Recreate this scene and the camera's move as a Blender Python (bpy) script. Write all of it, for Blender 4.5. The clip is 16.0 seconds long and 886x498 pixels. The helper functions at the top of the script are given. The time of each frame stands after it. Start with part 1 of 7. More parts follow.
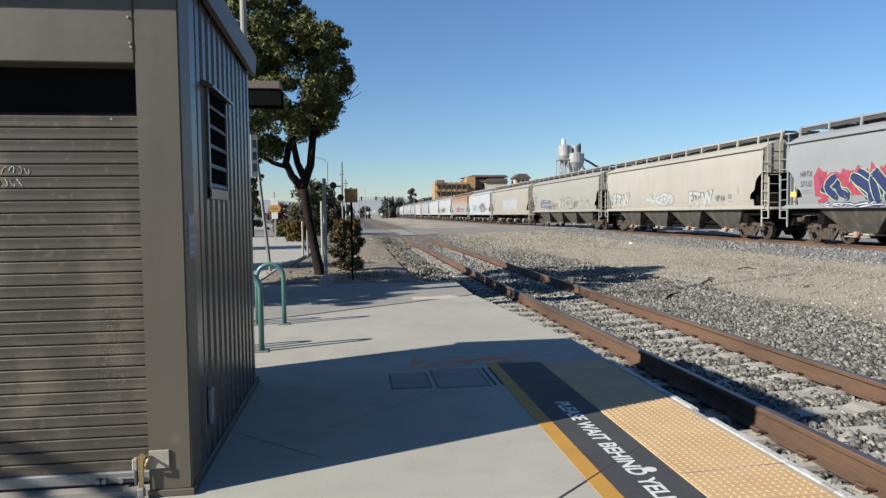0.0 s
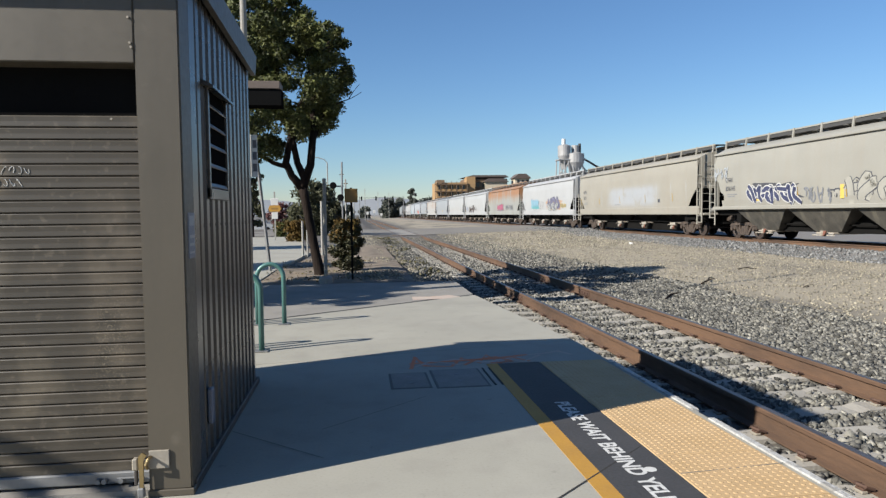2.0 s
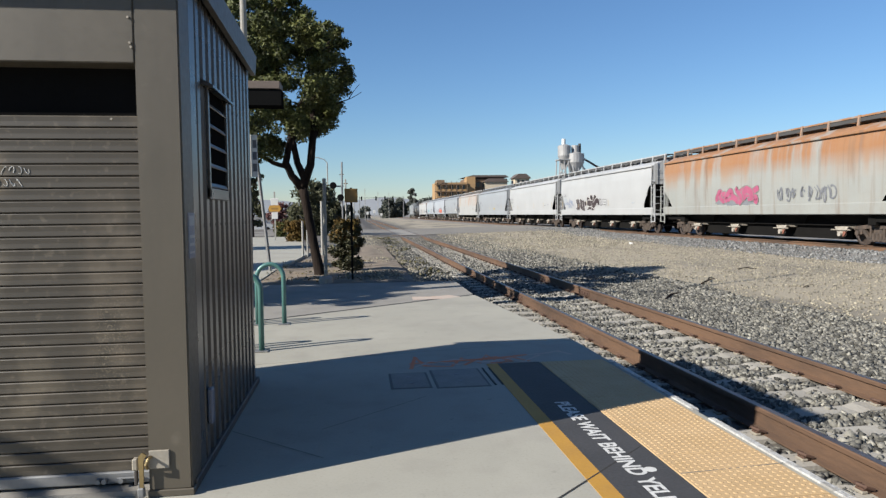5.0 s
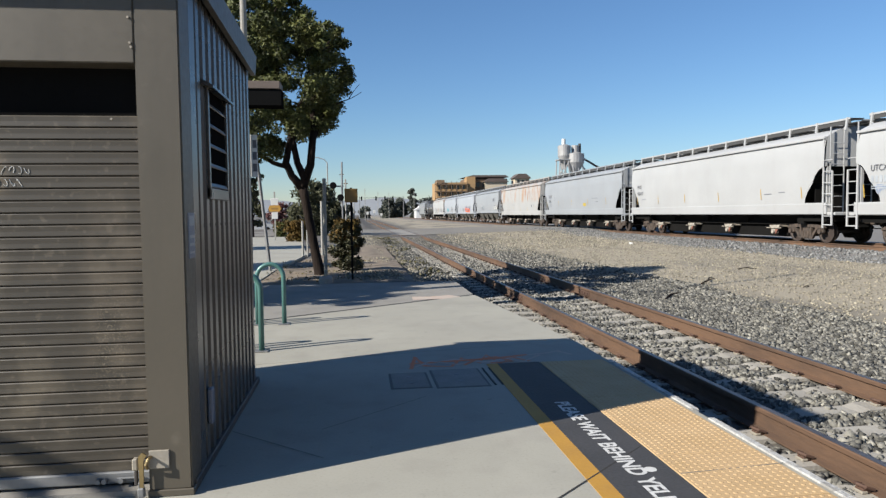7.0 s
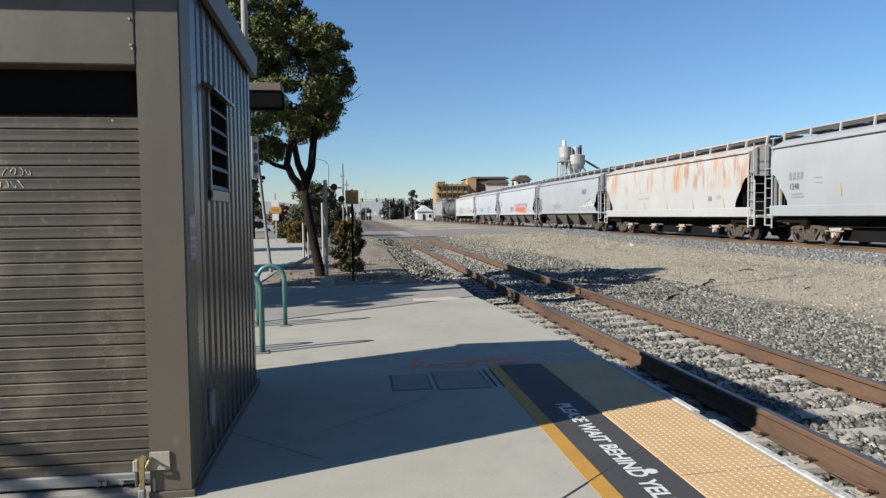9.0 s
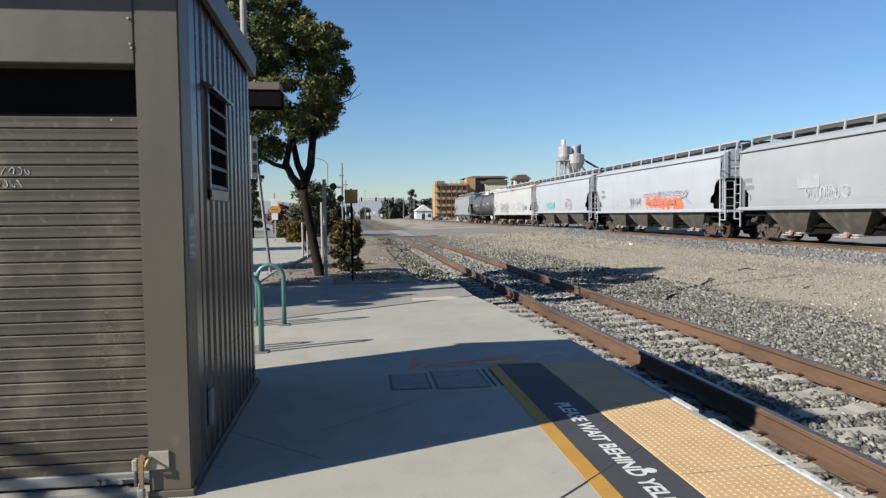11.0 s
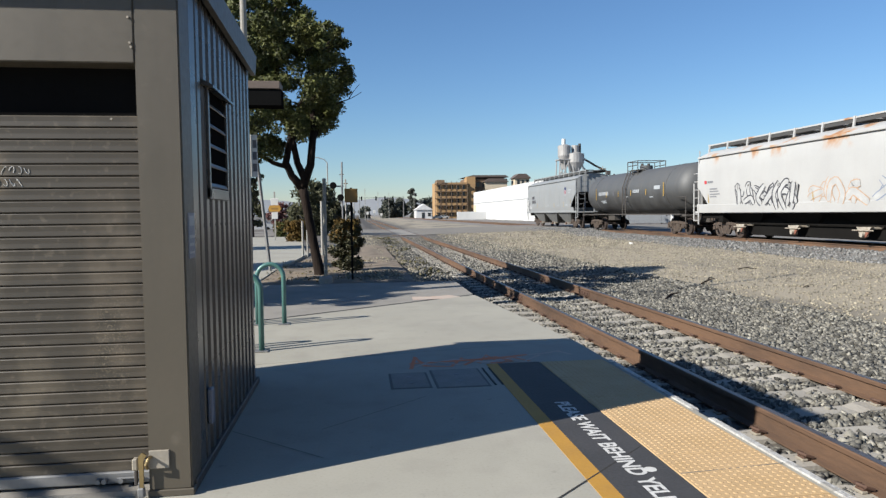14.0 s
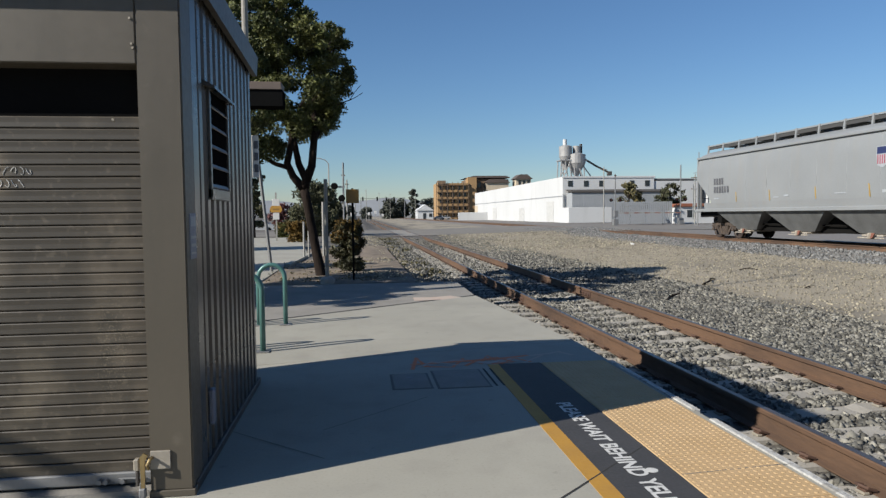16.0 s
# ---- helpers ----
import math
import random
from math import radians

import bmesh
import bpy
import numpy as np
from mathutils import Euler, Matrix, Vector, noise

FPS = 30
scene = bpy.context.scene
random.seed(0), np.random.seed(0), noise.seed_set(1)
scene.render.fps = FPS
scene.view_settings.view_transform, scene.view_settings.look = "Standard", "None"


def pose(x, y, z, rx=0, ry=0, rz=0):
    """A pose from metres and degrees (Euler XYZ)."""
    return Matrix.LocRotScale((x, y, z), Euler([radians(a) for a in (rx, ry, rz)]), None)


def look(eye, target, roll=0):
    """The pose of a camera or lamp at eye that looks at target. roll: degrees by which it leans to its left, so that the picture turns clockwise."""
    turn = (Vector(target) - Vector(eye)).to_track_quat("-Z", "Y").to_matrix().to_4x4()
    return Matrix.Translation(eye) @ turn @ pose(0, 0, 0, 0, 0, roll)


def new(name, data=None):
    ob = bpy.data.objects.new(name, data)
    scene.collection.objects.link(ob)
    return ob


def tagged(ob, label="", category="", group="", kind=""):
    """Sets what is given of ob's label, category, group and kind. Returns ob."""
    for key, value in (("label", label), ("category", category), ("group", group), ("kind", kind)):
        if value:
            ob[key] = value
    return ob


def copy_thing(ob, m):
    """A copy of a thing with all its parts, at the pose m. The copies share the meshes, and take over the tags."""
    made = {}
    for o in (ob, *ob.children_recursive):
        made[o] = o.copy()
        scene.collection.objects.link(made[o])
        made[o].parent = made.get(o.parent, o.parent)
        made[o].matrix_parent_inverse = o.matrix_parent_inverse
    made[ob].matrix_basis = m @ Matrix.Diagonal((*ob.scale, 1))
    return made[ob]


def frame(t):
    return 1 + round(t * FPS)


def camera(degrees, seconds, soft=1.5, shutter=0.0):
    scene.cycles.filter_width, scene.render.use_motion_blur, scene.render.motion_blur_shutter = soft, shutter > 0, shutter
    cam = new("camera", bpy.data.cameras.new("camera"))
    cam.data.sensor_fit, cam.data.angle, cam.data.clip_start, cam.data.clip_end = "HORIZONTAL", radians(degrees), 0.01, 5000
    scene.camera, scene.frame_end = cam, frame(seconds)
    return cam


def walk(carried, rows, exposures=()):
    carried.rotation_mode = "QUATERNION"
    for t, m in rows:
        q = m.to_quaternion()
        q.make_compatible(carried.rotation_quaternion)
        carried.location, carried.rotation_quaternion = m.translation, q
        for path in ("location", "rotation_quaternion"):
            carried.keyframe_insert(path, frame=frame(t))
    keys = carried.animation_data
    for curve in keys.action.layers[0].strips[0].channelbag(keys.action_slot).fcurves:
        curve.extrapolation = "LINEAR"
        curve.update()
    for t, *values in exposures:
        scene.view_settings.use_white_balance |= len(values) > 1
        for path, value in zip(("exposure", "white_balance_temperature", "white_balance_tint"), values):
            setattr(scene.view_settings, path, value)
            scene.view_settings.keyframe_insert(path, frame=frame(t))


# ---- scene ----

# camera: stands on the platform, with a slight shake of the hand
YAW, PITCH, ROLL, EYE, FOCAL = 7.309, 2.9965, -0.654, (0.0, 0.0, 1.38), 1190.0
cam = camera(2 * math.degrees(math.atan(784 / FOCAL)), 16.0, soft=1.35)


def aim(dx, dy):
    """The pose of the camera with its picture shaken by dx, dy thousandths of the focal length."""
    yaw, tilt = radians(YAW) - dx / FOCAL, radians(PITCH) - dy / FOCAL
    way = Vector((math.sin(yaw) * math.cos(tilt), math.cos(yaw) * math.cos(tilt), -math.sin(tilt)))
    return look(EYE, Vector(EYE) + way, ROLL)


SHAKE = ((0, 0, 0), (4, 0, 0), (8.5, 0, 0), (8.8, 0.1, 0.6), (9, 1.4, 2.8), (9.2, 0.8, 3), (10, 0.3, 2.2), (11.3, 0, 1.7), (11.6, 0, 1.7), (12, -1.4, 1.7),
         (12.5, -2.8, 1.7), (12.8, -2.4, 1.7), (13, -0.4, 1.5), (13.4, 0, 0.2), (13.6, 0, 0), (15.6, 0, 0), (15.8, 0.1, 0.4), (16, 2.2, 1.2))
walk(cam, [(t, aim(dx, dy)) for t, dx, dy in SHAKE], exposures=((0, 0.97, 5900, 10), (14.05, 0.97, 5900, 10), (14.4, 0.65, 5900, 10), (16, 0.65, 5900, 10)))

# daylight: clear sky, low sun behind the camera's left shoulder
SUN_EL, SUN_AZ = 31.5, math.atan2(0.372, 0.928)
world = bpy.data.worlds.new("sky")
scene.world = world
world.use_nodes = True
wn, wl = world.node_tree.nodes, world.node_tree.links
sky = wn.new("ShaderNodeTexSky")
sky.sky_type, sky.sun_disc, sky.sun_elevation, sky.sun_rotation = "NISHITA", False, radians(SUN_EL), math.atan2(-math.cos(SUN_AZ), -math.sin(SUN_AZ))
sky.altitude, sky.air_density, sky.dust_density, sky.ozone_density = 50, 1.2, 0.0, 6.4
wl.new(sky.outputs[0], wn["Background"].inputs[0])
wn["Background"].inputs[1].default_value = 0.056
sun_data = bpy.data.lights.new("sun", "SUN")
sun_data.energy, sun_data.angle, sun_data.color = 5.0, radians(0.53), (1.0, 0.905, 0.75)
sun = new("sun", sun_data)
sun.matrix_world = look((-30, -13, 20), Vector((-30, -13, 20)) + Vector((math.cos(SUN_AZ) * math.cos(radians(SUN_EL)), math.sin(SUN_AZ) * math.cos(radians(SUN_EL)), -math.sin(radians(SUN_EL)))))


# ---- materials ----
def surf(name, c1, c2, rough=0.8, metal=0.0, s1=1.5, s2=25.0, bump=0.15, bsize=40.0, rnd=0.0, stretch=(1, 1, 1), mid=0.5, grain=0.25, island=False, spec=0.5):
    """A surface between two colours: large patches (s1), grain (s2), relief (bsize), and a shade of its own for each piece (rnd)."""
    m = bpy.data.materials.new(name)
    m.use_nodes = True
    n, l = m.node_tree.nodes, m.node_tree.links
    b = n["Principled BSDF"]
    b.inputs["Metallic"].default_value = metal
    b.inputs["Specular IOR Level"].default_value = spec
    tc, mp = n.new("ShaderNodeTexCoord"), n.new("ShaderNodeMapping")
    mp.inputs["Scale"].default_value = stretch
    l.new(tc.outputs["Object"], mp.inputs["Vector"])
    big, fine, rel = (n.new("ShaderNodeTexNoise") for _ in range(3))
    for node, s, d in ((big, s1, 5), (fine, s2, 3), (rel, bsize, 4)):
        node.inputs["Scale"].default_value, node.inputs["Detail"].default_value = s, d
        l.new(mp.outputs[0], node.inputs["Vector"])
    ramp = n.new("ShaderNodeMapRange")
    ramp.inputs[1].default_value, ramp.inputs[2].default_value = mid - 0.22, mid + 0.22
    add = n.new("ShaderNodeMath")
    add.operation = "MULTIPLY_ADD"
    l.new(fine.outputs["Fac"], add.inputs[0])
    add.inputs[1].default_value = grain
    sub = n.new("ShaderNodeMath")
    sub.operation = "ADD"
    l.new(big.outputs["Fac"], sub.inputs[0])
    sub.inputs[1].default_value = -grain / 2
    l.new(sub.outputs[0], add.inputs[2])
    l.new(add.outputs[0], ramp.inputs[0])
    mix = n.new("ShaderNodeMix")
    mix.data_type = "RGBA"
    l.new(ramp.outputs[0], mix.inputs["Factor"])
    mix.inputs["A"].default_value, mix.inputs["B"].default_value = (*c1, 1), (*c2, 1)
    col = mix.outputs["Result"]
    if rnd:
        src = n.new("ShaderNodeNewGeometry").outputs["Random Per Island"] if island else n.new("ShaderNodeObjectInfo").outputs["Random"]
        rr = n.new("ShaderNodeMapRange")
        rr.inputs[3].default_value, rr.inputs[4].default_value = 1 - rnd, 1 + rnd
        l.new(src, rr.inputs[0])
        hv = n.new("ShaderNodeHueSaturation")
        l.new(rr.outputs[0], hv.inputs["Value"])
        l.new(col, hv.inputs["Color"])
        col = hv.outputs[0]
    l.new(col, b.inputs["Base Color"])
    rg = n.new("ShaderNodeMapRange")
    rg.inputs[3].default_value, rg.inputs[4].default_value = max(0, rough - 0.12), min(1, rough + 0.1)
    l.new(fine.outputs["Fac"], rg.inputs[0])
    l.new(rg.outputs[0], b.inputs["Roughness"])
    if bump:
        bp = n.new("ShaderNodeBump")
        bp.inputs["Strength"].default_value, bp.inputs["Distance"].default_value = bump, 0.02
        l.new(rel.outputs["Fac"], bp.inputs["Height"])
        l.new(bp.outputs[0], b.inputs["Normal"])
    return m


def overlay(m, colour, scale, stretch, low, high, axis=None, a0=0.0, a1=1.0, strength=1.0, placed=False):
    """Adds stains of a colour to a surface, by stretched noise between low and high, weighted along an axis from a0 to a1."""
    n, l = m.node_tree.nodes, m.node_tree.links
    b = n["Principled BSDF"]
    old = b.inputs["Base Color"].links[0].from_socket
    tc, mp, ns, mr = n.new("ShaderNodeTexCoord"), n.new("ShaderNodeMapping"), n.new("ShaderNodeTexNoise"), n.new("ShaderNodeMapRange")
    mp.inputs["Scale"].default_value = stretch
    ns.inputs["Scale"].default_value, ns.inputs["Detail"].default_value = scale, 6
    l.new(n.new("ShaderNodeNewGeometry").outputs["Position"] if placed else tc.outputs["Object"], mp.inputs["Vector"])
    l.new(mp.outputs[0], ns.inputs["Vector"])
    mr.inputs[1].default_value, mr.inputs[2].default_value, mr.inputs[4].default_value = low, high, strength
    l.new(ns.outputs["Fac"], mr.inputs[0])
    fac = mr.outputs[0]
    if axis is not None:
        sp, ar, mu = n.new("ShaderNodeSeparateXYZ"), n.new("ShaderNodeMapRange"), n.new("ShaderNodeMath")
        l.new(tc.outputs["Object"], sp.inputs[0])
        l.new(sp.outputs[axis], ar.inputs[0])
        ar.inputs[1].default_value, ar.inputs[2].default_value = a0, a1
        mu.operation = "MULTIPLY"
        l.new(fac, mu.inputs[0])
        l.new(ar.outputs[0], mu.inputs[1])
        fac = mu.outputs[0]
    mix = n.new("ShaderNodeMix")
    mix.data_type = "RGBA"
    l.new(fac, mix.inputs["Factor"])
    l.new(old, mix.inputs["A"])
    mix.inputs["B"].default_value = (*colour, 1)
    l.new(mix.outputs["Result"], b.inputs["Base Color"])
    return m


def shade(name, c, rough=0.6, metal=0.0, var=0.12, **k):
    return surf(name, tuple(v * (1 - var) for v in c), tuple(min(1, v * (1 + var)) for v in c), rough, metal, **k)


M = {}
M["gravel"] = surf("gravel_ground", (0.126, 0.112, 0.091), (0.056, 0.051, 0.046), 0.95, s1=9, s2=45, bump=0.9, bsize=16, grain=0.9)
M["stone"] = surf("ballast_stone", (0.20, 0.188, 0.156), (0.050, 0.048, 0.044), 0.9, s1=6, s2=60, bump=0.4, rnd=0.8, island=True)
M["concrete"] = surf("concrete", (0.302, 0.287, 0.239), (0.260, 0.247, 0.208), 0.85, s1=0.7, s2=60, bump=0.035, bsize=120, rnd=0.03)
overlay(M["concrete"], (0.192, 0.18, 0.156), 0.55, (1, 1, 1), 0.56, 0.72, strength=0.45)
overlay(M["concrete"], (0.176, 0.16, 0.136), 11, (1, 1, 1), 0.66, 0.74, strength=0.5)
overlay(M["concrete"], (0.216, 0.2, 0.172), 3.2, (1, 1, 1), 0.5, 0.75, strength=0.5)
overlay(M["concrete"], (0.352, 0.332, 0.284), 1.7, (1, 0.6, 1), 0.55, 0.8, strength=0.5)
overlay(M["concrete"], (0.2, 0.184, 0.156), 60, (1, 1, 1), 0.6, 0.75, strength=0.4)
M["concrete_dark"] = surf("old_concrete", (0.232, 0.216, 0.192), (0.18, 0.168, 0.148), 0.9, s1=2, s2=60, bump=0.2, bsize=90)
M["tie"] = surf("tie_concrete", (0.32, 0.296, 0.252), (0.248, 0.228, 0.196), 0.9, s1=3, s2=40, bump=0.3, rnd=0.1)
M["asphalt"] = surf("asphalt", (0.176, 0.16, 0.136), (0.136, 0.124, 0.108), 0.9, s1=0.3, s2=30, bump=0.2)
M["tactile"] = surf("yellow_tactile", (0.424, 0.292, 0.152), (0.368, 0.248, 0.12), 0.75, s1=3, s2=40, bump=0.05, rnd=0.05)
M["yellow_line"] = surf("yellow_paint", (0.376, 0.2, 0.024), (0.32, 0.172, 0.028), 0.7, s1=5, s2=50, bump=0.1)
M["black_band"] = surf("black_paint", (0.044, 0.042, 0.042), (0.032, 0.031, 0.031), 0.75, s1=3, s2=60, bump=0.15)
M["white"] = surf("white_paint", (0.528, 0.52, 0.496), (0.448, 0.44, 0.416), 0.65, s1=4, s2=50, bump=0.1)
M["rail"] = surf("rusty_rail", (0.126, 0.070, 0.038), (0.050, 0.030, 0.019), 0.8, 0.0, s1=1.8, s2=30, bump=0.25, stretch=(1, 0.25, 1))
M["rail_top"] = surf("rail_head", (0.184, 0.168, 0.16), (0.128, 0.104, 0.092), 0.42, 0.8, s1=4, s2=40, bump=0.05, stretch=(4, 0.3, 1))
M["clip"] = surf("clip_rust", (0.08, 0.04, 0.024), (0.048, 0.028, 0.02), 0.8)
M["shed_panel"] = surf("taupe_metal", (0.082, 0.069, 0.05), (0.069, 0.058, 0.042), 0.5, 0.0, s1=1.3, s2=30, bump=0.12, bsize=2.2)
overlay(M["shed_panel"], (0.04, 0.034, 0.024), 2.2, (2.5, 2.5, 0.25), 0.52, 0.8, strength=0.45)
overlay(M["shed_panel"], (0.136, 0.116, 0.088), 9, (1, 1, 1), 0.66, 0.78, strength=0.35)
M["shed_dark"] = surf("dark_taupe", (0.044, 0.04, 0.036), (0.036, 0.034, 0.03), 0.6)
M["shutter"] = surf("shutter_metal", (0.064, 0.053, 0.039), (0.042, 0.035, 0.026), 0.48, 0.0, s1=2, s2=40, bump=0.1, bsize=4)
overlay(M["shutter"], (0.16, 0.132, 0.096), 26, (1, 1, 1), 0.60, 0.70, strength=0.33, placed=True)
overlay(M["shutter"], (0.028, 0.024, 0.019), 1.1, (1, 1, 0.7), 0.52, 0.75, strength=0.6, placed=True)
overlay(M["shutter"], (0.16, 0.132, 0.096), 2.1, (1.3, 1, 1), 0.55, 0.72, strength=0.55, placed=True)
M["shed_wall"] = surf("ribbed_wall_metal", (0.068, 0.062, 0.055), (0.056, 0.052, 0.046), 0.30, 0.0, s1=1, s2=3, bump=0.06, bsize=2.5, spec=0.5)
overlay(M["shed_wall"], (0.024, 0.022, 0.02), 2.5, (2.5, 2.5, 0.2), 0.5, 0.8, strength=0.5)
M["galv"] = surf("galvanised_steel", (0.216, 0.216, 0.216), (0.16, 0.16, 0.16), 0.55, 0.4, s1=6, s2=50, bump=0.05)
M["pole"] = surf("grey_pole", (0.288, 0.276, 0.248), (0.232, 0.224, 0.204), 0.6, 0.1, s1=3, s2=30, bump=0.05)
M["pole_dull"] = surf("dull_pole", (0.25, 0.235, 0.205), (0.19, 0.178, 0.155), 0.7, 0.1, s1=3, s2=30, bump=0.05)
# for black parts, and for recesses whose shade is painted black
M["black"] = shade("black_steel_and_shade", (0.008, 0.008, 0.008), 0.95, spec=0.0)
M["dark"] = shade("dark_iron", (0.048, 0.042, 0.037), 0.8)
M["brass"] = surf("brass", (0.272, 0.2, 0.088), (0.176, 0.128, 0.06), 0.5, 0.5, s1=20)
M["teal"] = surf("teal_paint", (0.08, 0.176, 0.16), (0.056, 0.136, 0.124), 0.4, 0.1, s1=8, s2=50, bump=0.03)
M["stone_tan"] = surf("tan_gravel", (0.30, 0.265, 0.19), (0.115, 0.104, 0.085), 0.9, s1=3, s2=60, bump=0.3, rnd=0.4, island=True)
M["stone_blue"] = surf("blue_grey_ballast", (0.20, 0.195, 0.185), (0.072, 0.073, 0.074), 0.9, s1=5, s2=60, bump=0.3, rnd=0.5, island=True)
M["bark"] = surf("bark", (0.026, 0.019, 0.015), (0.012, 0.009, 0.008), 0.95, s1=8, s2=40, bump=0.8, bsize=25, stretch=(1, 1, 0.3), spec=0.1)
M["leaf"] = surf("leaf", (0.092, 0.098, 0.022), (0.030, 0.040, 0.012), 0.65, s1=1.2, rnd=0.5, island=True, bump=0, spec=0.3)
overlay(M["leaf"], (0.17, 0.15, 0.025), 0.9, (1, 1, 1), 0.54, 0.68, strength=0.4)
M["leaf_autumn"] = surf("autumn_leaf", (0.135, 0.078, 0.018), (0.06, 0.046, 0.013), 0.65, s1=1.5, rnd=0.45, island=True, bump=0, spec=0.2)
# distance haze is mixed into this paler leaf colour
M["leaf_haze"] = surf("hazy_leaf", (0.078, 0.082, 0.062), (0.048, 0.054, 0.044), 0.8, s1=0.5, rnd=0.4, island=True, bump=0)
M["leaf_dark"] = surf("shrub_leaf", (0.046, 0.042, 0.012), (0.02, 0.022, 0.007), 0.65, s1=1.5, rnd=0.45, island=True, bump=0)
M["leaf_red"] = surf("red_leaf", (0.128, 0.04, 0.036), (0.08, 0.032, 0.028), 0.65, s1=1.5, rnd=0.35, island=True, bump=0)
M["leaf_far"] = surf("far_leaf", (0.062, 0.060, 0.022), (0.030, 0.034, 0.014), 0.8, s1=0.5, rnd=0.45, island=True, bump=0)
M["dark_joint"] = shade("dark_joint", (0.024, 0.022, 0.02), 0.95)
M["insulator"] = surf("pale_insulator", (0.27, 0.24, 0.19), (0.17, 0.15, 0.12), 0.8, s1=9)
M["faint_joint"] = shade("faint_joint", (0.13, 0.125, 0.11), 0.95)
M["dirt"] = surf("dirt", (0.215, 0.168, 0.118), (0.125, 0.10, 0.075), 0.95, s1=2.5, s2=30, bump=0.5, bsize=20)
overlay(M["dirt"], (0.075, 0.06, 0.045), 1.4, (1, 1, 1), 0.55, 0.72, strength=0.6)


# ---- building helpers ----
def part(name, bm, material, parent=None, label="", smooth=False):
    me = bpy.data.meshes.new(name)
    bmesh.ops.recalc_face_normals(bm, faces=bm.faces)
    bm.to_mesh(me)
    bm.free()
    if smooth:
        me.shade_smooth()
    me.materials.append(material)
    ob = new(name, me)
    ob.parent = parent
    if label:
        ob["label"] = label
    return ob


def same(name, ob, m, parent):
    """Another piece on the mesh of ob."""
    o = new(name, ob.data)
    o.parent = parent
    o.matrix_basis = m
    return o


def empty(name, label, category, group="", m=None, kind=""):
    e = new(name)
    e.empty_display_size = 0.2
    if m is not None:
        e.matrix_basis = m
    return tagged(e, label, category, group, kind)


def box(bm, x0, x1, y0, y1, z0, z1, bevel=0.0, seg=1):
    vs = [bm.verts.new((x, y, z)) for x in (x0, x1) for y in (y0, y1) for z in (z0, z1)]
    fs = [bm.faces.new([vs[i] for i in f]) for f in ((0, 1, 3, 2), (4, 6, 7, 5), (0, 4, 5, 1), (2, 3, 7, 6), (0, 2, 6, 4), (1, 5, 7, 3))]
    if bevel:
        es = {e for f in fs for e in f.edges}
        bmesh.ops.bevel(bm, geom=list(es), offset=bevel, segments=seg, affect="EDGES", clamp_overlap=True)
    return bm


def bx(*a, **k):
    return box(bmesh.new(), *a, **k)


def ring(bm, c, u, v, r, n):
    return [bm.verts.new(c + u * (r * math.cos(2 * math.pi * i / n)) + v * (r * math.sin(2 * math.pi * i / n))) for i in range(n)]


def tube(bm, pts, radii, n=8, caps=True):
    """A round tube through points; radii: one number or one for each point."""
    pts = [Vector(p) for p in pts]
    if not isinstance(radii, (list, tuple)):
        radii = [radii] * len(pts)
    rings = []
    u = None
    for i, p in enumerate(pts):
        d = (pts[min(i + 1, len(pts) - 1)] - pts[max(i - 1, 0)]).normalized()
        if u is None:
            u = d.orthogonal().normalized()
        u = (u - d * u.dot(d)).normalized()
        rings.append(ring(bm, p, u, d.cross(u), radii[i], n))
    for a, b in zip(rings, rings[1:]):
        for i in range(n):
            bm.faces.new((a[i], a[(i + 1) % n], b[(i + 1) % n], b[i]))
    if caps:
        bm.faces.new(rings[0][::-1])
        bm.faces.new(rings[-1])
    return bm


def prism(bm, outline, axis, a, b):
    """An outline of 2D points pushed along an axis (0, 1, 2) from a to b."""
    def put(p, w):
        q = list(p)
        q.insert(axis, w)
        return bm.verts.new(q)
    lo, hi = [put(p, a) for p in outline], [put(p, b) for p in outline]
    n = len(outline)
    for i in range(n):
        bm.faces.new((lo[i], lo[(i + 1) % n], hi[(i + 1) % n], hi[i]))
    bm.faces.new(lo[::-1])
    bm.faces.new(hi)
    return bm


def letters(name, text, size, material, m, parent, label="", stretch=1.0, depth=0.0, align="LEFT", bold=0.0, space=1.0):
    cu = bpy.data.curves.new(name, "FONT")
    cu.body, cu.size, cu.align_x, cu.extrude, cu.offset = text, size, align, depth, bold
    cu.space_character = space
    tmp = new(name, cu)
    dg = bpy.context.evaluated_depsgraph_get()
    me = bpy.data.meshes.new_from_object(tmp.evaluated_get(dg))
    bpy.data.objects.remove(tmp)
    bpy.data.curves.remove(cu)
    me.transform(Matrix.Diagonal((stretch, 1, 1, 1)))
    me.materials.clear()
    me.materials.append(material)
    ob = new(name, me)
    ob.parent = parent
    ob.matrix_basis = m
    if label:
        ob["label"] = label
    return ob


def mesh_np(name, verts, faces, material, parent=None):
    """A mesh from arrays of corners and of equal faces."""
    me = bpy.data.meshes.new(name)
    k = faces.shape[1]
    me.vertices.add(len(verts))
    me.vertices.foreach_set("co", np.asarray(verts, dtype=np.float32).ravel())
    me.loops.add(faces.size)
    me.loops.foreach_set("vertex_index", np.asarray(faces, dtype=np.int32).ravel())
    me.polygons.add(len(faces))
    me.polygons.foreach_set("loop_start", np.arange(0, faces.size, k, dtype=np.int32))
    me.update(calc_edges=True)
    me.materials.append(material)
    ob = new(name, me)
    ob.parent = parent
    return ob


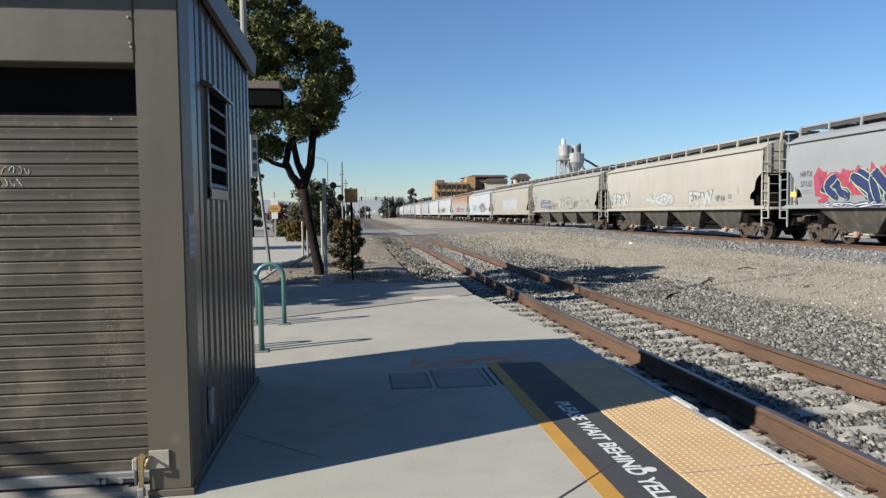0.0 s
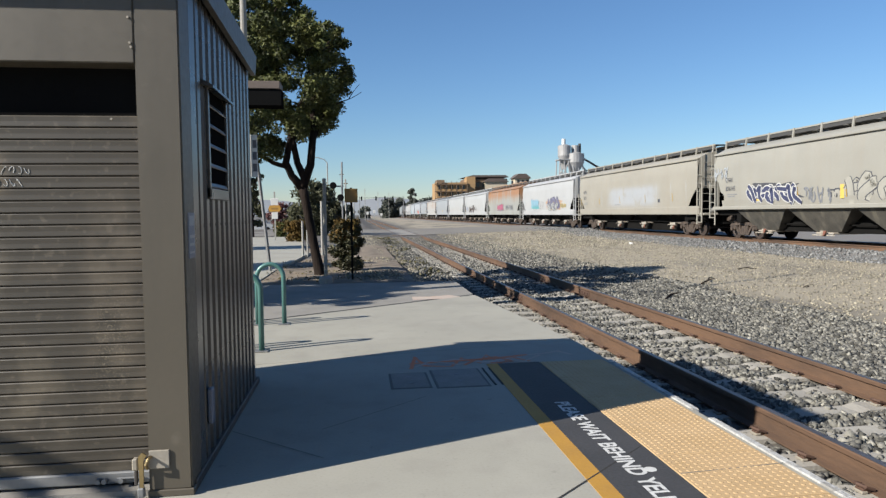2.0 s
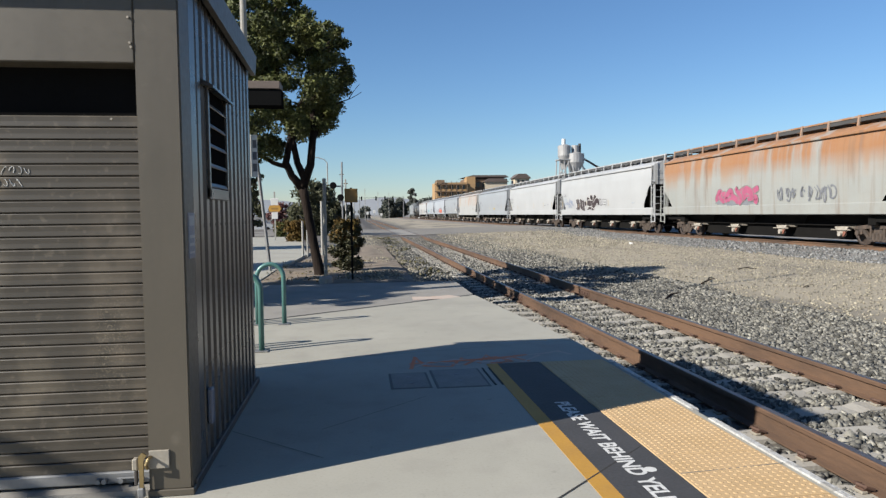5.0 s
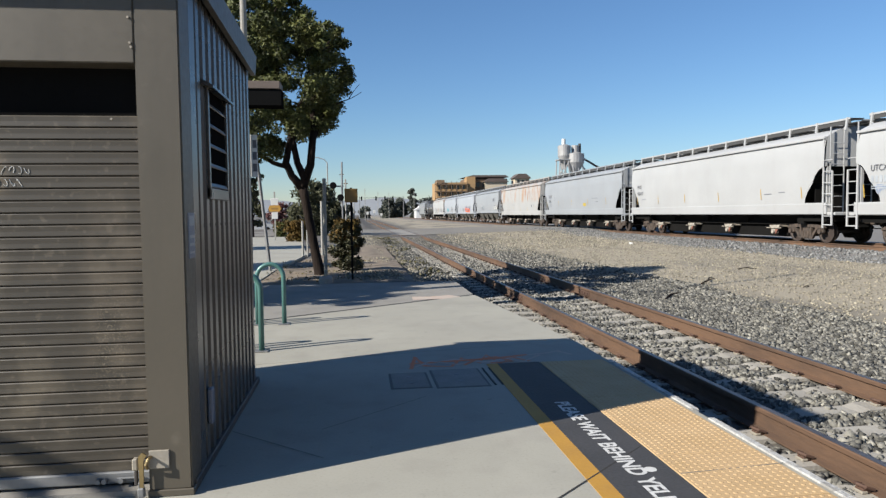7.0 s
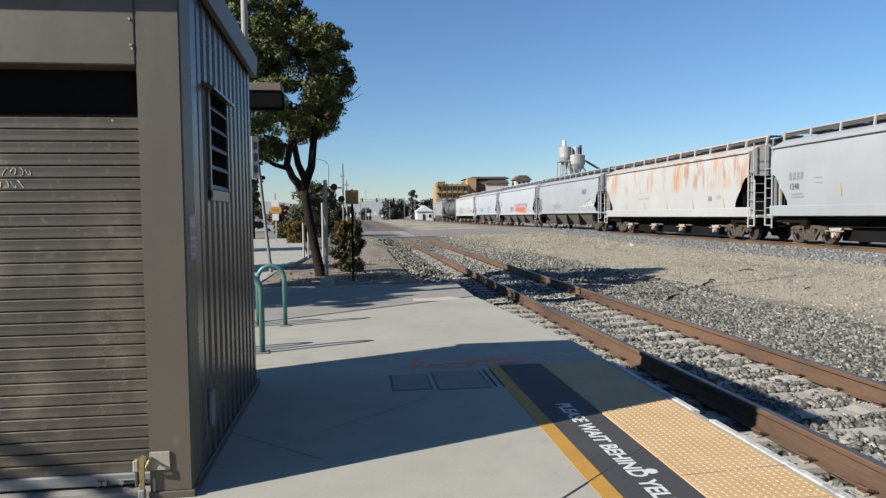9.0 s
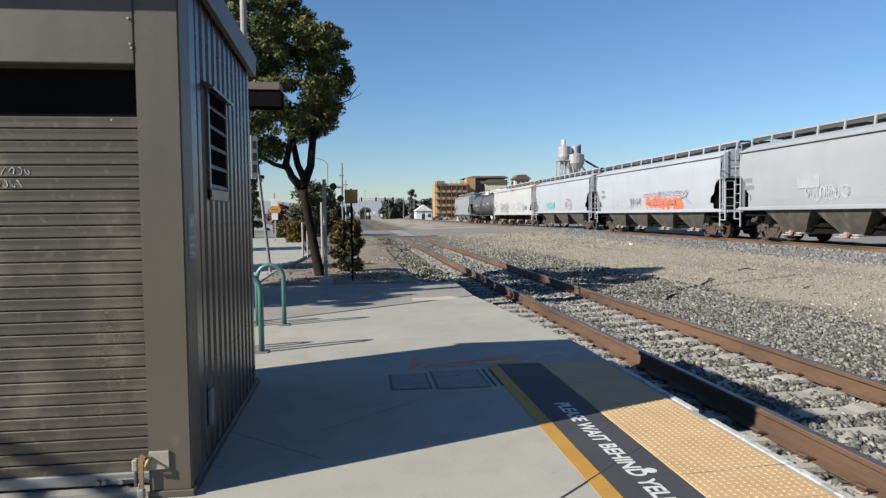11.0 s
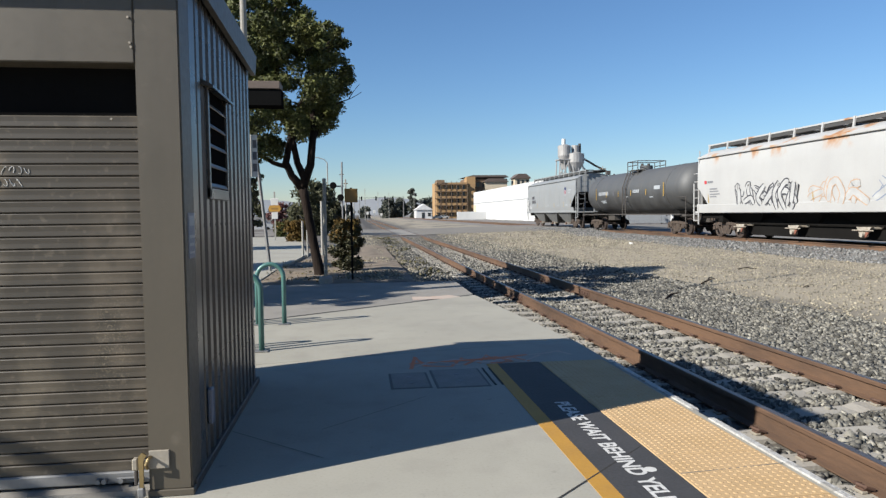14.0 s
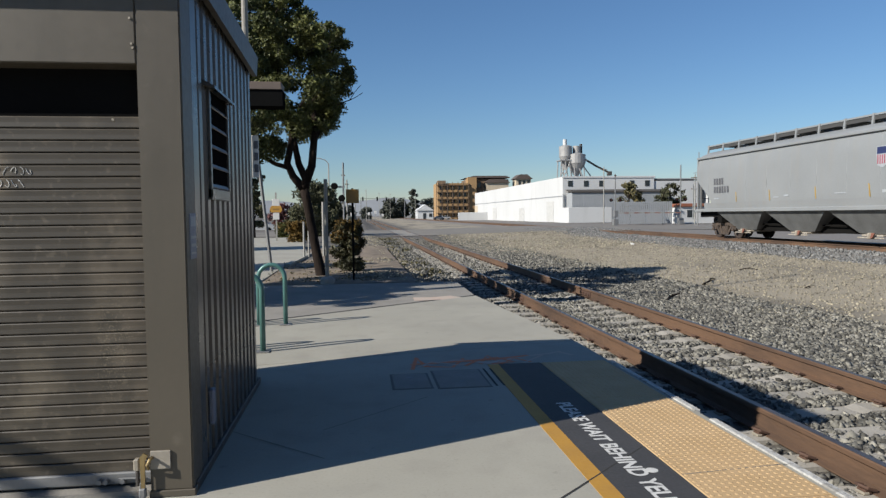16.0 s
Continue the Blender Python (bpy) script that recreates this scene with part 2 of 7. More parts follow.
def clumps(rng, centres, radii, count, size, squash=0.8):
    """Corners and faces of many small leaves scattered in balls round the centres."""
    c = np.asarray(centres, float)
    w = np.asarray(radii, float) ** 2
    pick = rng.choice(len(c), count, p=w / w.sum())
    d = rng.normal(size=(count, 3))
    d /= np.linalg.norm(d, axis=1)[:, None]
    r = np.asarray(radii)[pick] * rng.random(count) ** 0.45
    p = c[pick] + d * r[:, None] * (1, 1, squash)
    a = rng.normal(size=(count, 3))
    a /= np.linalg.norm(a, axis=1)[:, None]
    b = np.cross(a, rng.normal(size=(count, 3)))
    b /= np.linalg.norm(b, axis=1)[:, None]
    n = np.cross(a, b)
    s = size * (0.6 + 0.8 * rng.random(count))[:, None]
    v = np.stack([p - a * s, p - b * s * 0.42 + n * s * 0.12, p + a * s, p + b * s * 0.42 + n * s * 0.12], 1).reshape(-1, 3)
    f = np.arange(count * 4).reshape(-1, 4)
    return v, f


# ---- ground, platform, tracks ----
RAIL = -0.196          # top of the near rails
TRACK = 3.96           # middle of the near track
FAR_RAIL, FAR_TRACK = 0.058, 19.15


def lerp(x, table):
    for (x0, y0), (x1, y1) in zip(table, table[1:]):
        if x <= x1:
            return y0 + (y1 - y0) * max(0.0, min(1.0, (x - x0) / (x1 - x0)))
    return table[-1][1]


def level(x, y):
    near = lerp(x, ((1.9, -0.43), (2.4, -0.418), (5.6, -0.418), (6.6, -0.5), (9, -0.42), (14, -0.26), (16.6, -0.2), (17.2, -0.13), (21.2, -0.13), (23, -0.4), (40, -0.5)))
    left = lerp(x, ((0.9, -0.012), (2.3, -0.38), (2.6, near)))
    z = (near if x > 2.3 else -0.5) if y < 13.6 else (left if x < 2.6 else near)
    road = lerp(y, ((46, 0), (50, 1), (72, 1), (80, 0)))
    cross = lerp(x, ((-10, -0.1), (0, -0.21), (6, -0.21), (17, 0.03), (22, 0.03), (40, -0.3)))
    z = z * (1 - road) + cross * road
    bump = 0.05 * noise.noise((x * 0.35, y * 0.35, 0)) + 0.025 * noise.noise((x * 1.3, y * 1.3, 3))
    return z + bump * (0.15 if (17 < x < 21.5 or 2 < x < 6 or road > 0.5) else 1) * (1 if y >= 13.6 or x > 2.3 else 0)


def ground():
    xs = [-2500, -900, -300, -120, -60, -30, -20, -14] + [-10 + 0.5 * i for i in range(20)] + [0.25 * i for i in range(0, 100)] + [25 + i for i in range(20)] + [48, 55, 65, 80, 110, 160, 300, 900, 2500]
    ys = [-400, -100, -30, -10] + [-4 + 0.5 * i for i in range(35)] + [13.55, 13.65] + [14 + 0.5 * i for i in range(60)] + [44 + 1.5 * i for i in range(30)] + [92 + 5 * i for i in range(20)] + [200, 230, 270, 330, 450, 700, 1200, 2500, 4500]
    v = np.array([(x, y, level(x, y)) for y in ys for x in xs])
    n = len(xs)
    i = np.arange(len(v)).reshape(len(ys), n)
    f = np.stack([i[:-1, :-1], i[:-1, 1:], i[1:, 1:], i[1:, :-1]], -1).reshape(-1, 4)
    m = M["gravel"]
    overlay(m, (0.258, 0.225, 0.168), 0.35, (1, 0.35, 1), 0.30, 0.52, 0, 6.0, 8.5, 0.92)
    overlay(m, (0.152, 0.14, 0.128), 0.5, (1, 0.3, 1), 0.25, 0.35, 0, 15.0, 16.5, 1.0)
    g = mesh_np("ground", v, f, m)
    g.data.shade_smooth()
    tagged(g, "grey ballast gravel and tan dirt ground between the tracks", "ground", kind="structure")


def rails(name, x, z, y0, y1, side):
    """One rail of the usual section, its side towards the middle of the track given by side."""
    prof = [(-0.07, -0.186), (-0.07, -0.175), (-0.012, -0.158), (-0.009, -0.05), (-0.036, -0.038), (-0.037, -0.008), (-0.03, 0), (0.03, 0), (0.037, -0.008), (0.036, -0.038), (0.009, -0.05), (0.012, -0.158), (0.07, -0.175), (0.07, -0.186)]
    return prism(bmesh.new(), [(x + a, z + b) for a, b in prof], 1, y0, y1)


def near_track():
    tr = empty("near_track", "rusty brown railway track on pale concrete ties in ballast", "railway track", kind="structure")
    for s in (-1, 1):
        r = part("rail", rails("rail", TRACK + s * 0.755, RAIL, -6, 230, s), M["rail"], tr, "rust-brown steel rail")
        part("rail_head", bx(TRACK + s * 0.755 - 0.027, TRACK + s * 0.755 + 0.027, -6, 230, RAIL - 0.004, RAIL + 0.0015), M["rail_top"], r, "worn steel running surface")
    bm = bmesh.new()
    prism(bm, [(-1.3, -0.2), (-1.3, -0.02), (-1.22, 0), (-0.5, 0.0), (-0.4, -0.025), (0.4, -0.025), (0.5, 0), (1.22, 0), (1.3, -0.02), (1.3, -0.2)], 1, -0.12, 0.12)
    first = None
    clip = None
    for i in range(-13, 60):
        y = 3.751 - 2.22 + 0.556 * i
        mt = pose(TRACK, y, RAIL - 0.188, 0, 0, random.uniform(-0.6, 0.6))
        if first is None:
            first = part("tie", bm, M["tie"], tr)
            first.matrix_basis = mt
            cb = bmesh.new()
            for sx in (-1, 1):
                tube(cb, [(sx * 0.06, -0.05, 0.03), (sx * 0.12, -0.05, 0.05), (sx * 0.14, 0, 0.055), (sx * 0.12, 0.05, 0.045), (sx * 0.07, 0.05, 0.03)], 0.011, 6)
                box(cb, sx * 0.1 - 0.03, sx * 0.1 + 0.03, -0.035, 0.035, 0.0, 0.035, 0.006)
            clip = part("rail_clip", cb, M["clip"], first)
            clip.matrix_basis = pose(-0.755, 0, 0)
            same("rail_clip", clip, pose(0.755, 0, 0), first)
            pad = part("insulator", bx(-0.14, -0.095, -0.04, 0.04, 0.0, 0.02, 0.005), M["insulator"], first, "pale rail insulator")
            pad.matrix_basis = pose(-0.755, 0, 0)
            same("insulator", pad, pose(0.755, 0, 0), first)
        else:
            t = same("tie", first, mt, tr)
            for sx in (-1, 1):
                same("rail_clip", clip, pose(sx * 0.755, 0, 0), t)
                same("insulator", pad, pose(sx * 0.755, 0, 0), t)
    # joint bars with bolts on both rails
    for sx, y in ((-1, 13.1), (1, 13.5)):
        jb = bmesh.new()
        box(jb, TRACK + sx * 0.755 - 0.032, TRACK + sx * 0.755 + 0.032, y - 0.3, y + 0.3, RAIL - 0.15, RAIL - 0.05, 0.008)
        for k in range(4):
            box(jb, TRACK + sx * 0.755 - 0.055, TRACK + sx * 0.755 + 0.055, y - 0.24 + 0.16 * k - 0.02, y - 0.24 + 0.16 * k + 0.02, RAIL - 0.12, RAIL - 0.08, 0.005)
        part("joint_bar", jb, M["clip"], tr)


def far_track():
    tr = empty("main_track", "main railway track with rusty rails in grey ballast", "railway track", kind="structure")
    for s in (-1, 1):
        part("rail", rails("rail", FAR_TRACK + s * 0.755, FAR_RAIL, -60, 420, s), M["rail"], tr, "rust-brown steel rail")
    bm = bx(-1.3, 1.3, -0.12, 0.12, -0.2, 0, 0.02)
    first = part("tie", bm, M["tie"], tr)
    first.matrix_basis = pose(FAR_TRACK, 10, FAR_RAIL - 0.188)
    for i in range(1, 150):
        same("tie", first, pose(FAR_TRACK, 10 + 0.61 * i, FAR_RAIL - 0.188), tr)


def stones(name, rng, count, xr, yr, size, label, zoff=0.0, power=1.0, mat="stone"):
    """Loose broken stones over a stretch of ground, denser towards its near end."""
    x = rng.uniform(*xr, count)
    y = yr[0] + (yr[1] - yr[0]) * rng.random(count) ** power
    keep = (np.abs(np.abs(x - TRACK) - 0.755) > 0.09) & (np.abs(np.abs(x - FAR_TRACK) - 0.755) > 0.09)
    tie = (np.abs(((y - 1.531) / 0.556 + 0.5) % 1 - 0.5) * 0.556 < 0.13) & (np.abs(x - TRACK) < 1.32)
    keep &= ~(tie & (rng.random(count) < np.where(x < TRACK - 0.1, 0.45, 0.84)))
    x, y = x[keep], y[keep]
    n = len(x)
    z = np.array([level(a, b) for a, b in zip(x, y)])
    s = size * (0.55 + 0.9 * rng.random(n))
    base = np.array([(a, b, c) for a in (-1, 1) for b in (-1, 1) for c in (-1, 1)], float)
    quads = np.array(((0, 1, 3, 2), (4, 6, 7, 5), (0, 4, 5, 1), (2, 3, 7, 6), (0, 2, 6, 4), (1, 5, 7, 3)))
    v = base[None] * (0.45 + 0.4 * rng.random((n, 8, 1))) * (0.6 + 0.6 * rng.random((n, 1, 3)))
    q = rng.normal(size=(n, 4))
    q /= np.linalg.norm(q, axis=1)[:, None]
    w, a, b, c = q.T
    R = np.stack([1 - 2 * (b * b + c * c), 2 * (a * b - c * w), 2 * (a * c + b * w), 2 * (a * b + c * w), 1 - 2 * (a * a + c * c), 2 * (b * c - a * w), 2 * (a * c - b * w), 2 * (b * c + a * w), 1 - 2 * (a * a + b * b)], -1).reshape(n, 3, 3)
    v = np.einsum("nij,nkj->nki", R, v) * s[:, None, None]
    v += np.stack([x, y, z + zoff + s * 0.25], -1)[:, None]
    f = (quads[None] + 8 * np.arange(n)[:, None, None]).reshape(-1, 4)
    ob = mesh_np(name, v.reshape(-1, 3), f, M[mat])
    return tagged(ob, label, "gravel", kind="stuff")


def split(polys, p, q):
    """Cuts outlines along the line through p and q."""
    out = []
    for poly in polys:
        sides = ([], [])
        d = [(q[0] - p[0]) * (v[1] - p[1]) - (q[1] - p[1]) * (v[0] - p[0]) for v in poly]
        for i, v in enumerate(poly):
            j = (i + 1) % len(poly)
            if d[i] >= 0:
                sides[0].append(v)
            if d[i] <= 0:
                sides[1].append(v)
            if d[i] * d[j] < 0:
                k = d[i] / (d[i] - d[j])
                x = (v[0] + k * (poly[j][0] - v[0]), v[1] + k * (poly[j][1] - v[1]))
                sides[0].append(x)
                sides[1].append(x)
        out += [s for s in sides if len(s) > 2]
    return out


def slab(poly, z0, z1, gap=0.004):
    """A slab of an outline, drawn in by the half joint, its upper edge rounded off."""
    c = Vector((sum(p[0] for p in poly) / len(poly), sum(p[1] for p in poly) / len(poly)))
    def draw(g):
        return [(p[0] - g * (1 if p[0] > c.x else -1), p[1] - g * (1 if p[1] > c.y else -1)) for p in poly]
    bm = bmesh.new()
    a, b, t = ([bm.verts.new((*p, z)) for p in draw(g)] for g, z in ((gap, z0), (gap, z1 - 0.002), (gap + 0.002, z1)))
    n = len(poly)
    for lo, hi in ((a, b), (b, t)):
        for i in range(n):
            bm.faces.new((lo[i], lo[(i + 1) % n], hi[(i + 1) % n], hi[i]))
    bm.faces.new(t)
    bm.faces.new(a[::-1])
    return bm


EDGE = 2.336
M["edge_white"] = surf("chipped_white", (0.448, 0.44, 0.416), (0.288, 0.276, 0.256), 0.8, s1=14, s2=80, bump=0.5, grain=0.9)
overlay(M["edge_white"], (0.2, 0.188, 0.168), 9, (1, 1, 1), 0.55, 0.62, strength=0.8)


def platform():
    pf = empty("platform", "pale concrete station platform with saw-cut joints", "platform", kind="structure")
    main = [(-9.0, -6.0), (EDGE - 0.02, -6.0), (EDGE - 0.02, 6.9), (1.97, 11.2), (-9.0, 3.8)]
    polys = [main]
    for p, q in (((0.957, 3.095), (1.641, 3.715)), ((-9, 0.4), (3, 0.4)), ((-1.0, 6.35), (3, 7.1)), ((-3.2, -6), (-3.2, 10)), ((-9, -3), (3, -3))):
        polys = split(polys, p, q)
    for poly in polys:
        part("slab", slab(poly, -0.6, 0, 0.006), M["concrete"], pf)
    part("slab", slab([(-9.0, 3.92), (1.97, 11.32), (2.0, 13.68), (-2.0, 13.75), (-9.0, 13.4)], -0.6, -0.006), M["concrete_dark"], pf, "worn greyer concrete slab")
    part("bedding", slab([(-8.9, -5.9), (1.95, -5.9), (1.95, 11.1), (-8.9, 3.78)], -0.5, -0.003), M["dark_joint"], pf, "dark joint bedding")
    part("joint_filler", slab([(-8.9, 3.80), (1.96, 11.15), (1.96, 11.325), (-8.9, 3.999)], -0.4, -0.004), M["dark_joint"], pf, "dark open joint between the old and the new slab")
    # edge strip
    st = empty("edge_strip", "yellow tactile warning strip with domes along the platform edge", "tactile paving", kind="structure")
    tile = slab([(-0.303, -0.303), (0.303, -0.303), (0.303, 0.303), (-0.303, 0.303)], -0.02, 0.006, 0.0025)
    for i in range(14):
        for j in range(14):
            x, y = -0.279 + 0.043 * i, -0.279 + 0.043 * j
            a = [tile.verts.new((x + 0.0125 * math.cos(k), y + 0.0125 * math.sin(k), 0.006)) for k in np.arange(6) * math.pi / 3]
            b = [tile.verts.new((x + 0.0085 * math.cos(k), y + 0.0075 * math.sin(k), 0.0095)) for k in np.arange(6) * math.pi / 3]
            for k in range(6):
                tile.faces.new((a[k], a[(k + 1) % 6], b[(k + 1) % 6], b[k]))
            tile.faces.new(b)
    first = None
    for i in range(16):
        m = pose(1.651 + 0.305, 5.98 - 0.305 - 0.61 * i, 0.001)
        if first is None:
            first = part("tactile_tile", tile, M["tactile"], st)
            first.matrix_basis = m
        else:
            same("tactile_tile", first, m, st)
    part("yellow_line", bx(1.156, 1.2575, -4, 6.0, -0.002, 0.003), M["yellow_line"], st, "yellow painted line")
    part("black_band", bx(1.2585, 1.650, -4, 6.0, -0.002, 0.003), M["black_band"], st, "dark grey band with white words")
    e = bmesh.new()
    for y0, y1 in ((4.92, 5.95), (4.34, 4.9), (1.0, 4.14), (-4, 0.98)):
        box(e, 2.289, EDGE, y0, y1, -0.06, 0.010, 0.004)
    part("white_edge", e, M["edge_white"], st, "chipped white painted edge")
    for x0, y0, x1, y1 in ((1.157, 3.276, 1.65, 3.723), (0.62, 2.79, 1.155, 3.274), (-0.82, 4.39, -0.21, 3.81), (-0.24, 4.33, 0.50, 5.00)):
        jb = bmesh.new()
        d = Vector((y0 - y1, x1 - x0)).normalized() * (0.005 if x1 > 1 else 0.003)
        jb.faces.new([jb.verts.new((x, y, 0.0036)) for x, y in ((x0 - d.x, y0 - d.y), (x1 - d.x, y1 - d.y), (x1 + d.x, y1 + d.y), (x0 + d.x, y0 + d.y))])
        part("joint", jb, M["dark_joint"] if x1 > 1 else M["faint_joint"], st)
    cr = bmesh.new()
    cr.faces.new([cr.verts.new((x, y, 0.0078)) for x, y in ((1.66, 3.268), (2.28, 3.322), (2.28, 3.330), (1.66, 3.275))])
    part("crack", cr, M["faint_joint"], st, "hairline crack across the tactile tiles")
    letters("words", "PLEASE WAIT BEHIND YELLOW LINE", 0.142, M["white"], pose(1.405, 4.685, 0.0042, 0, 0, -90), st, "white painted words", stretch=1.0, bold=0.0042)
    part("dot", tube(bmesh.new(), [(1.535, 3.36, -0.001), (1.535, 3.36, 0.0045)], 0.034, 14), M["white"], st)


# ---- the freight train ----
SPEED = 17.258
TRAIN = []
PAINT = {}


def paint(name, c, dirt=0.35, rust=None, rough=0.5):
    """Car paint with dirt streaks running down, and rust where there is any."""
    m = surf("car_" + name, c, tuple(v * 0.88 for v in c), rough, s1=0.5, s2=20, bump=0.03, bsize=8)
    overlay(m, (0.24, 0.2, 0.152), 1.0, (1, 3.5, 0.25), 0.5, 0.8, strength=dirt)
    overlay(m, (0.176, 0.144, 0.112), 2.5, (1, 1, 1), 0.45, 0.8, 2, 2.3, 1.0, dirt)
    if rust:
        for low, high, z0, z1, col in rust:
            overlay(m, col, 0.9, (1, 1.2, 0.16), low, high, 2, z0, z1, 0.85)
            overlay(m, tuple(v * 0.8 for v in col), 1.5, (1, 2.2, 0.1), low + 0.04, high + 0.06, 2, z0, z1, 0.6)
    PAINT[name] = m


paint("grey", (0.218, 0.226, 0.23), 0.2)
paint("light_grey", (0.262, 0.272, 0.284), 0.15)
paint("cream", (0.314, 0.294, 0.25), 0.3)
paint("tan", (0.262, 0.25, 0.216), 0.25)
paint("beige", (0.27, 0.25, 0.208), 0.3)
def cloud(m, colour, y0, y1, z0, z1, dy, dz, strength, along=1, placed=False, size=1.3, low=0.2, high=0.5):
    """A soft-edged coat of another colour on an upright side that runs along an axis."""
    n, l = m.node_tree.nodes, m.node_tree.links
    b = n["Principled BSDF"]
    old = b.inputs["Base Color"].links[0].from_socket
    tc, sp, ns = n.new("ShaderNodeTexCoord"), n.new("ShaderNodeSeparateXYZ"), n.new("ShaderNodeTexNoise")
    ns.inputs["Scale"].default_value = size
    spot = n.new("ShaderNodeNewGeometry").outputs["Position"] if placed else tc.outputs["Object"]
    l.new(spot, sp.inputs[0])
    l.new(spot, ns.inputs["Vector"])
    fac = None
    for axis, a, c in ((along, y0 - dy, y0 + dy), (along, y1 + dy, y1 - dy), (2, z0 - dz, z0 + dz), (2, z1 + dz, z1 - dz), (None, low, high)):
        mr = n.new("ShaderNodeMapRange")
        mr.interpolation_type = "SMOOTHSTEP"
        mr.inputs[1].default_value, mr.inputs[2].default_value = min(a, c), max(a, c)
        mr.inputs[3].default_value, mr.inputs[4].default_value = (0, 1) if a < c else (1, 0)
        l.new(ns.outputs["Fac"] if axis is None else sp.outputs[axis], mr.inputs[0])
        if fac is None:
            fac = mr.outputs[0]
        else:
            mu = n.new("ShaderNodeMath")
            mu.operation = "MULTIPLY"
            l.new(fac, mu.inputs[0])
            l.new(mr.outputs[0], mu.inputs[1])
            fac = mu.outputs[0]
    mu = n.new("ShaderNodeMath")
    mu.operation = "MULTIPLY"
    mu.inputs[1].default_value = strength
    l.new(fac, mu.inputs[0])
    mix = n.new("ShaderNodeMix")
    mix.data_type = "RGBA"
    l.new(mu.outputs[0], mix.inputs["Factor"])
    l.new(old, mix.inputs["A"])
    mix.inputs["B"].default_value = (*colour, 1)
    l.new(mix.outputs["Result"], b.inputs["Base Color"])



paint("white", (0.345, 0.344, 0.34), 0.09)
paint("off_white", (0.318, 0.330, 0.352), 0.15)
paint("rust_grey", (0.262, 0.265, 0.245), 0.3)
for low, z0, z1, col, k in ((0.30, 2.9, 3.5, (0.25, 0.108, 0.036), 0.95), (0.42, 2.35, 3.0, (0.26, 0.15, 0.08), 0.6)):
    overlay(PAINT["rust_grey"], col, 1.0, (1, 1.7, 0.05), low, low + 0.2, 2, z0, z1, k)
overlay(PAINT["rust_grey"], (0.14, 0.09, 0.06), 1.5, (1, 2.5, 0.2), 0.55, 0.7, strength=0.5)
paint("rust_white", (0.338, 0.333, 0.322), 0.1)
for low, size, k, col in ((0.50, 0.8, 0.75, (0.33, 0.19, 0.095)), (0.52, 1.7, 0.7, (0.27, 0.12, 0.045))):
    overlay(PAINT["rust_white"], col, size, (1, 1.1, 0.4), low, low + 0.11, 2, 2.35, 2.75, k)
overlay(PAINT["rust_white"], (0.33, 0.325, 0.31), 2.0, (1, 3.0, 0.15), 0.5, 0.6, 2, 2.3, 2.9, 0.8)
paint("light_rust", (0.365, 0.362, 0.354), 0.07)
for low, k, col in ((0.56, 0.85, (0.34, 0.20, 0.10)), (0.61, 0.8, (0.26, 0.12, 0.05))):
    overlay(PAINT["light_rust"], col, 1.2, (1, 0.8, 0.5), low, low + 0.06, 2, 3.5, 3.95, k)
cloud(PAINT["beige"], (0.296, 0.312, 0.336), -4.4, 3.0, 1.72, 2.85, 0.9, 0.28, 0.75)
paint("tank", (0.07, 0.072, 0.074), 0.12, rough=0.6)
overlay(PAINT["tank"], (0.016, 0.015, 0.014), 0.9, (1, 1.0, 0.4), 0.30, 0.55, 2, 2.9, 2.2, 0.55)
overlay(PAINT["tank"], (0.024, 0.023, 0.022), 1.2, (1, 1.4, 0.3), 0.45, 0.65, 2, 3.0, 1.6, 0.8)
M["truck"] = surf("truck_iron", (0.082, 0.058, 0.042), (0.028, 0.022, 0.018), 0.85, s1=6, s2=40, bump=0.3)
M["wheel"] = surf("wheel_steel", (0.04, 0.026, 0.019), (0.02, 0.015, 0.013), 0.75, s1=8)
M["grating"] = shade("walkway_grating", (0.052, 0.05, 0.048), 0.7, 0.1)
M["bay_dirt"] = surf("dirty_bay", (0.078, 0.07, 0.055), (0.03, 0.027, 0.023), 0.85, s1=2, s2=20)
overlay(M["bay_dirt"], (0.17, 0.15, 0.11), 1.6, (1, 1.5, 0.5), 0.52, 0.7, strength=0.6)
M["gate"] = surf("gate_iron", (0.36, 0.335, 0.285), (0.17, 0.13, 0.095), 0.8, s1=7, s2=40)
M["bay_grey"] = surf("grey_bay", (0.13, 0.132, 0.13), (0.075, 0.075, 0.073), 0.7, s1=1.5, s2=20)
M["rust_red"] = surf("rust_red", (0.20, 0.075, 0.045), (0.12, 0.05, 0.035), 0.8, s1=9)
# near-black for grime, with the deep shade under the cars painted in
M["void"] = shade("underframe_grime_shade", (0.009, 0.0085, 0.008), 0.95, spec=0.05)
M["letter"] = shade("letter_grey", (0.08, 0.08, 0.088), 0.6)
M["reflector"] = shade("yellow_reflector", (0.336, 0.216, 0.032), 0.4)
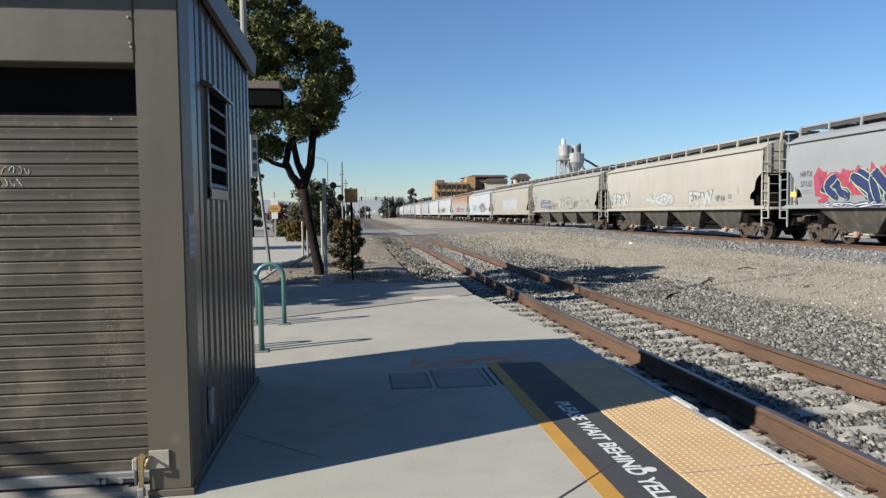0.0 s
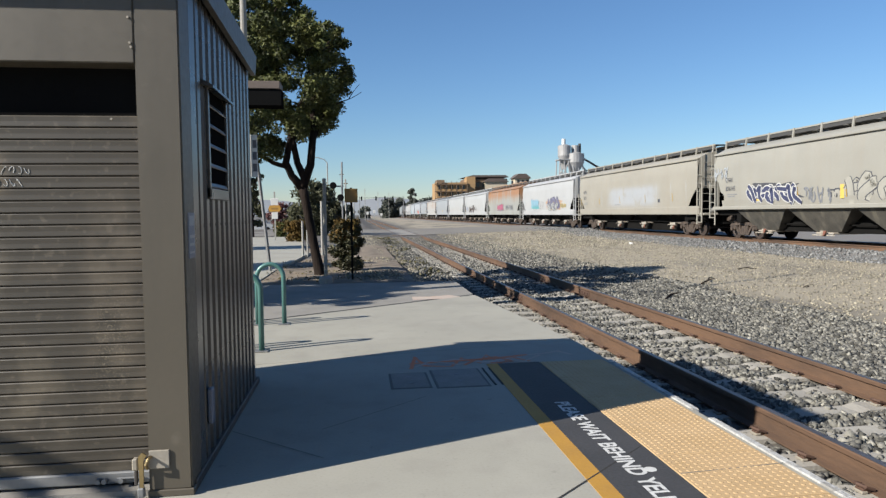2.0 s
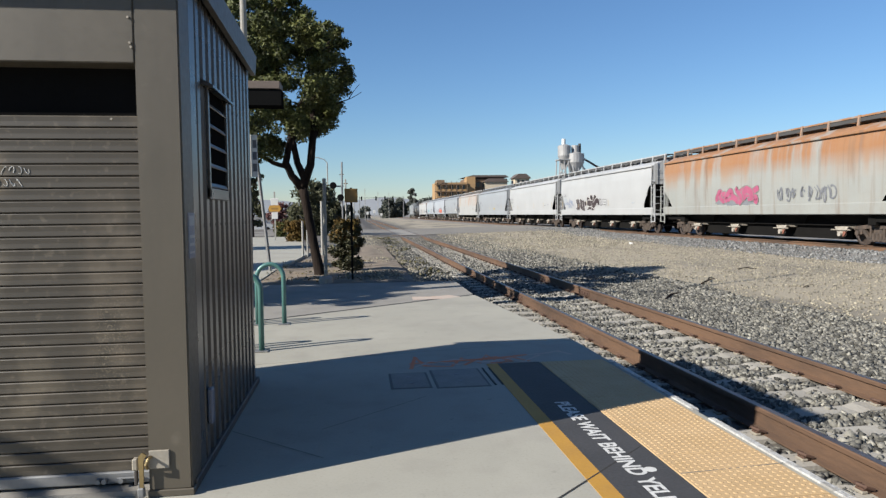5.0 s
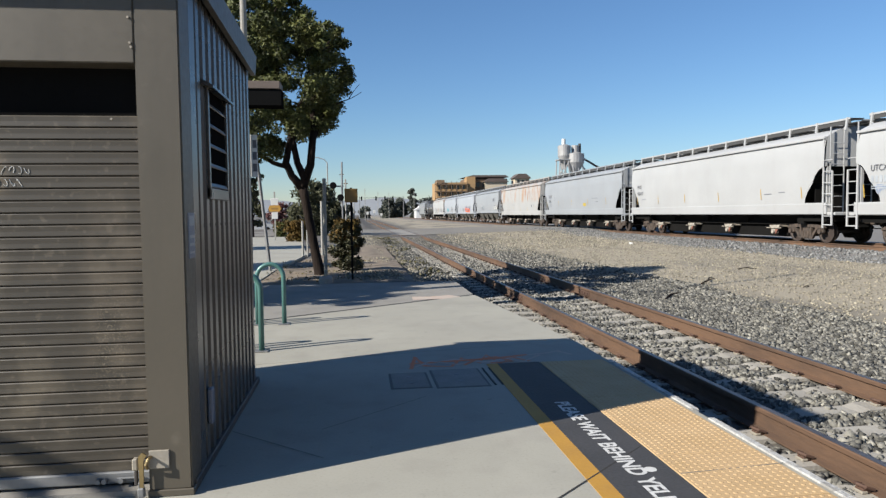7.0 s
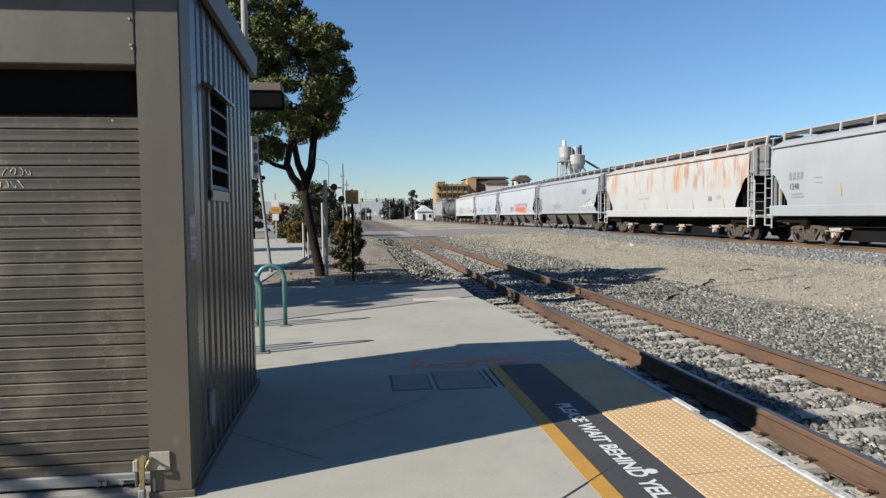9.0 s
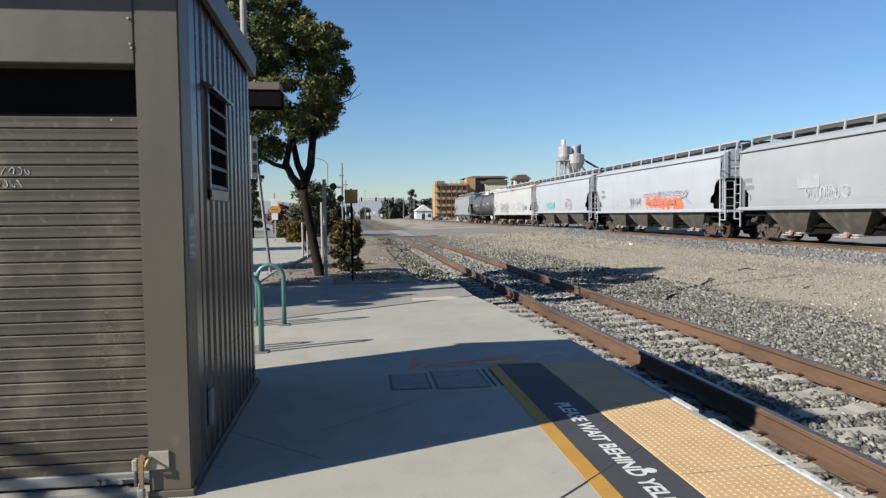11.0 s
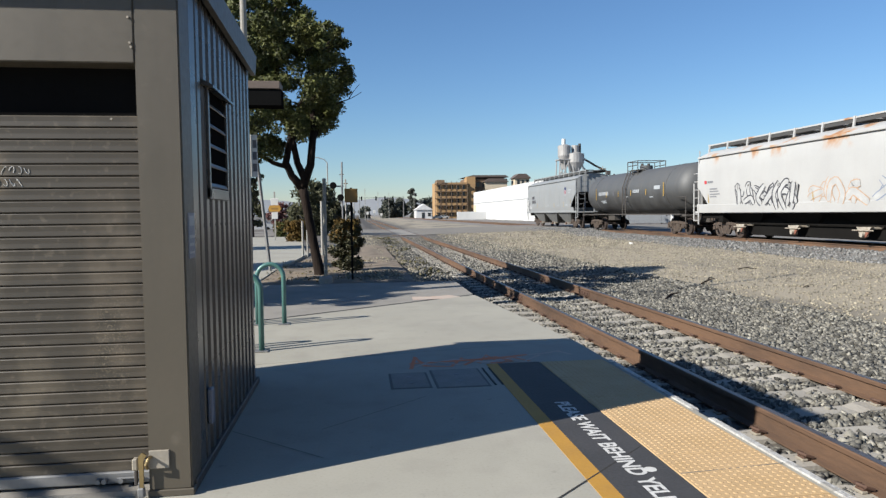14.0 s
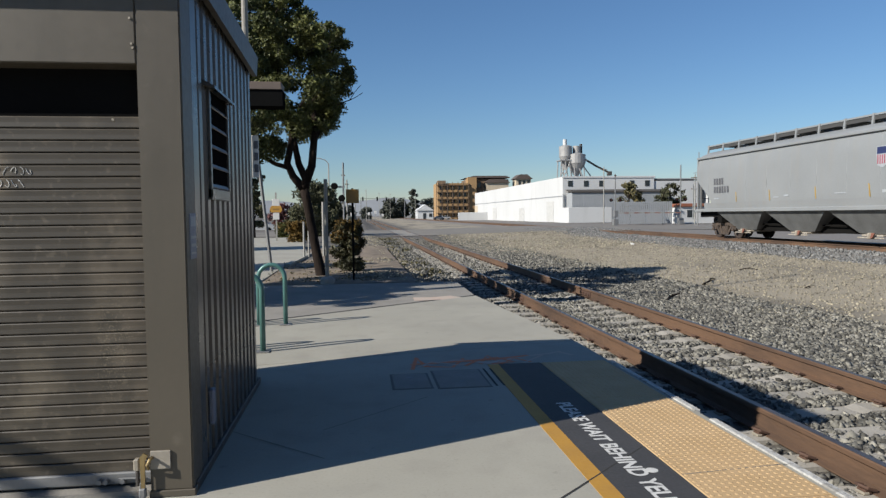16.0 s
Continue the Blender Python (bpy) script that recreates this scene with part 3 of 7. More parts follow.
for nm, c in (("navy", (0.018, 0.026, 0.088)), ("pink", (0.256, 0.044, 0.072)), ("mint", (0.288, 0.352, 0.176)), ("sky", (0.176, 0.304, 0.368)), ("teal_spray", (0.096, 0.264, 0.272)), ("violet", (0.136, 0.132, 0.2)), ("magenta", (0.288, 0.072, 0.128)),
              ("ink", (0.056, 0.056, 0.064)), ("slate", (0.152, 0.156, 0.168)), ("gold", (0.528, 0.368, 0.08)), ("vermilion", (0.56, 0.128, 0.056)), ("chalk", (0.416, 0.408, 0.384)), ("haze", (0.288, 0.304, 0.32)), ("crimson", (0.4, 0.032, 0.04)), ("dusk", (0.16, 0.152, 0.144)), ("dark_navy", (0.04, 0.044, 0.088)), ("mustard", (0.352, 0.264, 0.04)), ("faint_red", (0.288, 0.2, 0.2)), ("faint_blue", (0.176, 0.2, 0.264)), ("chalk_grey", (0.32, 0.324, 0.308)), ("dim_cream", (0.272, 0.26, 0.224)), ("light_fill", (0.34, 0.34, 0.335)), ("faded_patch", (0.27, 0.278, 0.29)), ("peach", (0.36, 0.25, 0.17)), ("lavender", (0.25, 0.245, 0.33)), ("umber", (0.035, 0.022, 0.022))):
    M[nm] = shade(nm, c, 0.6, s1=3)


def truck(z_r=0.457):
    """Builds the meshes of a three-piece truck once: wheelset, side frame, bolster."""
    w = bmesh.new()
    for s in (-1, 1):
        x = s * 0.755
        out = [(0.10, -0.09), (0.16, -0.05), (0.36, -0.03), (0.40, -0.065), (0.457, -0.06), (0.457, 0.04), (0.485, 0.055), (0.485, 0.075), (0.38, 0.075), (0.34, 0.02), (0.17, 0.0), (0.10, 0.06)]
        n = 24
        rings = [[w.verts.new((x - s * d, r * math.cos(2 * math.pi * k / n), r * math.sin(2 * math.pi * k / n))) for k in range(n)] for r, d in out]
        for a, b in zip(rings, rings[1:]):
            for k in range(n):
                w.faces.new((a[k], a[(k + 1) % n], b[(k + 1) % n], b[k]))
        w.faces.new(rings[0])
        w.faces.new(rings[-1][::-1])
    tube(w, [(-1.08, 0, 0), (1.08, 0, 0)], 0.075, 10)
    f = bmesh.new()
    prism(f, [(-1.12, 0.60), (-0.98, 0.70), (-0.45, 0.76), (0.45, 0.76), (0.98, 0.70), (1.12, 0.60), (1.04, 0.55), (0.72, 0.58), (0.45, 0.62), (-0.45, 0.62), (-0.72, 0.58), (-1.04, 0.55)], 0, -0.06, 0.06)
    for q in (-1, 1):
        prism(f, [(q * 0.74, 0.60), (q * 0.62, 0.62), (q * 0.33, 0.26), (q * 0.42, 0.19)], 0, -0.05, 0.05)
        box(f, -0.06, 0.06, q * 0.89 - 0.17, q * 0.89 + 0.17, 0.40, 0.60, 0.02)
        box(f, -0.05, 0.05, q * 0.31 - 0.045, q * 0.31 + 0.045, 0.20, 0.66)
    box(f, -0.06, 0.06, -0.40, 0.40, 0.15, 0.25, 0.02)
    for y in (-0.89, 0.89):
        tube(f, [(-0.10, y, 0.457), (0.12, y, 0.457)], 0.10, 10)
    for y in (-0.17, 0, 0.17):
        tube(f, [(0.03, y, 0.2), (0.03, y, 0.46)], 0.065, 8)
    b = bx(-1.05, 1.05, -0.2, 0.2, 0.42, 0.74, 0.03)
    return w, f, b


TRUCK = []


def add_truck(car, y):
    if not TRUCK:
        w, f, b = truck()
        bo = part("truck", b, M["truck"], car, "rusty brown two-axle truck")
        fr = part("side_frame", f, M["truck"], bo)
        ws = part("wheelset", w, M["wheel"], bo)
        TRUCK.extend((bo, fr, ws))
    else:
        bo = same("truck", TRUCK[0], Matrix(), car)
        bo["label"] = "rusty brown two-axle truck"
        fr = same("side_frame", TRUCK[1], Matrix(), bo)
        ws = same("wheelset", TRUCK[2], Matrix(), bo)
    bo.matrix_basis = pose(0, y, 0)
    fr.matrix_basis = pose(-1.02, 0, 0, 0, 0, 180)
    same("side_frame", TRUCK[1], pose(1.02, 0, 0), bo)
    ws.matrix_basis = pose(0, -0.89, 0.457)
    w2 = same("wheelset", TRUCK[2], pose(0, 0.89, 0.457), bo)
    WHEELS.extend(((ws, -0.89), (w2, 0.89)))


WHEELS = []


def hw(z, zs):
    """Half width of a hopper's side at a height."""
    return lerp(z, ((zs, 1.50), (zs + 0.45, 1.56), (2.6, 1.60), (3.6, 1.58), (4.02, 1.50)))


def graffiti(car, zs, y0, y1, z0, z1, cols, rng, style):
    """Sprayed shapes on the near side: outlined block letters or thin tags."""
    def stroke(bm, pts, wid, lift):
        prev = None
        for i, (y, z) in enumerate(pts):
            a = pts[max(i - 1, 0)]
            b = pts[min(i + 1, len(pts) - 1)]
            d = Vector((b[0] - a[0], b[1] - a[1]))
            d = d.normalized() if d.length > 1e-6 else Vector((1, 0))
            nrm = Vector((-d.y, d.x)) * wid * (0.7 + 0.5 * rng.random())
            pr = []
            for sgn in (-1, 1):
                yy, zz = y + nrm.x * sgn, z + nrm.y * sgn
                pr.append(bm.verts.new((-hw(zz, zs) - lift, yy, zz)))
            if prev:
                bm.faces.new((prev[0], prev[1], pr[1], pr[0]))
            prev = pr

    def blob(bm, cy, cz, ry, rz, lift, spiky=0.0, n=14):
        vs = []
        for i in range(n):
            a = 2 * math.pi * i / n
            k = 1 + rng.uniform(-0.18, 0.18) + spiky * (0.5 if i % 2 else -0.3)
            y, z = cy + ry * k * math.copysign(abs(math.cos(a)) ** 0.7, math.cos(a)), cz + rz * k * math.copysign(abs(math.sin(a)) ** 0.7, math.sin(a))
            z = max(zs + 0.08, z)
            vs.append(bm.verts.new((-hw(z, zs) - lift, y, z)))
        bm.faces.new(vs)

    n = max(2, round((y1 - y0) / (0.62 * (z1 - z0))))
    step = (y1 - y0) / n
    cz, rz = (z0 + z1) / 2, (z1 - z0) / 2
    if style == "block":
        for layer, (col, grow, lift) in enumerate(((cols[0], 1.22, 0.006), (cols[1], 1.0, 0.010), (cols[2], 0.5, 0.014))):
            bm = bmesh.new()
            rng.randint(0, 9999)
            for i in range(n):
                y = y0 + step * (i + 0.5)
                blob(bm, y + rng.uniform(-0.1, 0.1), cz + rng.uniform(-0.15, 0.15) * rz, step * 0.5 * grow, rz * 0.88 * grow * rng.uniform(0.8, 1.15), lift + 0.0007 * i, 0.25 if layer == 0 else (0.3 if layer == 2 else 0.12), 9 if layer == 2 else 14)
            part("graffiti", bm, M[col], car)
    bm = bmesh.new()
    for i in range(n):
        y = y0 + step * (i + 0.5)
        wid = 0.035 if style == "tag" else 0.03
        for _ in range(1):
            a0, turn = rng.uniform(0, 6.3), rng.choice((-1, 1)) * rng.uniform(2.5, 5.5)
            oy, oz = rng.uniform(-0.25, 0.25) * step, rng.uniform(-0.3, 0.3) * rz
            ay, az = step * rng.uniform(0.22, 0.5), rz * rng.uniform(0.4, 0.8)
            pts = [(y + oy + ay * math.cos(a0 + turn * k / 12), cz + oz + az * math.sin(a0 + turn * k / 12)) for k in range(13)]
            stroke(bm, pts, wid, 0.022 + 0.001 * i)
        for _ in range(2):
            yy, zz = y + rng.uniform(-0.35, 0.35) * step, rng.uniform(z0, cz)
            stroke(bm, [(yy, zz), (yy + rng.uniform(-0.12, 0.12), (zz + z1) / 2), (yy + rng.uniform(-0.3, 0.3) * step, z1 - rng.uniform(0, 0.2))], wid, 0.022 + 0.001 * i)
    part("graffiti", bm, M[cols[-1]], car)


def bubble(car, zs, y0, y1, z0, z1, fill, line, rng, wid=0.62, over=0.0):
    """A sprayed row of tall rounded shapes, each filled and outlined, with slits like those of fat letters."""
    n = max(2, round(abs(y1 - y0) / (wid * (z1 - z0))))
    step = (y1 - y0) / n
    outer, inner, slits = bmesh.new(), bmesh.new(), bmesh.new()
    for i in range(n):
        cy = y0 + step * (i + 0.5)
        top, bot = z1 - rng.uniform(0, 0.14), z0 + rng.uniform(0, 0.1)
        cz, rz, ry = (top + bot) / 2, (top - bot) / 2, abs(step) * rng.uniform(0.44, 0.56)
        lean, pw = rng.uniform(-0.12, 0.12), rng.choice((0.45, 0.6, 0.8))
        wob = [rng.uniform(-0.09, 0.09) for _ in range(18)]
        for bm, grow, lift in ((outer, 0.06, 0.006 + over), (inner, 0.0, 0.012 + over)):
            vs = []
            for k in range(18):
                a = 2 * math.pi * k / 18
                c, s = math.cos(a), math.sin(a)
                y = cy + (ry * (1 + wob[k]) + grow) * math.copysign(abs(c) ** pw, c)
                z = max(zs + 0.06, cz + (rz * (1 + 0.6 * wob[k]) + grow) * math.copysign(abs(s) ** pw, s))
                y += lean * (z - cz)
                vs.append(bm.verts.new((-hw(z, zs) - lift - 0.0006 * i, y, z)))
            bm.faces.new(vs)
        for up in rng.choice(((1,), (0,), (1, 0), (0.5,))):
            ys, zb = cy + rng.uniform(-0.3, 0.3) * ry, bot + 0.02 if up == 0 else (cz if up == 1 else cz - 0.2)
            zt = zb + rz * rng.uniform(0.6, 0.95)
            vs = []
            for y, z in ((ys - 0.035, zb), (ys + 0.035, zb), (ys + 0.03 + lean * 0.5, zt), (ys - 0.03 + lean * 0.5, zt)):
                vs.append(slits.verts.new((-hw(z, zs) - 0.03 - over, y, z)))
            slits.faces.new(vs)
    for bm, col in ((outer, line), (inner, fill), (slits, line)):
        part("graffiti", bm, M[col], car)


def strokes(rng):
    """Three or four bent strokes, crossing one another, of an abstract sprayed shape."""
    out = []
    for k in range(rng.choice((3, 3, 4))):
        up = rng.random() < 0.7
        a = (rng.uniform(0, 1), rng.uniform(-0.05, 0.2)) if up else (rng.uniform(-0.1, 0.2), rng.uniform(0.1, 0.9))
        c = (rng.uniform(0, 1), rng.uniform(0.8, 1.05)) if up else (rng.uniform(0.8, 1.1), rng.uniform(0.1, 0.9))
        m = (rng.uniform(-0.1, 1.1), rng.uniform(0.3, 0.7))
        hook = (c[0] + rng.uniform(-0.35, 0.35), c[1] - rng.uniform(0.1, 0.4))
        out.append((a, m, c, hook) if rng.random() < 0.6 else (a, m, c))
    return out


def piece(car, zs, y0, y1, z0, z1, fill, line, seed, n=4, fat=0.13, edge=0.035, over=0.0, lean=0.12):
    """Sprayed letter-like shapes from y0 (where they begin) to y1, drawn with a fat stroke over a wider outline."""
    rng = random.Random(seed)
    step, h = (y1 - y0) / n, z1 - z0

    def ribbon(bm, pts, wid, lift):
        q = []
        for a, b in zip(pts, pts[1:]):
            q += [a.lerp(b, k / 4) for k in range(4)]
        q.append(pts[-1])
        for _ in range(2):
            q = [q[0]] + [(q[i - 1] + q[i] * 2 + q[i + 1]) / 4 for i in range(1, len(q) - 1)] + [q[-1]]
        rows = []
        for i, p in enumerate(q):
            d = (q[min(i + 1, len(q) - 1)] - q[max(i - 1, 0)]).normalized()
            k = wid * (1.0 if 0 < i < len(q) - 1 else 0.7)
            rows.append([(p.x - d.y * k * s, p.y + d.x * k * s) for s in (-1, 1)])
        rows = [[(y, max(zs + 0.02, z)) for y, z in r] for r in rows]
        vs = [[bm.verts.new((-hw(z, zs) - lift, y, z)) for y, z in r] for r in rows]
        for a, b in zip(vs, vs[1:]):
            bm.faces.new((a[0], a[1], b[1], b[0]))

    outer, inner = bmesh.new(), bmesh.new()
    k = 0
    for i in range(n):
        cy, cz = y0 + step * (i + 0.5), z0 + h * 0.5
        sw, sh, tilt = rng.uniform(0.9, 1.15), rng.uniform(0.72, 0.92), rng.uniform(-lean, lean)
        for st in strokes(rng):
            pts = []
            for u, v in st:
                yy, zz = (u - 0.5) * step * sw + rng.uniform(-0.05, 0.05) * h, (v - 0.5) * h * sh + rng.uniform(-0.05, 0.05) * h
                pts.append(Vector((cy + yy + tilt * zz, cz + zz)))
            wd = fat * h * rng.uniform(0.8, 1.15)
            ribbon(outer, pts, wd + edge, 0.006 + over + 0.002 * k)
            ribbon(inner, pts, wd, 0.007 + over + 0.002 * k)
            k += 1
    part("graffiti", outer, M[line], car)
    part("graffiti", inner, M[fill], car)


def puff(car, zs, y0, y1, z0, z1, col, seed, lift=0.003):
    """A loose sprayed cloud with a ragged outline."""
    rng = random.Random(seed)
    bm = bmesh.new()
    cy, cz, vs = (y0 + y1) / 2, (z0 + z1) / 2, []
    for i in range(34):
        a = 2 * math.pi * i / 34
        k = rng.uniform(0.72, 1.12)
        z = max(zs + 0.03, cz + (z1 - z0) / 2 * k * math.copysign(abs(math.sin(a)) ** 0.6, math.sin(a)))
        vs.append(bm.verts.new((-hw(z, zs) - lift, cy + abs(y1 - y0) / 2 * k * math.copysign(abs(math.cos(a)) ** 0.6, math.cos(a)), z)))
    bm.faces.new(vs)
    part("graffiti", bm, M[col], car)


def throw(car, text, y0, y1, z0, z1, zs, fill, line):
    """Fat sprayed letters with an outline, fitted between y0 (where they begin) and y1."""
    rx = Matrix(((0, 0, -1, 0), (-1, 0, 0, 0), (0, 1, 0, 0), (0, 0, 0, 1)))
    fit = None
    for col, bold, x in ((line, 0.115, 0.016), (fill, 0.06, 0.026)):
        ob = letters("graffiti", text, 1.0, M[col], Matrix.Translation((-hw((z0 + z1) / 2, zs) - x, y0, z0)) @ rx, car, space=1.42, bold=bold)
        co = [v.co for v in ob.data.vertices]
        if fit is None:
            a, b = min(c.x for c in co), max(c.x for c in co)
            c0, d = min(c.y for c in co), max(c.y for c in co)
            fit = Matrix.Diagonal((abs(y1 - y0) / (b - a), (z1 - z0) / (d - c0), 1, 1)) @ Matrix.Translation((-a, -c0, 0))
        for v in ob.data.vertices:
            q = fit @ v.co
            v.co = (q.x + 0.05 * math.sin(4 * q.y + 2.5 * q.x), q.y + 0.06 * math.sin(3.2 * q.x), hw(z0 + q.y, zs) - hw((z0 + z1) / 2, zs))


def near_text(car, text, y, z, size, zs):
    """Stencilled marks on the near side; y is where the line starts, and it runs to the right as seen from the platform."""
    m = Matrix.Translation((-hw(z, zs) - 0.03, y, z)) @ Matrix(((0, 0, -1, 0), (-1, 0, 0, 0), (0, 1, 0, 0), (0, 0, 0, 1)))
    letters("lettering", text, size, M["letter"], m, car, "grey stencilled marks", stretch=0.9)


def bars(car, rows, zs, col="letter"):
    for y, z, w, h in rows:
        part("print_bar", bx(-hw(z, zs) - 0.012, -hw(z, zs) - 0.002, y - w, y, z - h / 2, z + h / 2), M[col], car)


def marks(car, zs, y, z, n, h, col="slate"):
    """A stencilled line of n marks too small to read, as upright bars of letter size."""
    for i in range(n):
        bars(car, [(y - 0.78 * h * i, z, 0.5 * h, h)], zs, col)


def hopper(k, mid, L, body, bays=4, zs=1.30, ribs=0, ends="cut", sill="band", label="", dirty=True, posts=12, board="grating"):
    """A covered hopper car; mid: where its middle stands at the start; zs: the underside of its sill."""
    car = empty("hopper_car", label, "freight car", "freight train", pose(FAR_TRACK, mid, FAR_RAIL))
    P = PAINT[body]
    e = L / 2 - 0.82                      # end of the side sheets
    cut, cz = (1.45, 2.95) if ends != "short" else (1.25, 2.5)
    if ends == "slant":
        hole, cz = ((zs + 0.16, 1.42), (1.8, 1.36), (2.0, 1.2), (2.95, 0.0)), 2.95
    elif ends != "cut":
        hole = ((zs + 0.42, 1.0), (1.9, 0.72), (2.2, 0.42), (2.42, 0.15), (2.5, 0.0))
    elif sill == "thin":
        hole = ((zs + 0.16, 0.62), (1.58, 0.84), (1.74, 0.94), (1.92, 0.95), (2.08, 0.86), (2.2, 0.62), (2.34, 0.55), (2.6, 0.48), (2.78, 0.34), (2.9, 0.14), (2.95, 0.0))
        cz = 2.95
    else:
        hole = ((zs + 0.42, 1.12), (1.75, 1.08), (2.0, 0.94), (2.3, 0.66), (2.6, 0.5), (2.82, 0.3), (2.95, 0.0))
    # side sheets with cut-away lower corners, roof, slope sheets
    bm = bmesh.new()
    zt = 4.02
    zrow = [z for z, d in hole] + [3.3, 3.6, zt]
    def reach(z):
        return e - lerp(z, hole + ((zt, 0.0),))
    for s in (-1, 1):
        cols = []
        for z in zrow:
            r = reach(z)
            cols.append([bm.verts.new((s * hw(z, zs), r * t, z)) for t in (-1, -0.6, -0.2, 0.2, 0.6, 1)])
        for a, b in zip(cols, cols[1:]):
            for i in range(5):
                bm.faces.new((a[i], a[i + 1], b[i + 1], b[i]))
    prof = [(-1.50, zt), (-1.42, zt + 0.10), (-0.95, zt + 0.33), (-0.35, zt + 0.44), (0.35, zt + 0.44), (0.95, zt + 0.33), (1.42, zt + 0.10), (1.50, zt)]
    ra, rb = [[bm.verts.new((x, y, z)) for x, z in prof] for y in (-e, e)]
    for i in range(7):
        bm.faces.new((ra[i], ra[i + 1], rb[i + 1], rb[i]))
    for s in (-1, 1):
        vs = [bm.verts.new((x, s * e, z)) for x, z in prof]
        bm.faces.new(vs)
        # upright end sheet, then the slope sheet down to the bay
        q = [bm.verts.new(p) for p in ((-1.48, s * e, zt), (1.48, s * e, zt), (1.55, s * e, cz), (-1.55, s * e, cz), (0, 0, 0), (0, 0, 0))[:4]]
        bm.faces.new((q[0], q[1], q[2], q[3]))
        # slope sheet is near-black, so the shade of the cut-away is in its colour
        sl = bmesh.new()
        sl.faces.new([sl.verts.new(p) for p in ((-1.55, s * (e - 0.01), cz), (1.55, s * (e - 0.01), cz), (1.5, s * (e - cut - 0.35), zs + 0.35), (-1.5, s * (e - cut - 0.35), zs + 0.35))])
        part("slope_sheet", sl, M["void"], car, "slope sheet, near-black for grime and painted shade")
    part("body", bm, P, car, smooth=True)
    # eave beads and ribs
    for s in (-1, 1):
        part("top_chord", bx(s * 1.53 - 0.075, s * 1.53 + 0.075, -e, e, zt - 0.035, zt + 0.06, 0.012), P, car)
        sb = bmesh.new()
        if sill == "band":
            prism(sb, [(s * 1.50, zs), (s * 1.545, zs + 0.03), (s * 1.564, zs + 0.4), (s * 1.555, zs + 0.46), (s * 1.44, zs + 0.46), (s * 1.44, zs)], 1, -e - 0.1, e + 0.1)
        else:
            box(sb, s * 1.53 - 0.06, s * 1.53 + 0.06, -e - 0.1, e + 0.1, zs, zs + 0.16, 0.02)
            prism(sb, [(s * 1.50, zs + 0.15), (s * 1.53, zs + 0.15), (s * 1.572, zs + 0.45), (s * 1.54, zs + 0.45)], 1, -e + 0.7, e - 0.7)
        part("side_sill", sb, P, car)
    if ribs:
        for i in range(ribs):
            y = -e + 1.2 + (2 * e - 2.4) * i / (ribs - 1)
            rb_ = bmesh.new()
            z0 = zs + 0.46
            pts = [(z, hw(z, zs)) for z in (z0, 2.2, 2.6, 3.1, 3.6, 3.98)]
            if abs(y) > reach(2.2):
                pts = pts[3:]
            for (za, xa), (zb, xb) in zip(pts, pts[1:]):
                vs = [rb_.verts.new((-x - o, d, z)) for z, x in ((za, xa), (zb, xb)) for o, d in ((-0.006, -0.02), (0.003, -0.008), (0.003, 0.008), (-0.006, 0.02))]
                for j in range(3):
                    rb_.faces.new((vs[j], vs[j + 1], vs[j + 5], vs[j + 4]))
            r0 = part("rib", rb_, P, car)
            r0.matrix_basis = pose(0, y, 0)
            same("rib", r0, pose(0, y, 0, 0, 0, 180), car)
    # running board
    G = M[board] if board in M else P
    wb = bmesh.new()
    for s in (-1, 1):
        box(wb, s * 0.52 - 0.28, s * 0.52 + 0.28, -e - 0.35, e + 0.35, 4.70, 4.725)
        box(wb, s * 0.79 - 0.01, s * 0.79 + 0.01, -e - 0.35, e + 0.35, 4.52, 4.67)
    walk_ = part("roof_walkway", wb, G, car, "steel grating walkway")
    for s in (-1, 1):
        part("walkway_edge", bx(s * 0.81 - 0.015, s * 0.81 + 0.015, -e - 0.35, e + 0.35, 4.675, 4.74), P, walk_)
    pb = bmesh.new()
    box(pb, -0.82, 0.82, -0.03, 0.03, 4.655, 4.70)
    for s in (-1, 1):
        prism(pb, [(s * 0.79, 4.76), (s * 0.845, 4.76), (s * 0.90, 4.30), (s * 0.84, 4.30)], 1, -0.045, 0.045)
    p0 = None
    for i in range(posts):
        m = pose(0, -e - 0.2 + (2 * e + 0.4) * i / (posts - 1), 0)
        if p0 is None:
            p0 = part("walkway_bracket", pb, P, walk_)
            p0.matrix_basis = m
        else:
            same("walkway_bracket", p0, m, walk_)
    h0 = None
    for i in range(5):
        m = pose(0, -e * 0.8 + e * 1.6 * i / 4, 0)
        if h0 is None:
            h0 = part("roof_hatch", tube(bmesh.new(), [(0, 0, zt + 0.43), (0, 0, zt + 0.55)], 0.36, 14), P, car)
            h0.matrix_basis = m
        else:
            same("roof_hatch", h0, m, car)
    # bays
    n = bays
    span = 2 * (e - cut - 0.2)
    step = span / n
    first = None
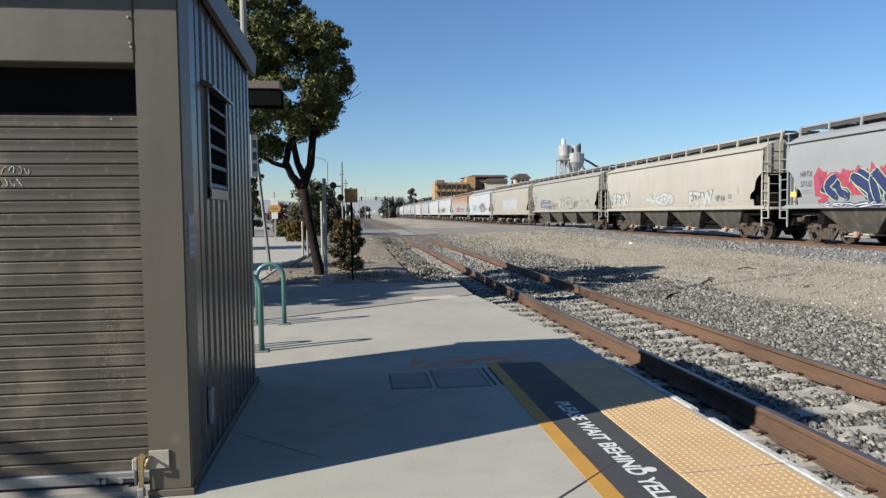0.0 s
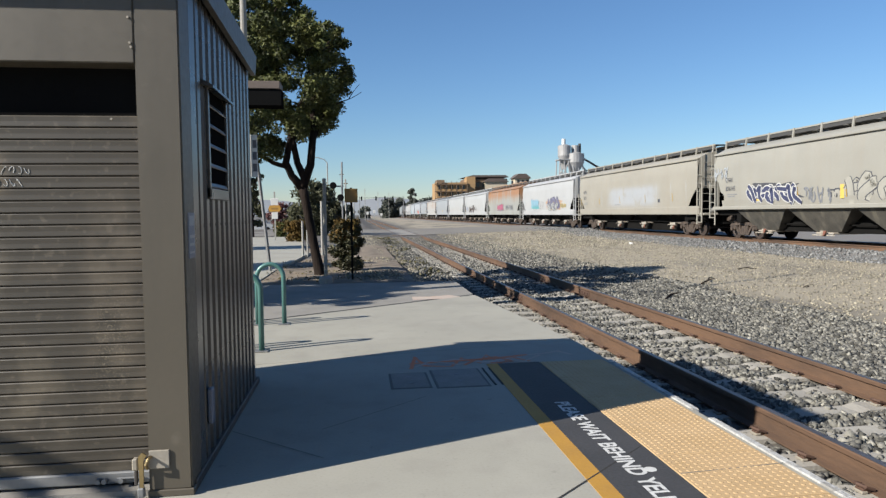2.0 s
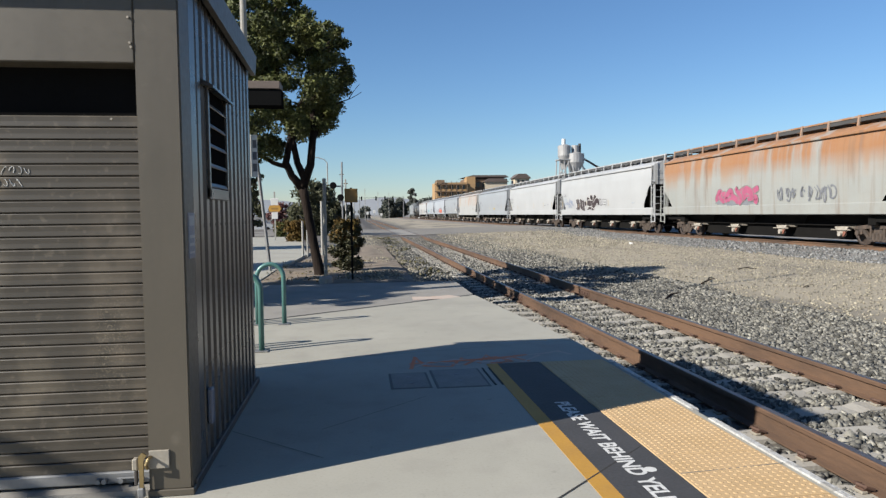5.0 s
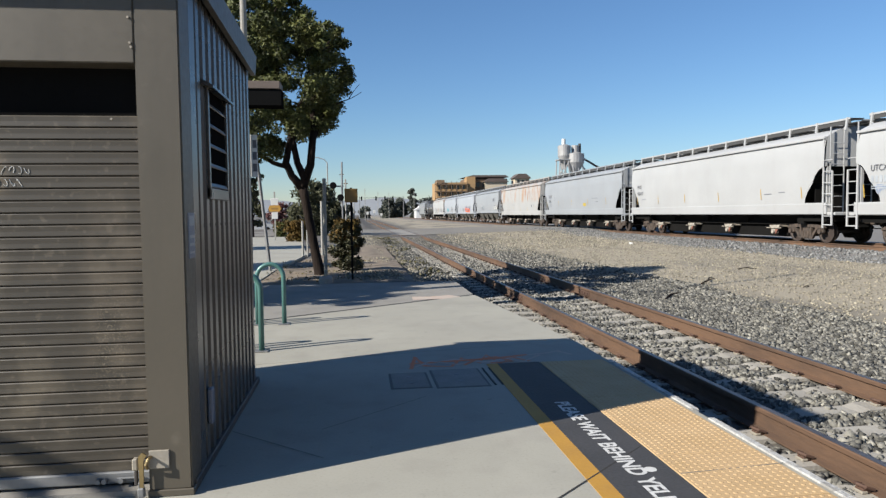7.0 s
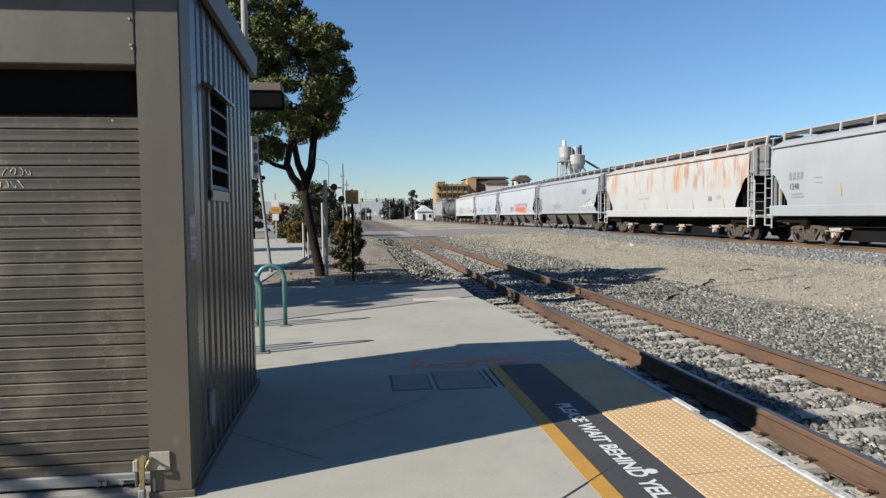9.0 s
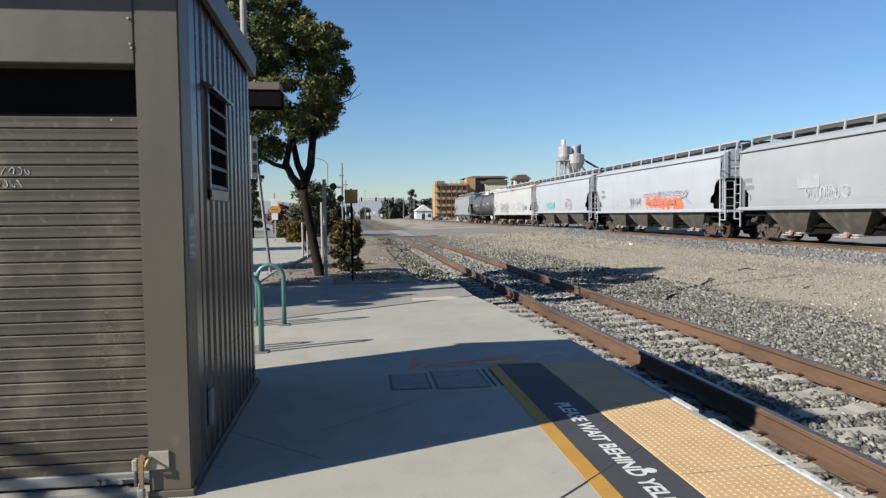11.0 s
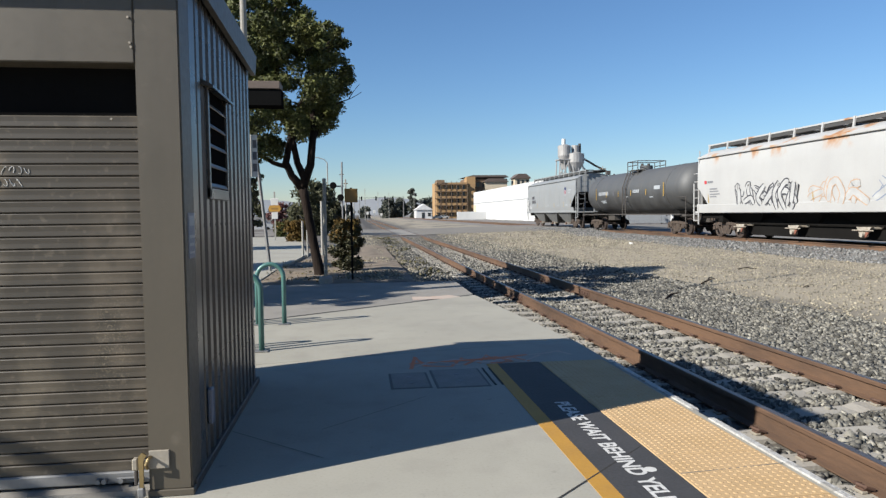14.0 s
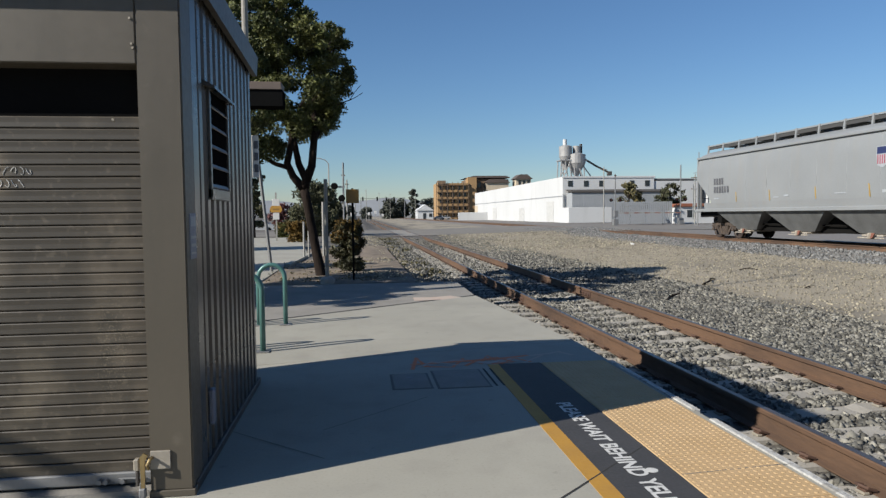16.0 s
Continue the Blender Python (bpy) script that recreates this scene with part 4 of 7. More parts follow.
    for i in range(n):
        y = -span / 2 + step * (i + 0.5)
        if first is None:
            hbm = bmesh.new()
            band = sill == "band"
            w = step * 0.5 - (0.03 if band else 0.06)
            top, bot, xo, xi = zs + 0.42, 0.46, 1.22 if band else 1.46, 0.62 if band else 1.0
            brim = zs + 0.2 if band else zs + 0.02
            a = [hbm.verts.new(p) for p in ((-xo, -w, brim), (xo, -w, brim), (xo, w, brim), (-xo, w, brim))]
            a0 = [hbm.verts.new(p) for p in ((-xo, -w, top), (xo, -w, top), (xo, w, top), (-xo, w, top))]
            lw = 0.42 if band else 0.19 * step
            b = [hbm.verts.new(p) for p in ((-xi, -lw, bot), (xi, -lw, bot), (xi, lw, bot), (-xi, lw, bot))]
            for j in range(4):
                hbm.faces.new((a[j], a[(j + 1) % 4], b[(j + 1) % 4], b[j]))
                hbm.faces.new((a[j], a[(j + 1) % 4], a0[(j + 1) % 4], a0[j]))
            hbm.faces.new(b)
            # band-sill bays get the near-black that stands for shade
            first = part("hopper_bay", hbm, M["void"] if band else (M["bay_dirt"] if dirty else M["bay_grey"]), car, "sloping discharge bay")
            first.matrix_basis = pose(0, y, 0)
            if band:
                gb = bx(-1.18, 1.18, -0.30, 0.30, 0.60, 0.68, 0.01)
                prism(gb, [(-0.36, 0.68), (0.36, 0.68), (0.22, 0.44), (-0.12, 0.44)], 0, -1.26, -1.16)
                tube(gb, [(-1.36, 0.02, 0.40), (-1.1, 0.02, 0.40)], 0.085, 10)
                tube(gb, [(-1.30, -0.5, 0.56), (-1.30, 0.5, 0.56)], 0.022, 6)
            else:
                gb = bx(-1.16, 1.16, -0.5, 0.5, 0.36, 0.44, 0.02)
                box(gb, -1.24, -1.12, -0.14, 0.14, 0.28, 0.50, 0.02)
                tube(gb, [(-1.2, -0.62, 0.32), (-1.2, 0.62, 0.32)], 0.025, 6)
            gate = part("outlet_gate", gb, M["gate"], first, "pale steel outlet gate")
            lever = part("gate_lever", prism(bmesh.new(), [(-0.30, 0.50), (-0.14, 0.50), (-0.10, 0.30), (-0.2, 0.34)], 0, -1.31, -1.27), M["rust_red"], first, "rust-red gate lever")
        else:
            f2 = same("hopper_bay", first, pose(0, y, 0), car)
            same("outlet_gate", gate, Matrix(), f2)
            same("gate_lever", lever, Matrix(), f2)
    # centre sill, end platforms, couplers, ladders
    cs = bx(-0.3, 0.3, -L / 2 + 0.55, L / 2 - 0.55, 0.62, 1.08, 0.02)
    # wide box and end plates added as dark filling where shade hides the underside
    box(cs, -0.75, 0.75, -L / 2 + 4.1, L / 2 - 4.1, 0.18 if sill == "band" else 0.42, 1.3)
    for s in (-1, 1):
        a, b = sorted((s * (e - cut - 0.5), s * (e + 0.15)))
        box(cs, -1.28, 1.28, a, b, zs - 0.26, zs + 0.06)
    rt = bmesh.new()
    tube(rt, [(-0.7, e - cut - 1.6, 0.95), (-0.7, e - cut - 0.3, 0.95)], 0.2, 10)
    part("air_reservoir", rt, M["void"], car, "black air reservoir")
    br = bmesh.new()
    for x in (-0.9, 0.9):
        tube(br, [(x, -L / 2 + 1.2, 0.72), (x, L / 2 - 1.2, 0.72)], 0.03, 6)
    part("brake_pipe", br, M["void"], car)
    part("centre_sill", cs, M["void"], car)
    for s in (-1, 1):
        eb = bmesh.new()
        box(eb, -1.5, 1.5, s * (e + 0.28) - 0.22, s * (e + 0.28) + 0.22, zs - 0.02, zs + 0.1, 0.02)
        for x in (-1.4, 0, 1.4):
            box(eb, x - 0.05, x + 0.05, s * (e - 0.05) - 0.05, s * (e - 0.05) + 0.05, zs, cz + 0.1)
        part("end_platform", eb, P, car)
        cb = bmesh.new()
        box(cb, -0.12, 0.12, s * (L / 2 - 0.35) - 0.4, s * (L / 2 - 0.35) + 0.33, 0.78, 1.0, 0.04)
        box(cb, -0.2, 0.2, s * (L / 2 - 0.08) - 0.1, s * (L / 2 - 0.08) + 0.1, 0.72, 1.06, 0.05)
        part("coupler", cb, M["truck"], car, "rusty knuckle coupler")
        if ends == "cut":
            db = bx(-1.35, 1.35, s * (e - cut * 0.55) - 0.02, s * (e - cut * 0.55) + 0.02, zs + 0.1, cz - 0.5)
            part("end_bulkhead", db, M["void"], car)
        for sx in (-1, 1):
            lb = bmesh.new()
            x = sx * 1.56
            ya, yb = s * (e + 0.42), s * (e - 0.06)
            for y in (ya, yb):
                box(lb, x - 0.02, x + 0.02, y - 0.035, y + 0.035, 0.62 if y == yb else zs - 0.4, zt - 0.06 if y == yb else 2.75)
            for i in range(6):
                z = zs - 0.35 + 0.42 * i + 0.3
                tube(lb, [(x, ya, z), (x, yb, z)], 0.02, 5)
            tube(lb, [(x, ya, zs - 0.38), (x, yb, zs - 0.38)], 0.025, 5)
            part("side_ladder", lb, P, car)
        lb = bmesh.new()
        for x in (-1.42, -0.86):
            box(lb, x - 0.017, x + 0.017, s * (e + 0.12) - 0.017, s * (e + 0.12) + 0.017, zs, 4.42)
        for i in range(7):
            tube(lb, [(-1.42, s * (e + 0.12), zs + 0.3 + 0.4 * i), (-0.86, s * (e + 0.12), zs + 0.3 + 0.4 * i)], 0.015, 5)
        part("end_ladder", lb, P, car)
        add_truck(car, s * (L / 2 - 2.55))
        bb = bx(-1.3, 1.3, s * (L / 2 - 2.55) - 0.18, s * (L / 2 - 2.55) + 0.18, 0.74, zs + 0.02, 0.02)
        part("body_bolster", bb, M["void"], car)
    TRAIN.append((car, mid))
    return car

COUPLINGS = (26.55, 46.46, 66.70, 86.78, 105.15, 123.95, 143.47, 162.99, 182.98, 202.08, 219.81, 238.39, 255.33, 275.40, 293.30, 310.15)


def at(i):
    """Middle and length of the car behind the i-th coupling."""
    return (COUPLINGS[i] + COUPLINGS[i + 1]) / 2, COUPLINGS[i + 1] - COUPLINGS[i]


def train():
    rng = random.Random(5)
    c = hopper(0, 26.55 - 10.0, 20.0, "grey", 4, 1.36, label="grey covered hopper car with bright blue and pink graffiti", sill="thin")
    SPECS = (("cream", 4, 1.36, 0, "cut", "thin", "cream covered hopper car with chalky white graffiti"),
             ("tan", 4, 1.36, 0, "cut", "thin", "tan covered hopper car with grey and yellow graffiti"),
             ("beige", 4, 1.12, 10, "short", "band", "beige ribbed covered hopper car with yellow reflectors"),
             ("white", 4, 1.10, 0, "short", "band", "white covered hopper car with blue graffiti"),
             ("rust_grey", 4, 1.12, 0, "short", "band", "pale grey covered hopper car with heavy orange rust"),
             ("white", 4, 1.10, 0, "cut", "band", "clean white covered hopper car"),
             ("white", 4, 1.12, 0, "cut", "band", "white covered hopper car with dark end cutouts"),
             ("light_grey", 4, 1.12, 0, "cut", "band", "pale grey covered hopper car with small yellow patch"),
             ("rust_white", 4, 1.08, 0, "cut", "band", "white covered hopper car streaked with orange rust"),
             ("light_grey", 4, 1.36, 0, "cut", "thin", "pale grey covered hopper car with white scrawl"),
             ("off_white", 4, 1.30, 0, "cut", "thin", "white covered hopper car with orange-red graffiti"),
             ("off_white", 3, 1.36, 0, "cut", "thin", "white covered hopper car with teal graffiti"),
             ("light_rust", 4, 1.20, 0, "short", "band", "white covered hopper car with rusty roof edge and scrawls"))
    cars = [c]
    for i, (body, bays, zs, ribs, ends, sill, label) in enumerate(SPECS):
        cars.append(hopper(i + 1, *at(i), body, bays, zs, ribs, ends, sill, label))
    tank_car(*at(13))
    decorate(cars, rng)
    cars.append(hopper(15, *at(14), "grey", 3, 1.30, 9, "slant", "thin", "light grey ribbed covered hopper car with a shield emblem", dirty=False))
    shield(cars[-1], -4.9, 3.12, 1.30)
    marks(cars[-1], 1.30, 5.9, 2.78, 4, 0.3, "letter")
    marks(cars[-1], 1.30, 5.9, 2.38, 6, 0.3, "letter")
    bars(cars[-1], [(5.9, 1.95, 0.4, 0.05), (-5.6, 3.18, 0.75, 0.1), (-5.6, 2.98, 0.68, 0.1), (-6.1, 1.95, 0.35, 0.1), (-4.9, 1.95, 0.5, 0.1), (1.1, 1.9, 0.35, 0.05), (0.4, 1.95, 0.3, 0.07), (-2.6, 1.95, 0.6, 0.04)], 1.30, "haze")
    for y in (4.0, 1.43, -1.5, -4.27, -6.2):
        stripe(cars[-1], y, 2.0 if y > -5 else 2.25, 1.30)
    return cars


def stripe(car, y, z, zs):
    b = bmesh.new()
    x = -hw(z, zs) - 0.012
    vs = [b.verts.new(p) for p in ((x, y, z + 0.23), (x, y - 0.05, z + 0.23), (x, y - 0.11, z - 0.23), (x, y - 0.06, z - 0.23))]
    b.faces.new(vs)
    part("reflector", b, M["reflector"], car)


def shield(car, y, z, zs):
    """A shield emblem as plain shapes: blue top, red and white stripes."""
    x = -hw(z, zs) - 0.012
    def plate(name, pts, lift, col):
        b = bmesh.new()
        b.faces.new([b.verts.new((x - lift, y - 0.7 * u, z + 0.7 * v)) for u, v in pts])
        part(name, b, M[col], car)
    plate("emblem", [(-0.36, 0.5), (0.36, 0.5), (0.4, 0.1), (0.33, -0.4), (0, -0.56), (-0.33, -0.4), (-0.4, 0.1)], 0.0, "haze")
    plate("emblem", [(-0.33, 0.46), (0.33, 0.46), (0.35, 0.12), (-0.35, 0.12)], 0.004, "navy")
    for i in range(5):
        u = -0.28 + 0.14 * i
        plate("emblem", [(u - 0.035, 0.08), (u + 0.035, 0.08), (u + 0.035, -0.36), (u - 0.035, -0.36)], 0.004, "pink")


def decorate(cars, rng):
    """Graffiti, marks and reflectors, car by car."""
    G = graffiti
    c = cars[0]
    G(c, 1.36, 0.3, 7.3, 1.7, 2.72, ("pink", "pink", "pink", "pink"), rng, "block")
    piece(c, 1.36, 6.9, 0.6, 1.55, 2.66, "navy", "mint", 7, 5, 0.16, 0.04, 0.03, 0.3)
    piece(c, 1.36, 7.2, 1.2, 1.40, 1.58, "chalk", "navy", 3, 9, 0.12, 0.03, 0.07)
    near_text(c, "HRTX", 8.25, 2.62, 0.30, 1.36)
    near_text(c, "57132", 8.25, 2.24, 0.30, 1.36)
    bars(c, [(8.2, 2.08, 0.6, 0.03), (8.2, 1.98, 0.8, 0.03)], 1.36, "slate")
    bars(c, [(8.9, 1.95, 0.35, 0.22)], 1.36, "gold")
    c = cars[1]
    throw(c, "FTW", 7.95, 5.1, 1.55, 2.52, 1.36, "chalk_grey", "dusk")
    G(c, 1.36, 7.95, 8.5, 1.7, 2.5, ("haze",), rng, "tag")
    piece(c, 1.36, 2.9, -0.9, 1.55, 2.42, "chalk_grey", "slate", 11, 3, 0.13, 0.035)
    throw(c, "FTW", -2.55, -5.1, 1.52, 2.34, 1.36, "chalk_grey", "dusk")
    G(c, 1.36, -6.1, -5.25, 1.75, 2.1, ("slate",), rng, "tag")
    G(c, 1.36, 9.0, 9.7, 2.9, 3.4, ("slate",), rng, "tag")
    stripe(c, 8.4, 2.1, 1.36)
    stripe(c, -7.2, 2.3, 1.36)
    bars(c, [(-6.4, 2.0, 0.3, 0.2), (-6.4, 1.75, 0.5, 0.03)], 1.36, "slate")
    c = cars[2]
    puff(c, 1.36, 2.7, 6.5, 1.5, 2.55, "ink", 21)
    piece(c, 1.36, 6.5, 2.7, 1.55, 2.5, "dark_navy", "chalk", 13, 5, 0.10, 0.05, 0.01)
    bars(c, [(5.75, 1.98, 0.22, 0.5), (3.3, 2.0, 0.26, 0.5)], 1.36, "gold")
    G(c, 1.36, 1.0, 2.6, 1.55, 2.25, ("slate",), rng, "tag")
    bubble(c, 1.36, 0.55, 1.15, 1.75, 2.1, "dim_cream", "ink", rng, 1.4)
    piece(c, 1.36, 0.35, -3.1, 1.5, 2.55, "dim_cream", "ink", 14, 4, 0.15, 0.04)
    bars(c, [(0.55, 2.0, 0.2, 0.55)], 1.36, "gold")
    G(c, 1.36, -4.5, -3.4, 1.6, 2.3, ("slate",), rng, "tag")
    piece(c, 1.36, -4.6, -7.3, 1.55, 2.42, "dim_cream", "slate", 15, 4, 0.12, 0.03)
    for y in (5.6, 3.0, 0.3, -2.1, -5.8):
        stripe(c, y, 2.0, 1.36)
    near_text(c, "CAIX", 8.2, 2.66, 0.30, 1.36)
    near_text(c, "836145", 8.2, 2.26, 0.30, 1.36)
    bars(c, [(8.1, 2.08, 0.8, 0.03), (8.1, 1.98, 0.6, 0.03)], 1.36, "slate")
    G(c, 1.36, 8.0, 9.2, 2.75, 3.4, ("haze",), rng, "tag")
    c = cars[3]
    bars(c, [(-4.6, 1.95, 0.25, 0.2)], 1.12, "ink")
    near_text(c, "ELTX", 8.3, 2.72, 0.34, 1.12)
    near_text(c, "7653", 8.3, 2.28, 0.34, 1.12)
    bars(c, [(8.2, 2.02, 0.35, 0.03), (7.8, 2.02, 0.4, 0.03), (8.2, 1.92, 0.7, 0.03), (2.0, 1.8, 0.9, 0.03)], 1.12, "slate")
    for y in (8.9, 5.0, 1.2, -2.8, -6.4):
        stripe(c, y, 2.1, 1.12)
    c = cars[4]
    puff(c, 1.10, 2.0, 5.1, 1.65, 2.6, "sky", 31)
    puff(c, 1.10, 2.1, 5.0, 1.62, 2.1, "teal_spray", 32, 0.005)
    piece(c, 1.10, 5.0, 2.1, 1.85, 2.65, "sky", "faint_blue", 33, 4, 0.14, 0.025, 0.005)
    piece(c, 1.10, 5.0, 2.0, 1.45, 1.75, "chalk", "haze", 34, 7, 0.09, 0.02, 0.005)
    piece(c, 1.10, 1.7, 0.5, 1.55, 2.5, "light_fill", "dusk", 35, 2, 0.07, 0.025, 0.0, 0.3)
    puff(c, 1.10, -5.4, -0.4, 1.5, 2.5, "peach", 36)
    piece(c, 1.10, -0.7, -4.6, 1.5, 2.75, "violet", "ink", 44, 4, 0.10, 0.045, 0.005, 0.3)
    piece(c, 1.10, -1.0, -4.4, 1.42, 2.3, "chalk_grey", "ink", 38, 3, 0.07, 0.035, 0.045, 0.3)
    piece(c, 1.10, -4.7, -6.4, 1.7, 2.1, "dusk", "mustard", 39, 3, 0.10, 0.04, 0.005)
    bars(c, [(8.0, 2.4, 0.5, 0.1), (8.0, 2.22, 0.5, 0.06), (-7.2, 2.1, 0.4, 0.1), (-7.2, 1.95, 0.5, 0.06), (-5.6, 2.7, 0.6, 0.05)], 1.10, "haze")
    c = cars[5]
    puff(c, 1.12, -0.6, 2.9, 1.55, 2.0, "slate", 41)
    piece(c, 1.12, 2.8, -0.5, 1.62, 2.45, "magenta", "dusk", 42, 4, 0.17, 0.035)
    G(c, 1.12, -5.5, -2.0, 1.6, 2.3, ("slate",), rng, "tag")
    c = cars[6]
    piece(c, 1.10, 4.9, 2.75, 1.24, 2.5, "umber", "chalk", 52, 2, 0.17, 0.05, 0.0, 0.08)
    piece(c, 1.10, 2.3, 0.2, 1.24, 2.5, "umber", "chalk", 56, 2, 0.17, 0.05, 0.0, 0.08)
    piece(c, 1.10, 0.0, -1.6, 1.75, 2.3, "light_fill", "umber", 53, 3, 0.12, 0.025)
    piece(c, 1.10, 7.9, 5.6, 1.62, 2.5, "faint_blue", "haze", 54, 3, 0.05, 0.02)
    near_text(c, "UTCX", 8.2, 2.62, 0.30, 1.10)
    marks(c, 1.10, 8.2, 2.34, 5, 0.24, "haze")
    bars(c, [(8.2, 2.1, 0.8, 0.03), (8.2, 2.02, 0.7, 0.03), (-6.0, 1.9, 0.4, 0.1)], 1.10, "haze")
    for y in (8.6, 4.5, 2.55, -1.9):
        stripe(c, y, 1.95, 1.10)
    c = cars[7]
    for y in (8.1, 5.2, 2.0, -1.4, -4.9, -7.6):
        stripe(c, y, 2.0, 1.12)
    near_text(c, "FPAX", 8.0, 2.72, 0.30, 1.12)
    near_text(c, "970137", 8.0, 2.32, 0.30, 1.12)
    bars(c, [(7.4, 2.05, 0.5, 0.03), (-6.2, 2.05, 0.4, 0.04), (-5.2, 2.0, 0.5, 0.04), (-6.6, 1.35, 0.3, 0.06)], 1.12, "slate")
    c = cars[8]
    puff(c, 1.12, -2.15, -1.35, 1.78, 2.05, "mustard", 61)
    marks(c, 1.12, 7.9, 2.75, 4, 0.3)
    near_text(c, "1248", 7.9, 2.22, 0.34, 1.12)
    bars(c, [(6.4, 2.62, 0.45, 0.025), (6.4, 2.42, 0.45, 0.025), (7.8, 2.02, 0.7, 0.04), (7.8, 1.9, 0.8, 0.04), (-3.4, 2.35, 1.2, 0.03), (-4.2, 2.1, 0.5, 0.06)], 1.12, "slate")
    for y in (8.6, 5.0, 1.4, -2.4, -6.2):
        stripe(c, y, 2.1, 1.12)
    c = cars[9]
    for y in (5.2, 2.4, -0.6, -3.6, -6.6):
        stripe(c, y, 1.75, 1.08)
    bars(c, [(-5.2, 2.0, 0.34, 0.24), (-6.0, 2.12, 0.4, 0.03), (-6.0, 2.02, 0.4, 0.03), (3.2, 2.2, 1.6, 0.03)], 1.08, "slate")
    c = cars[10]
    piece(c, 1.36, -4.5, -6.8, 1.62, 2.5, "chalk", "ink", 71, 3, 0.1, 0.04)
    G(c, 1.36, 1.0, 3.4, 1.62, 2.3, ("haze",), rng, "tag")
    marks(c, 1.36, 7.6, 2.7, 4, 0.2)
    marks(c, 1.36, 7.6, 2.38, 5, 0.2)
    G(c, 1.36, -5.4, -4.4, 2.8, 3.3, ("slate",), rng, "tag")
    bars(c, [(3.9, 2.45, 1.3, 0.5)], 1.36, "faded_patch")
    c = cars[11]
    puff(c, 1.30, -5.4, 0.4, 1.5, 2.5, "lavender", 81)
    piece(c, 1.30, 0.0, -4.4, 1.5, 2.32, "vermilion", "vermilion", 82, 5, 0.2, 0.06, 0.004)
    piece(c, 1.30, 0.3, -5.2, 2.05, 2.55, "violet", "chalk_grey", 83, 7, 0.07, 0.05, 0.002, 0.4)
    piece(c, 1.30, -0.3, -4.0, 1.72, 2.0, "slate", "vermilion", 84, 8, 0.1, 0.02, 0.04)
    G(c, 1.30, 0.6, 2.4, 1.6, 2.3, ("slate",), rng, "tag")
    bars(c, [(5.6, 2.05, 1.2, 0.5)], 1.30, "faded_patch")
    marks(c, 1.30, 7.4, 2.8, 4, 0.2)
    marks(c, 1.30, 7.4, 2.46, 5, 0.2)
    for y in (4.6, 1.2, -4.0, -6.8):
        bars(c, [(y, 1.42, 0.6, 0.07)], 1.30, "reflector")
    c = cars[12]
    piece(c, 1.36, 3.9, 1.4, 1.6, 2.42, "teal_spray", "sky", 91, 5, 0.11, 0.06, 0.0, 0.05)
    piece(c, 1.36, -1.35, -3.5, 1.56, 2.5, "light_fill", "ink", 92, 3, 0.10, 0.055)
    for y in (4.6, -1.2, -4.0, -6.8):
        bars(c, [(y, 1.45, 0.5, 0.06)], 1.36, "reflector")
    marks(c, 1.36, 6.4, 2.78, 4, 0.16, "haze")
    marks(c, 1.36, 6.4, 2.44, 5, 0.16, "haze")
    c = cars[13]
    piece(c, 1.20, 5.7, 1.25, 1.36, 2.6, "light_fill", "ink", 95, 6, 0.09, 0.06)
    piece(c, 1.20, 0.6, -2.4, 1.45, 2.5, "light_fill", "peach", 96, 3, 0.11, 0.04)
    piece(c, 1.20, -2.6, -6.0, 1.45, 2.6, "light_fill", "faint_blue", 97, 3, 0.09, 0.04, 0.0, 0.3)
    G(c, 1.20, -7.5, -6.0, 1.6, 2.2, ("slate",), rng, "tag")
    for y in (8.2, 0.4, -3.5):
        stripe(c, y, 1.95, 1.20)
    bars(c, [(8.5, 2.75, 0.2, 0.16)], 1.20, "crimson")
    bars(c, [(8.2, 2.75, 0.5, 0.10), (8.0, 2.4, 0.7, 0.06), (8.0, 2.28, 0.8, 0.05), (8.0, 2.14, 0.9, 0.05), (8.0, 2.02, 0.6, 0.05)], 1.20, "slate")


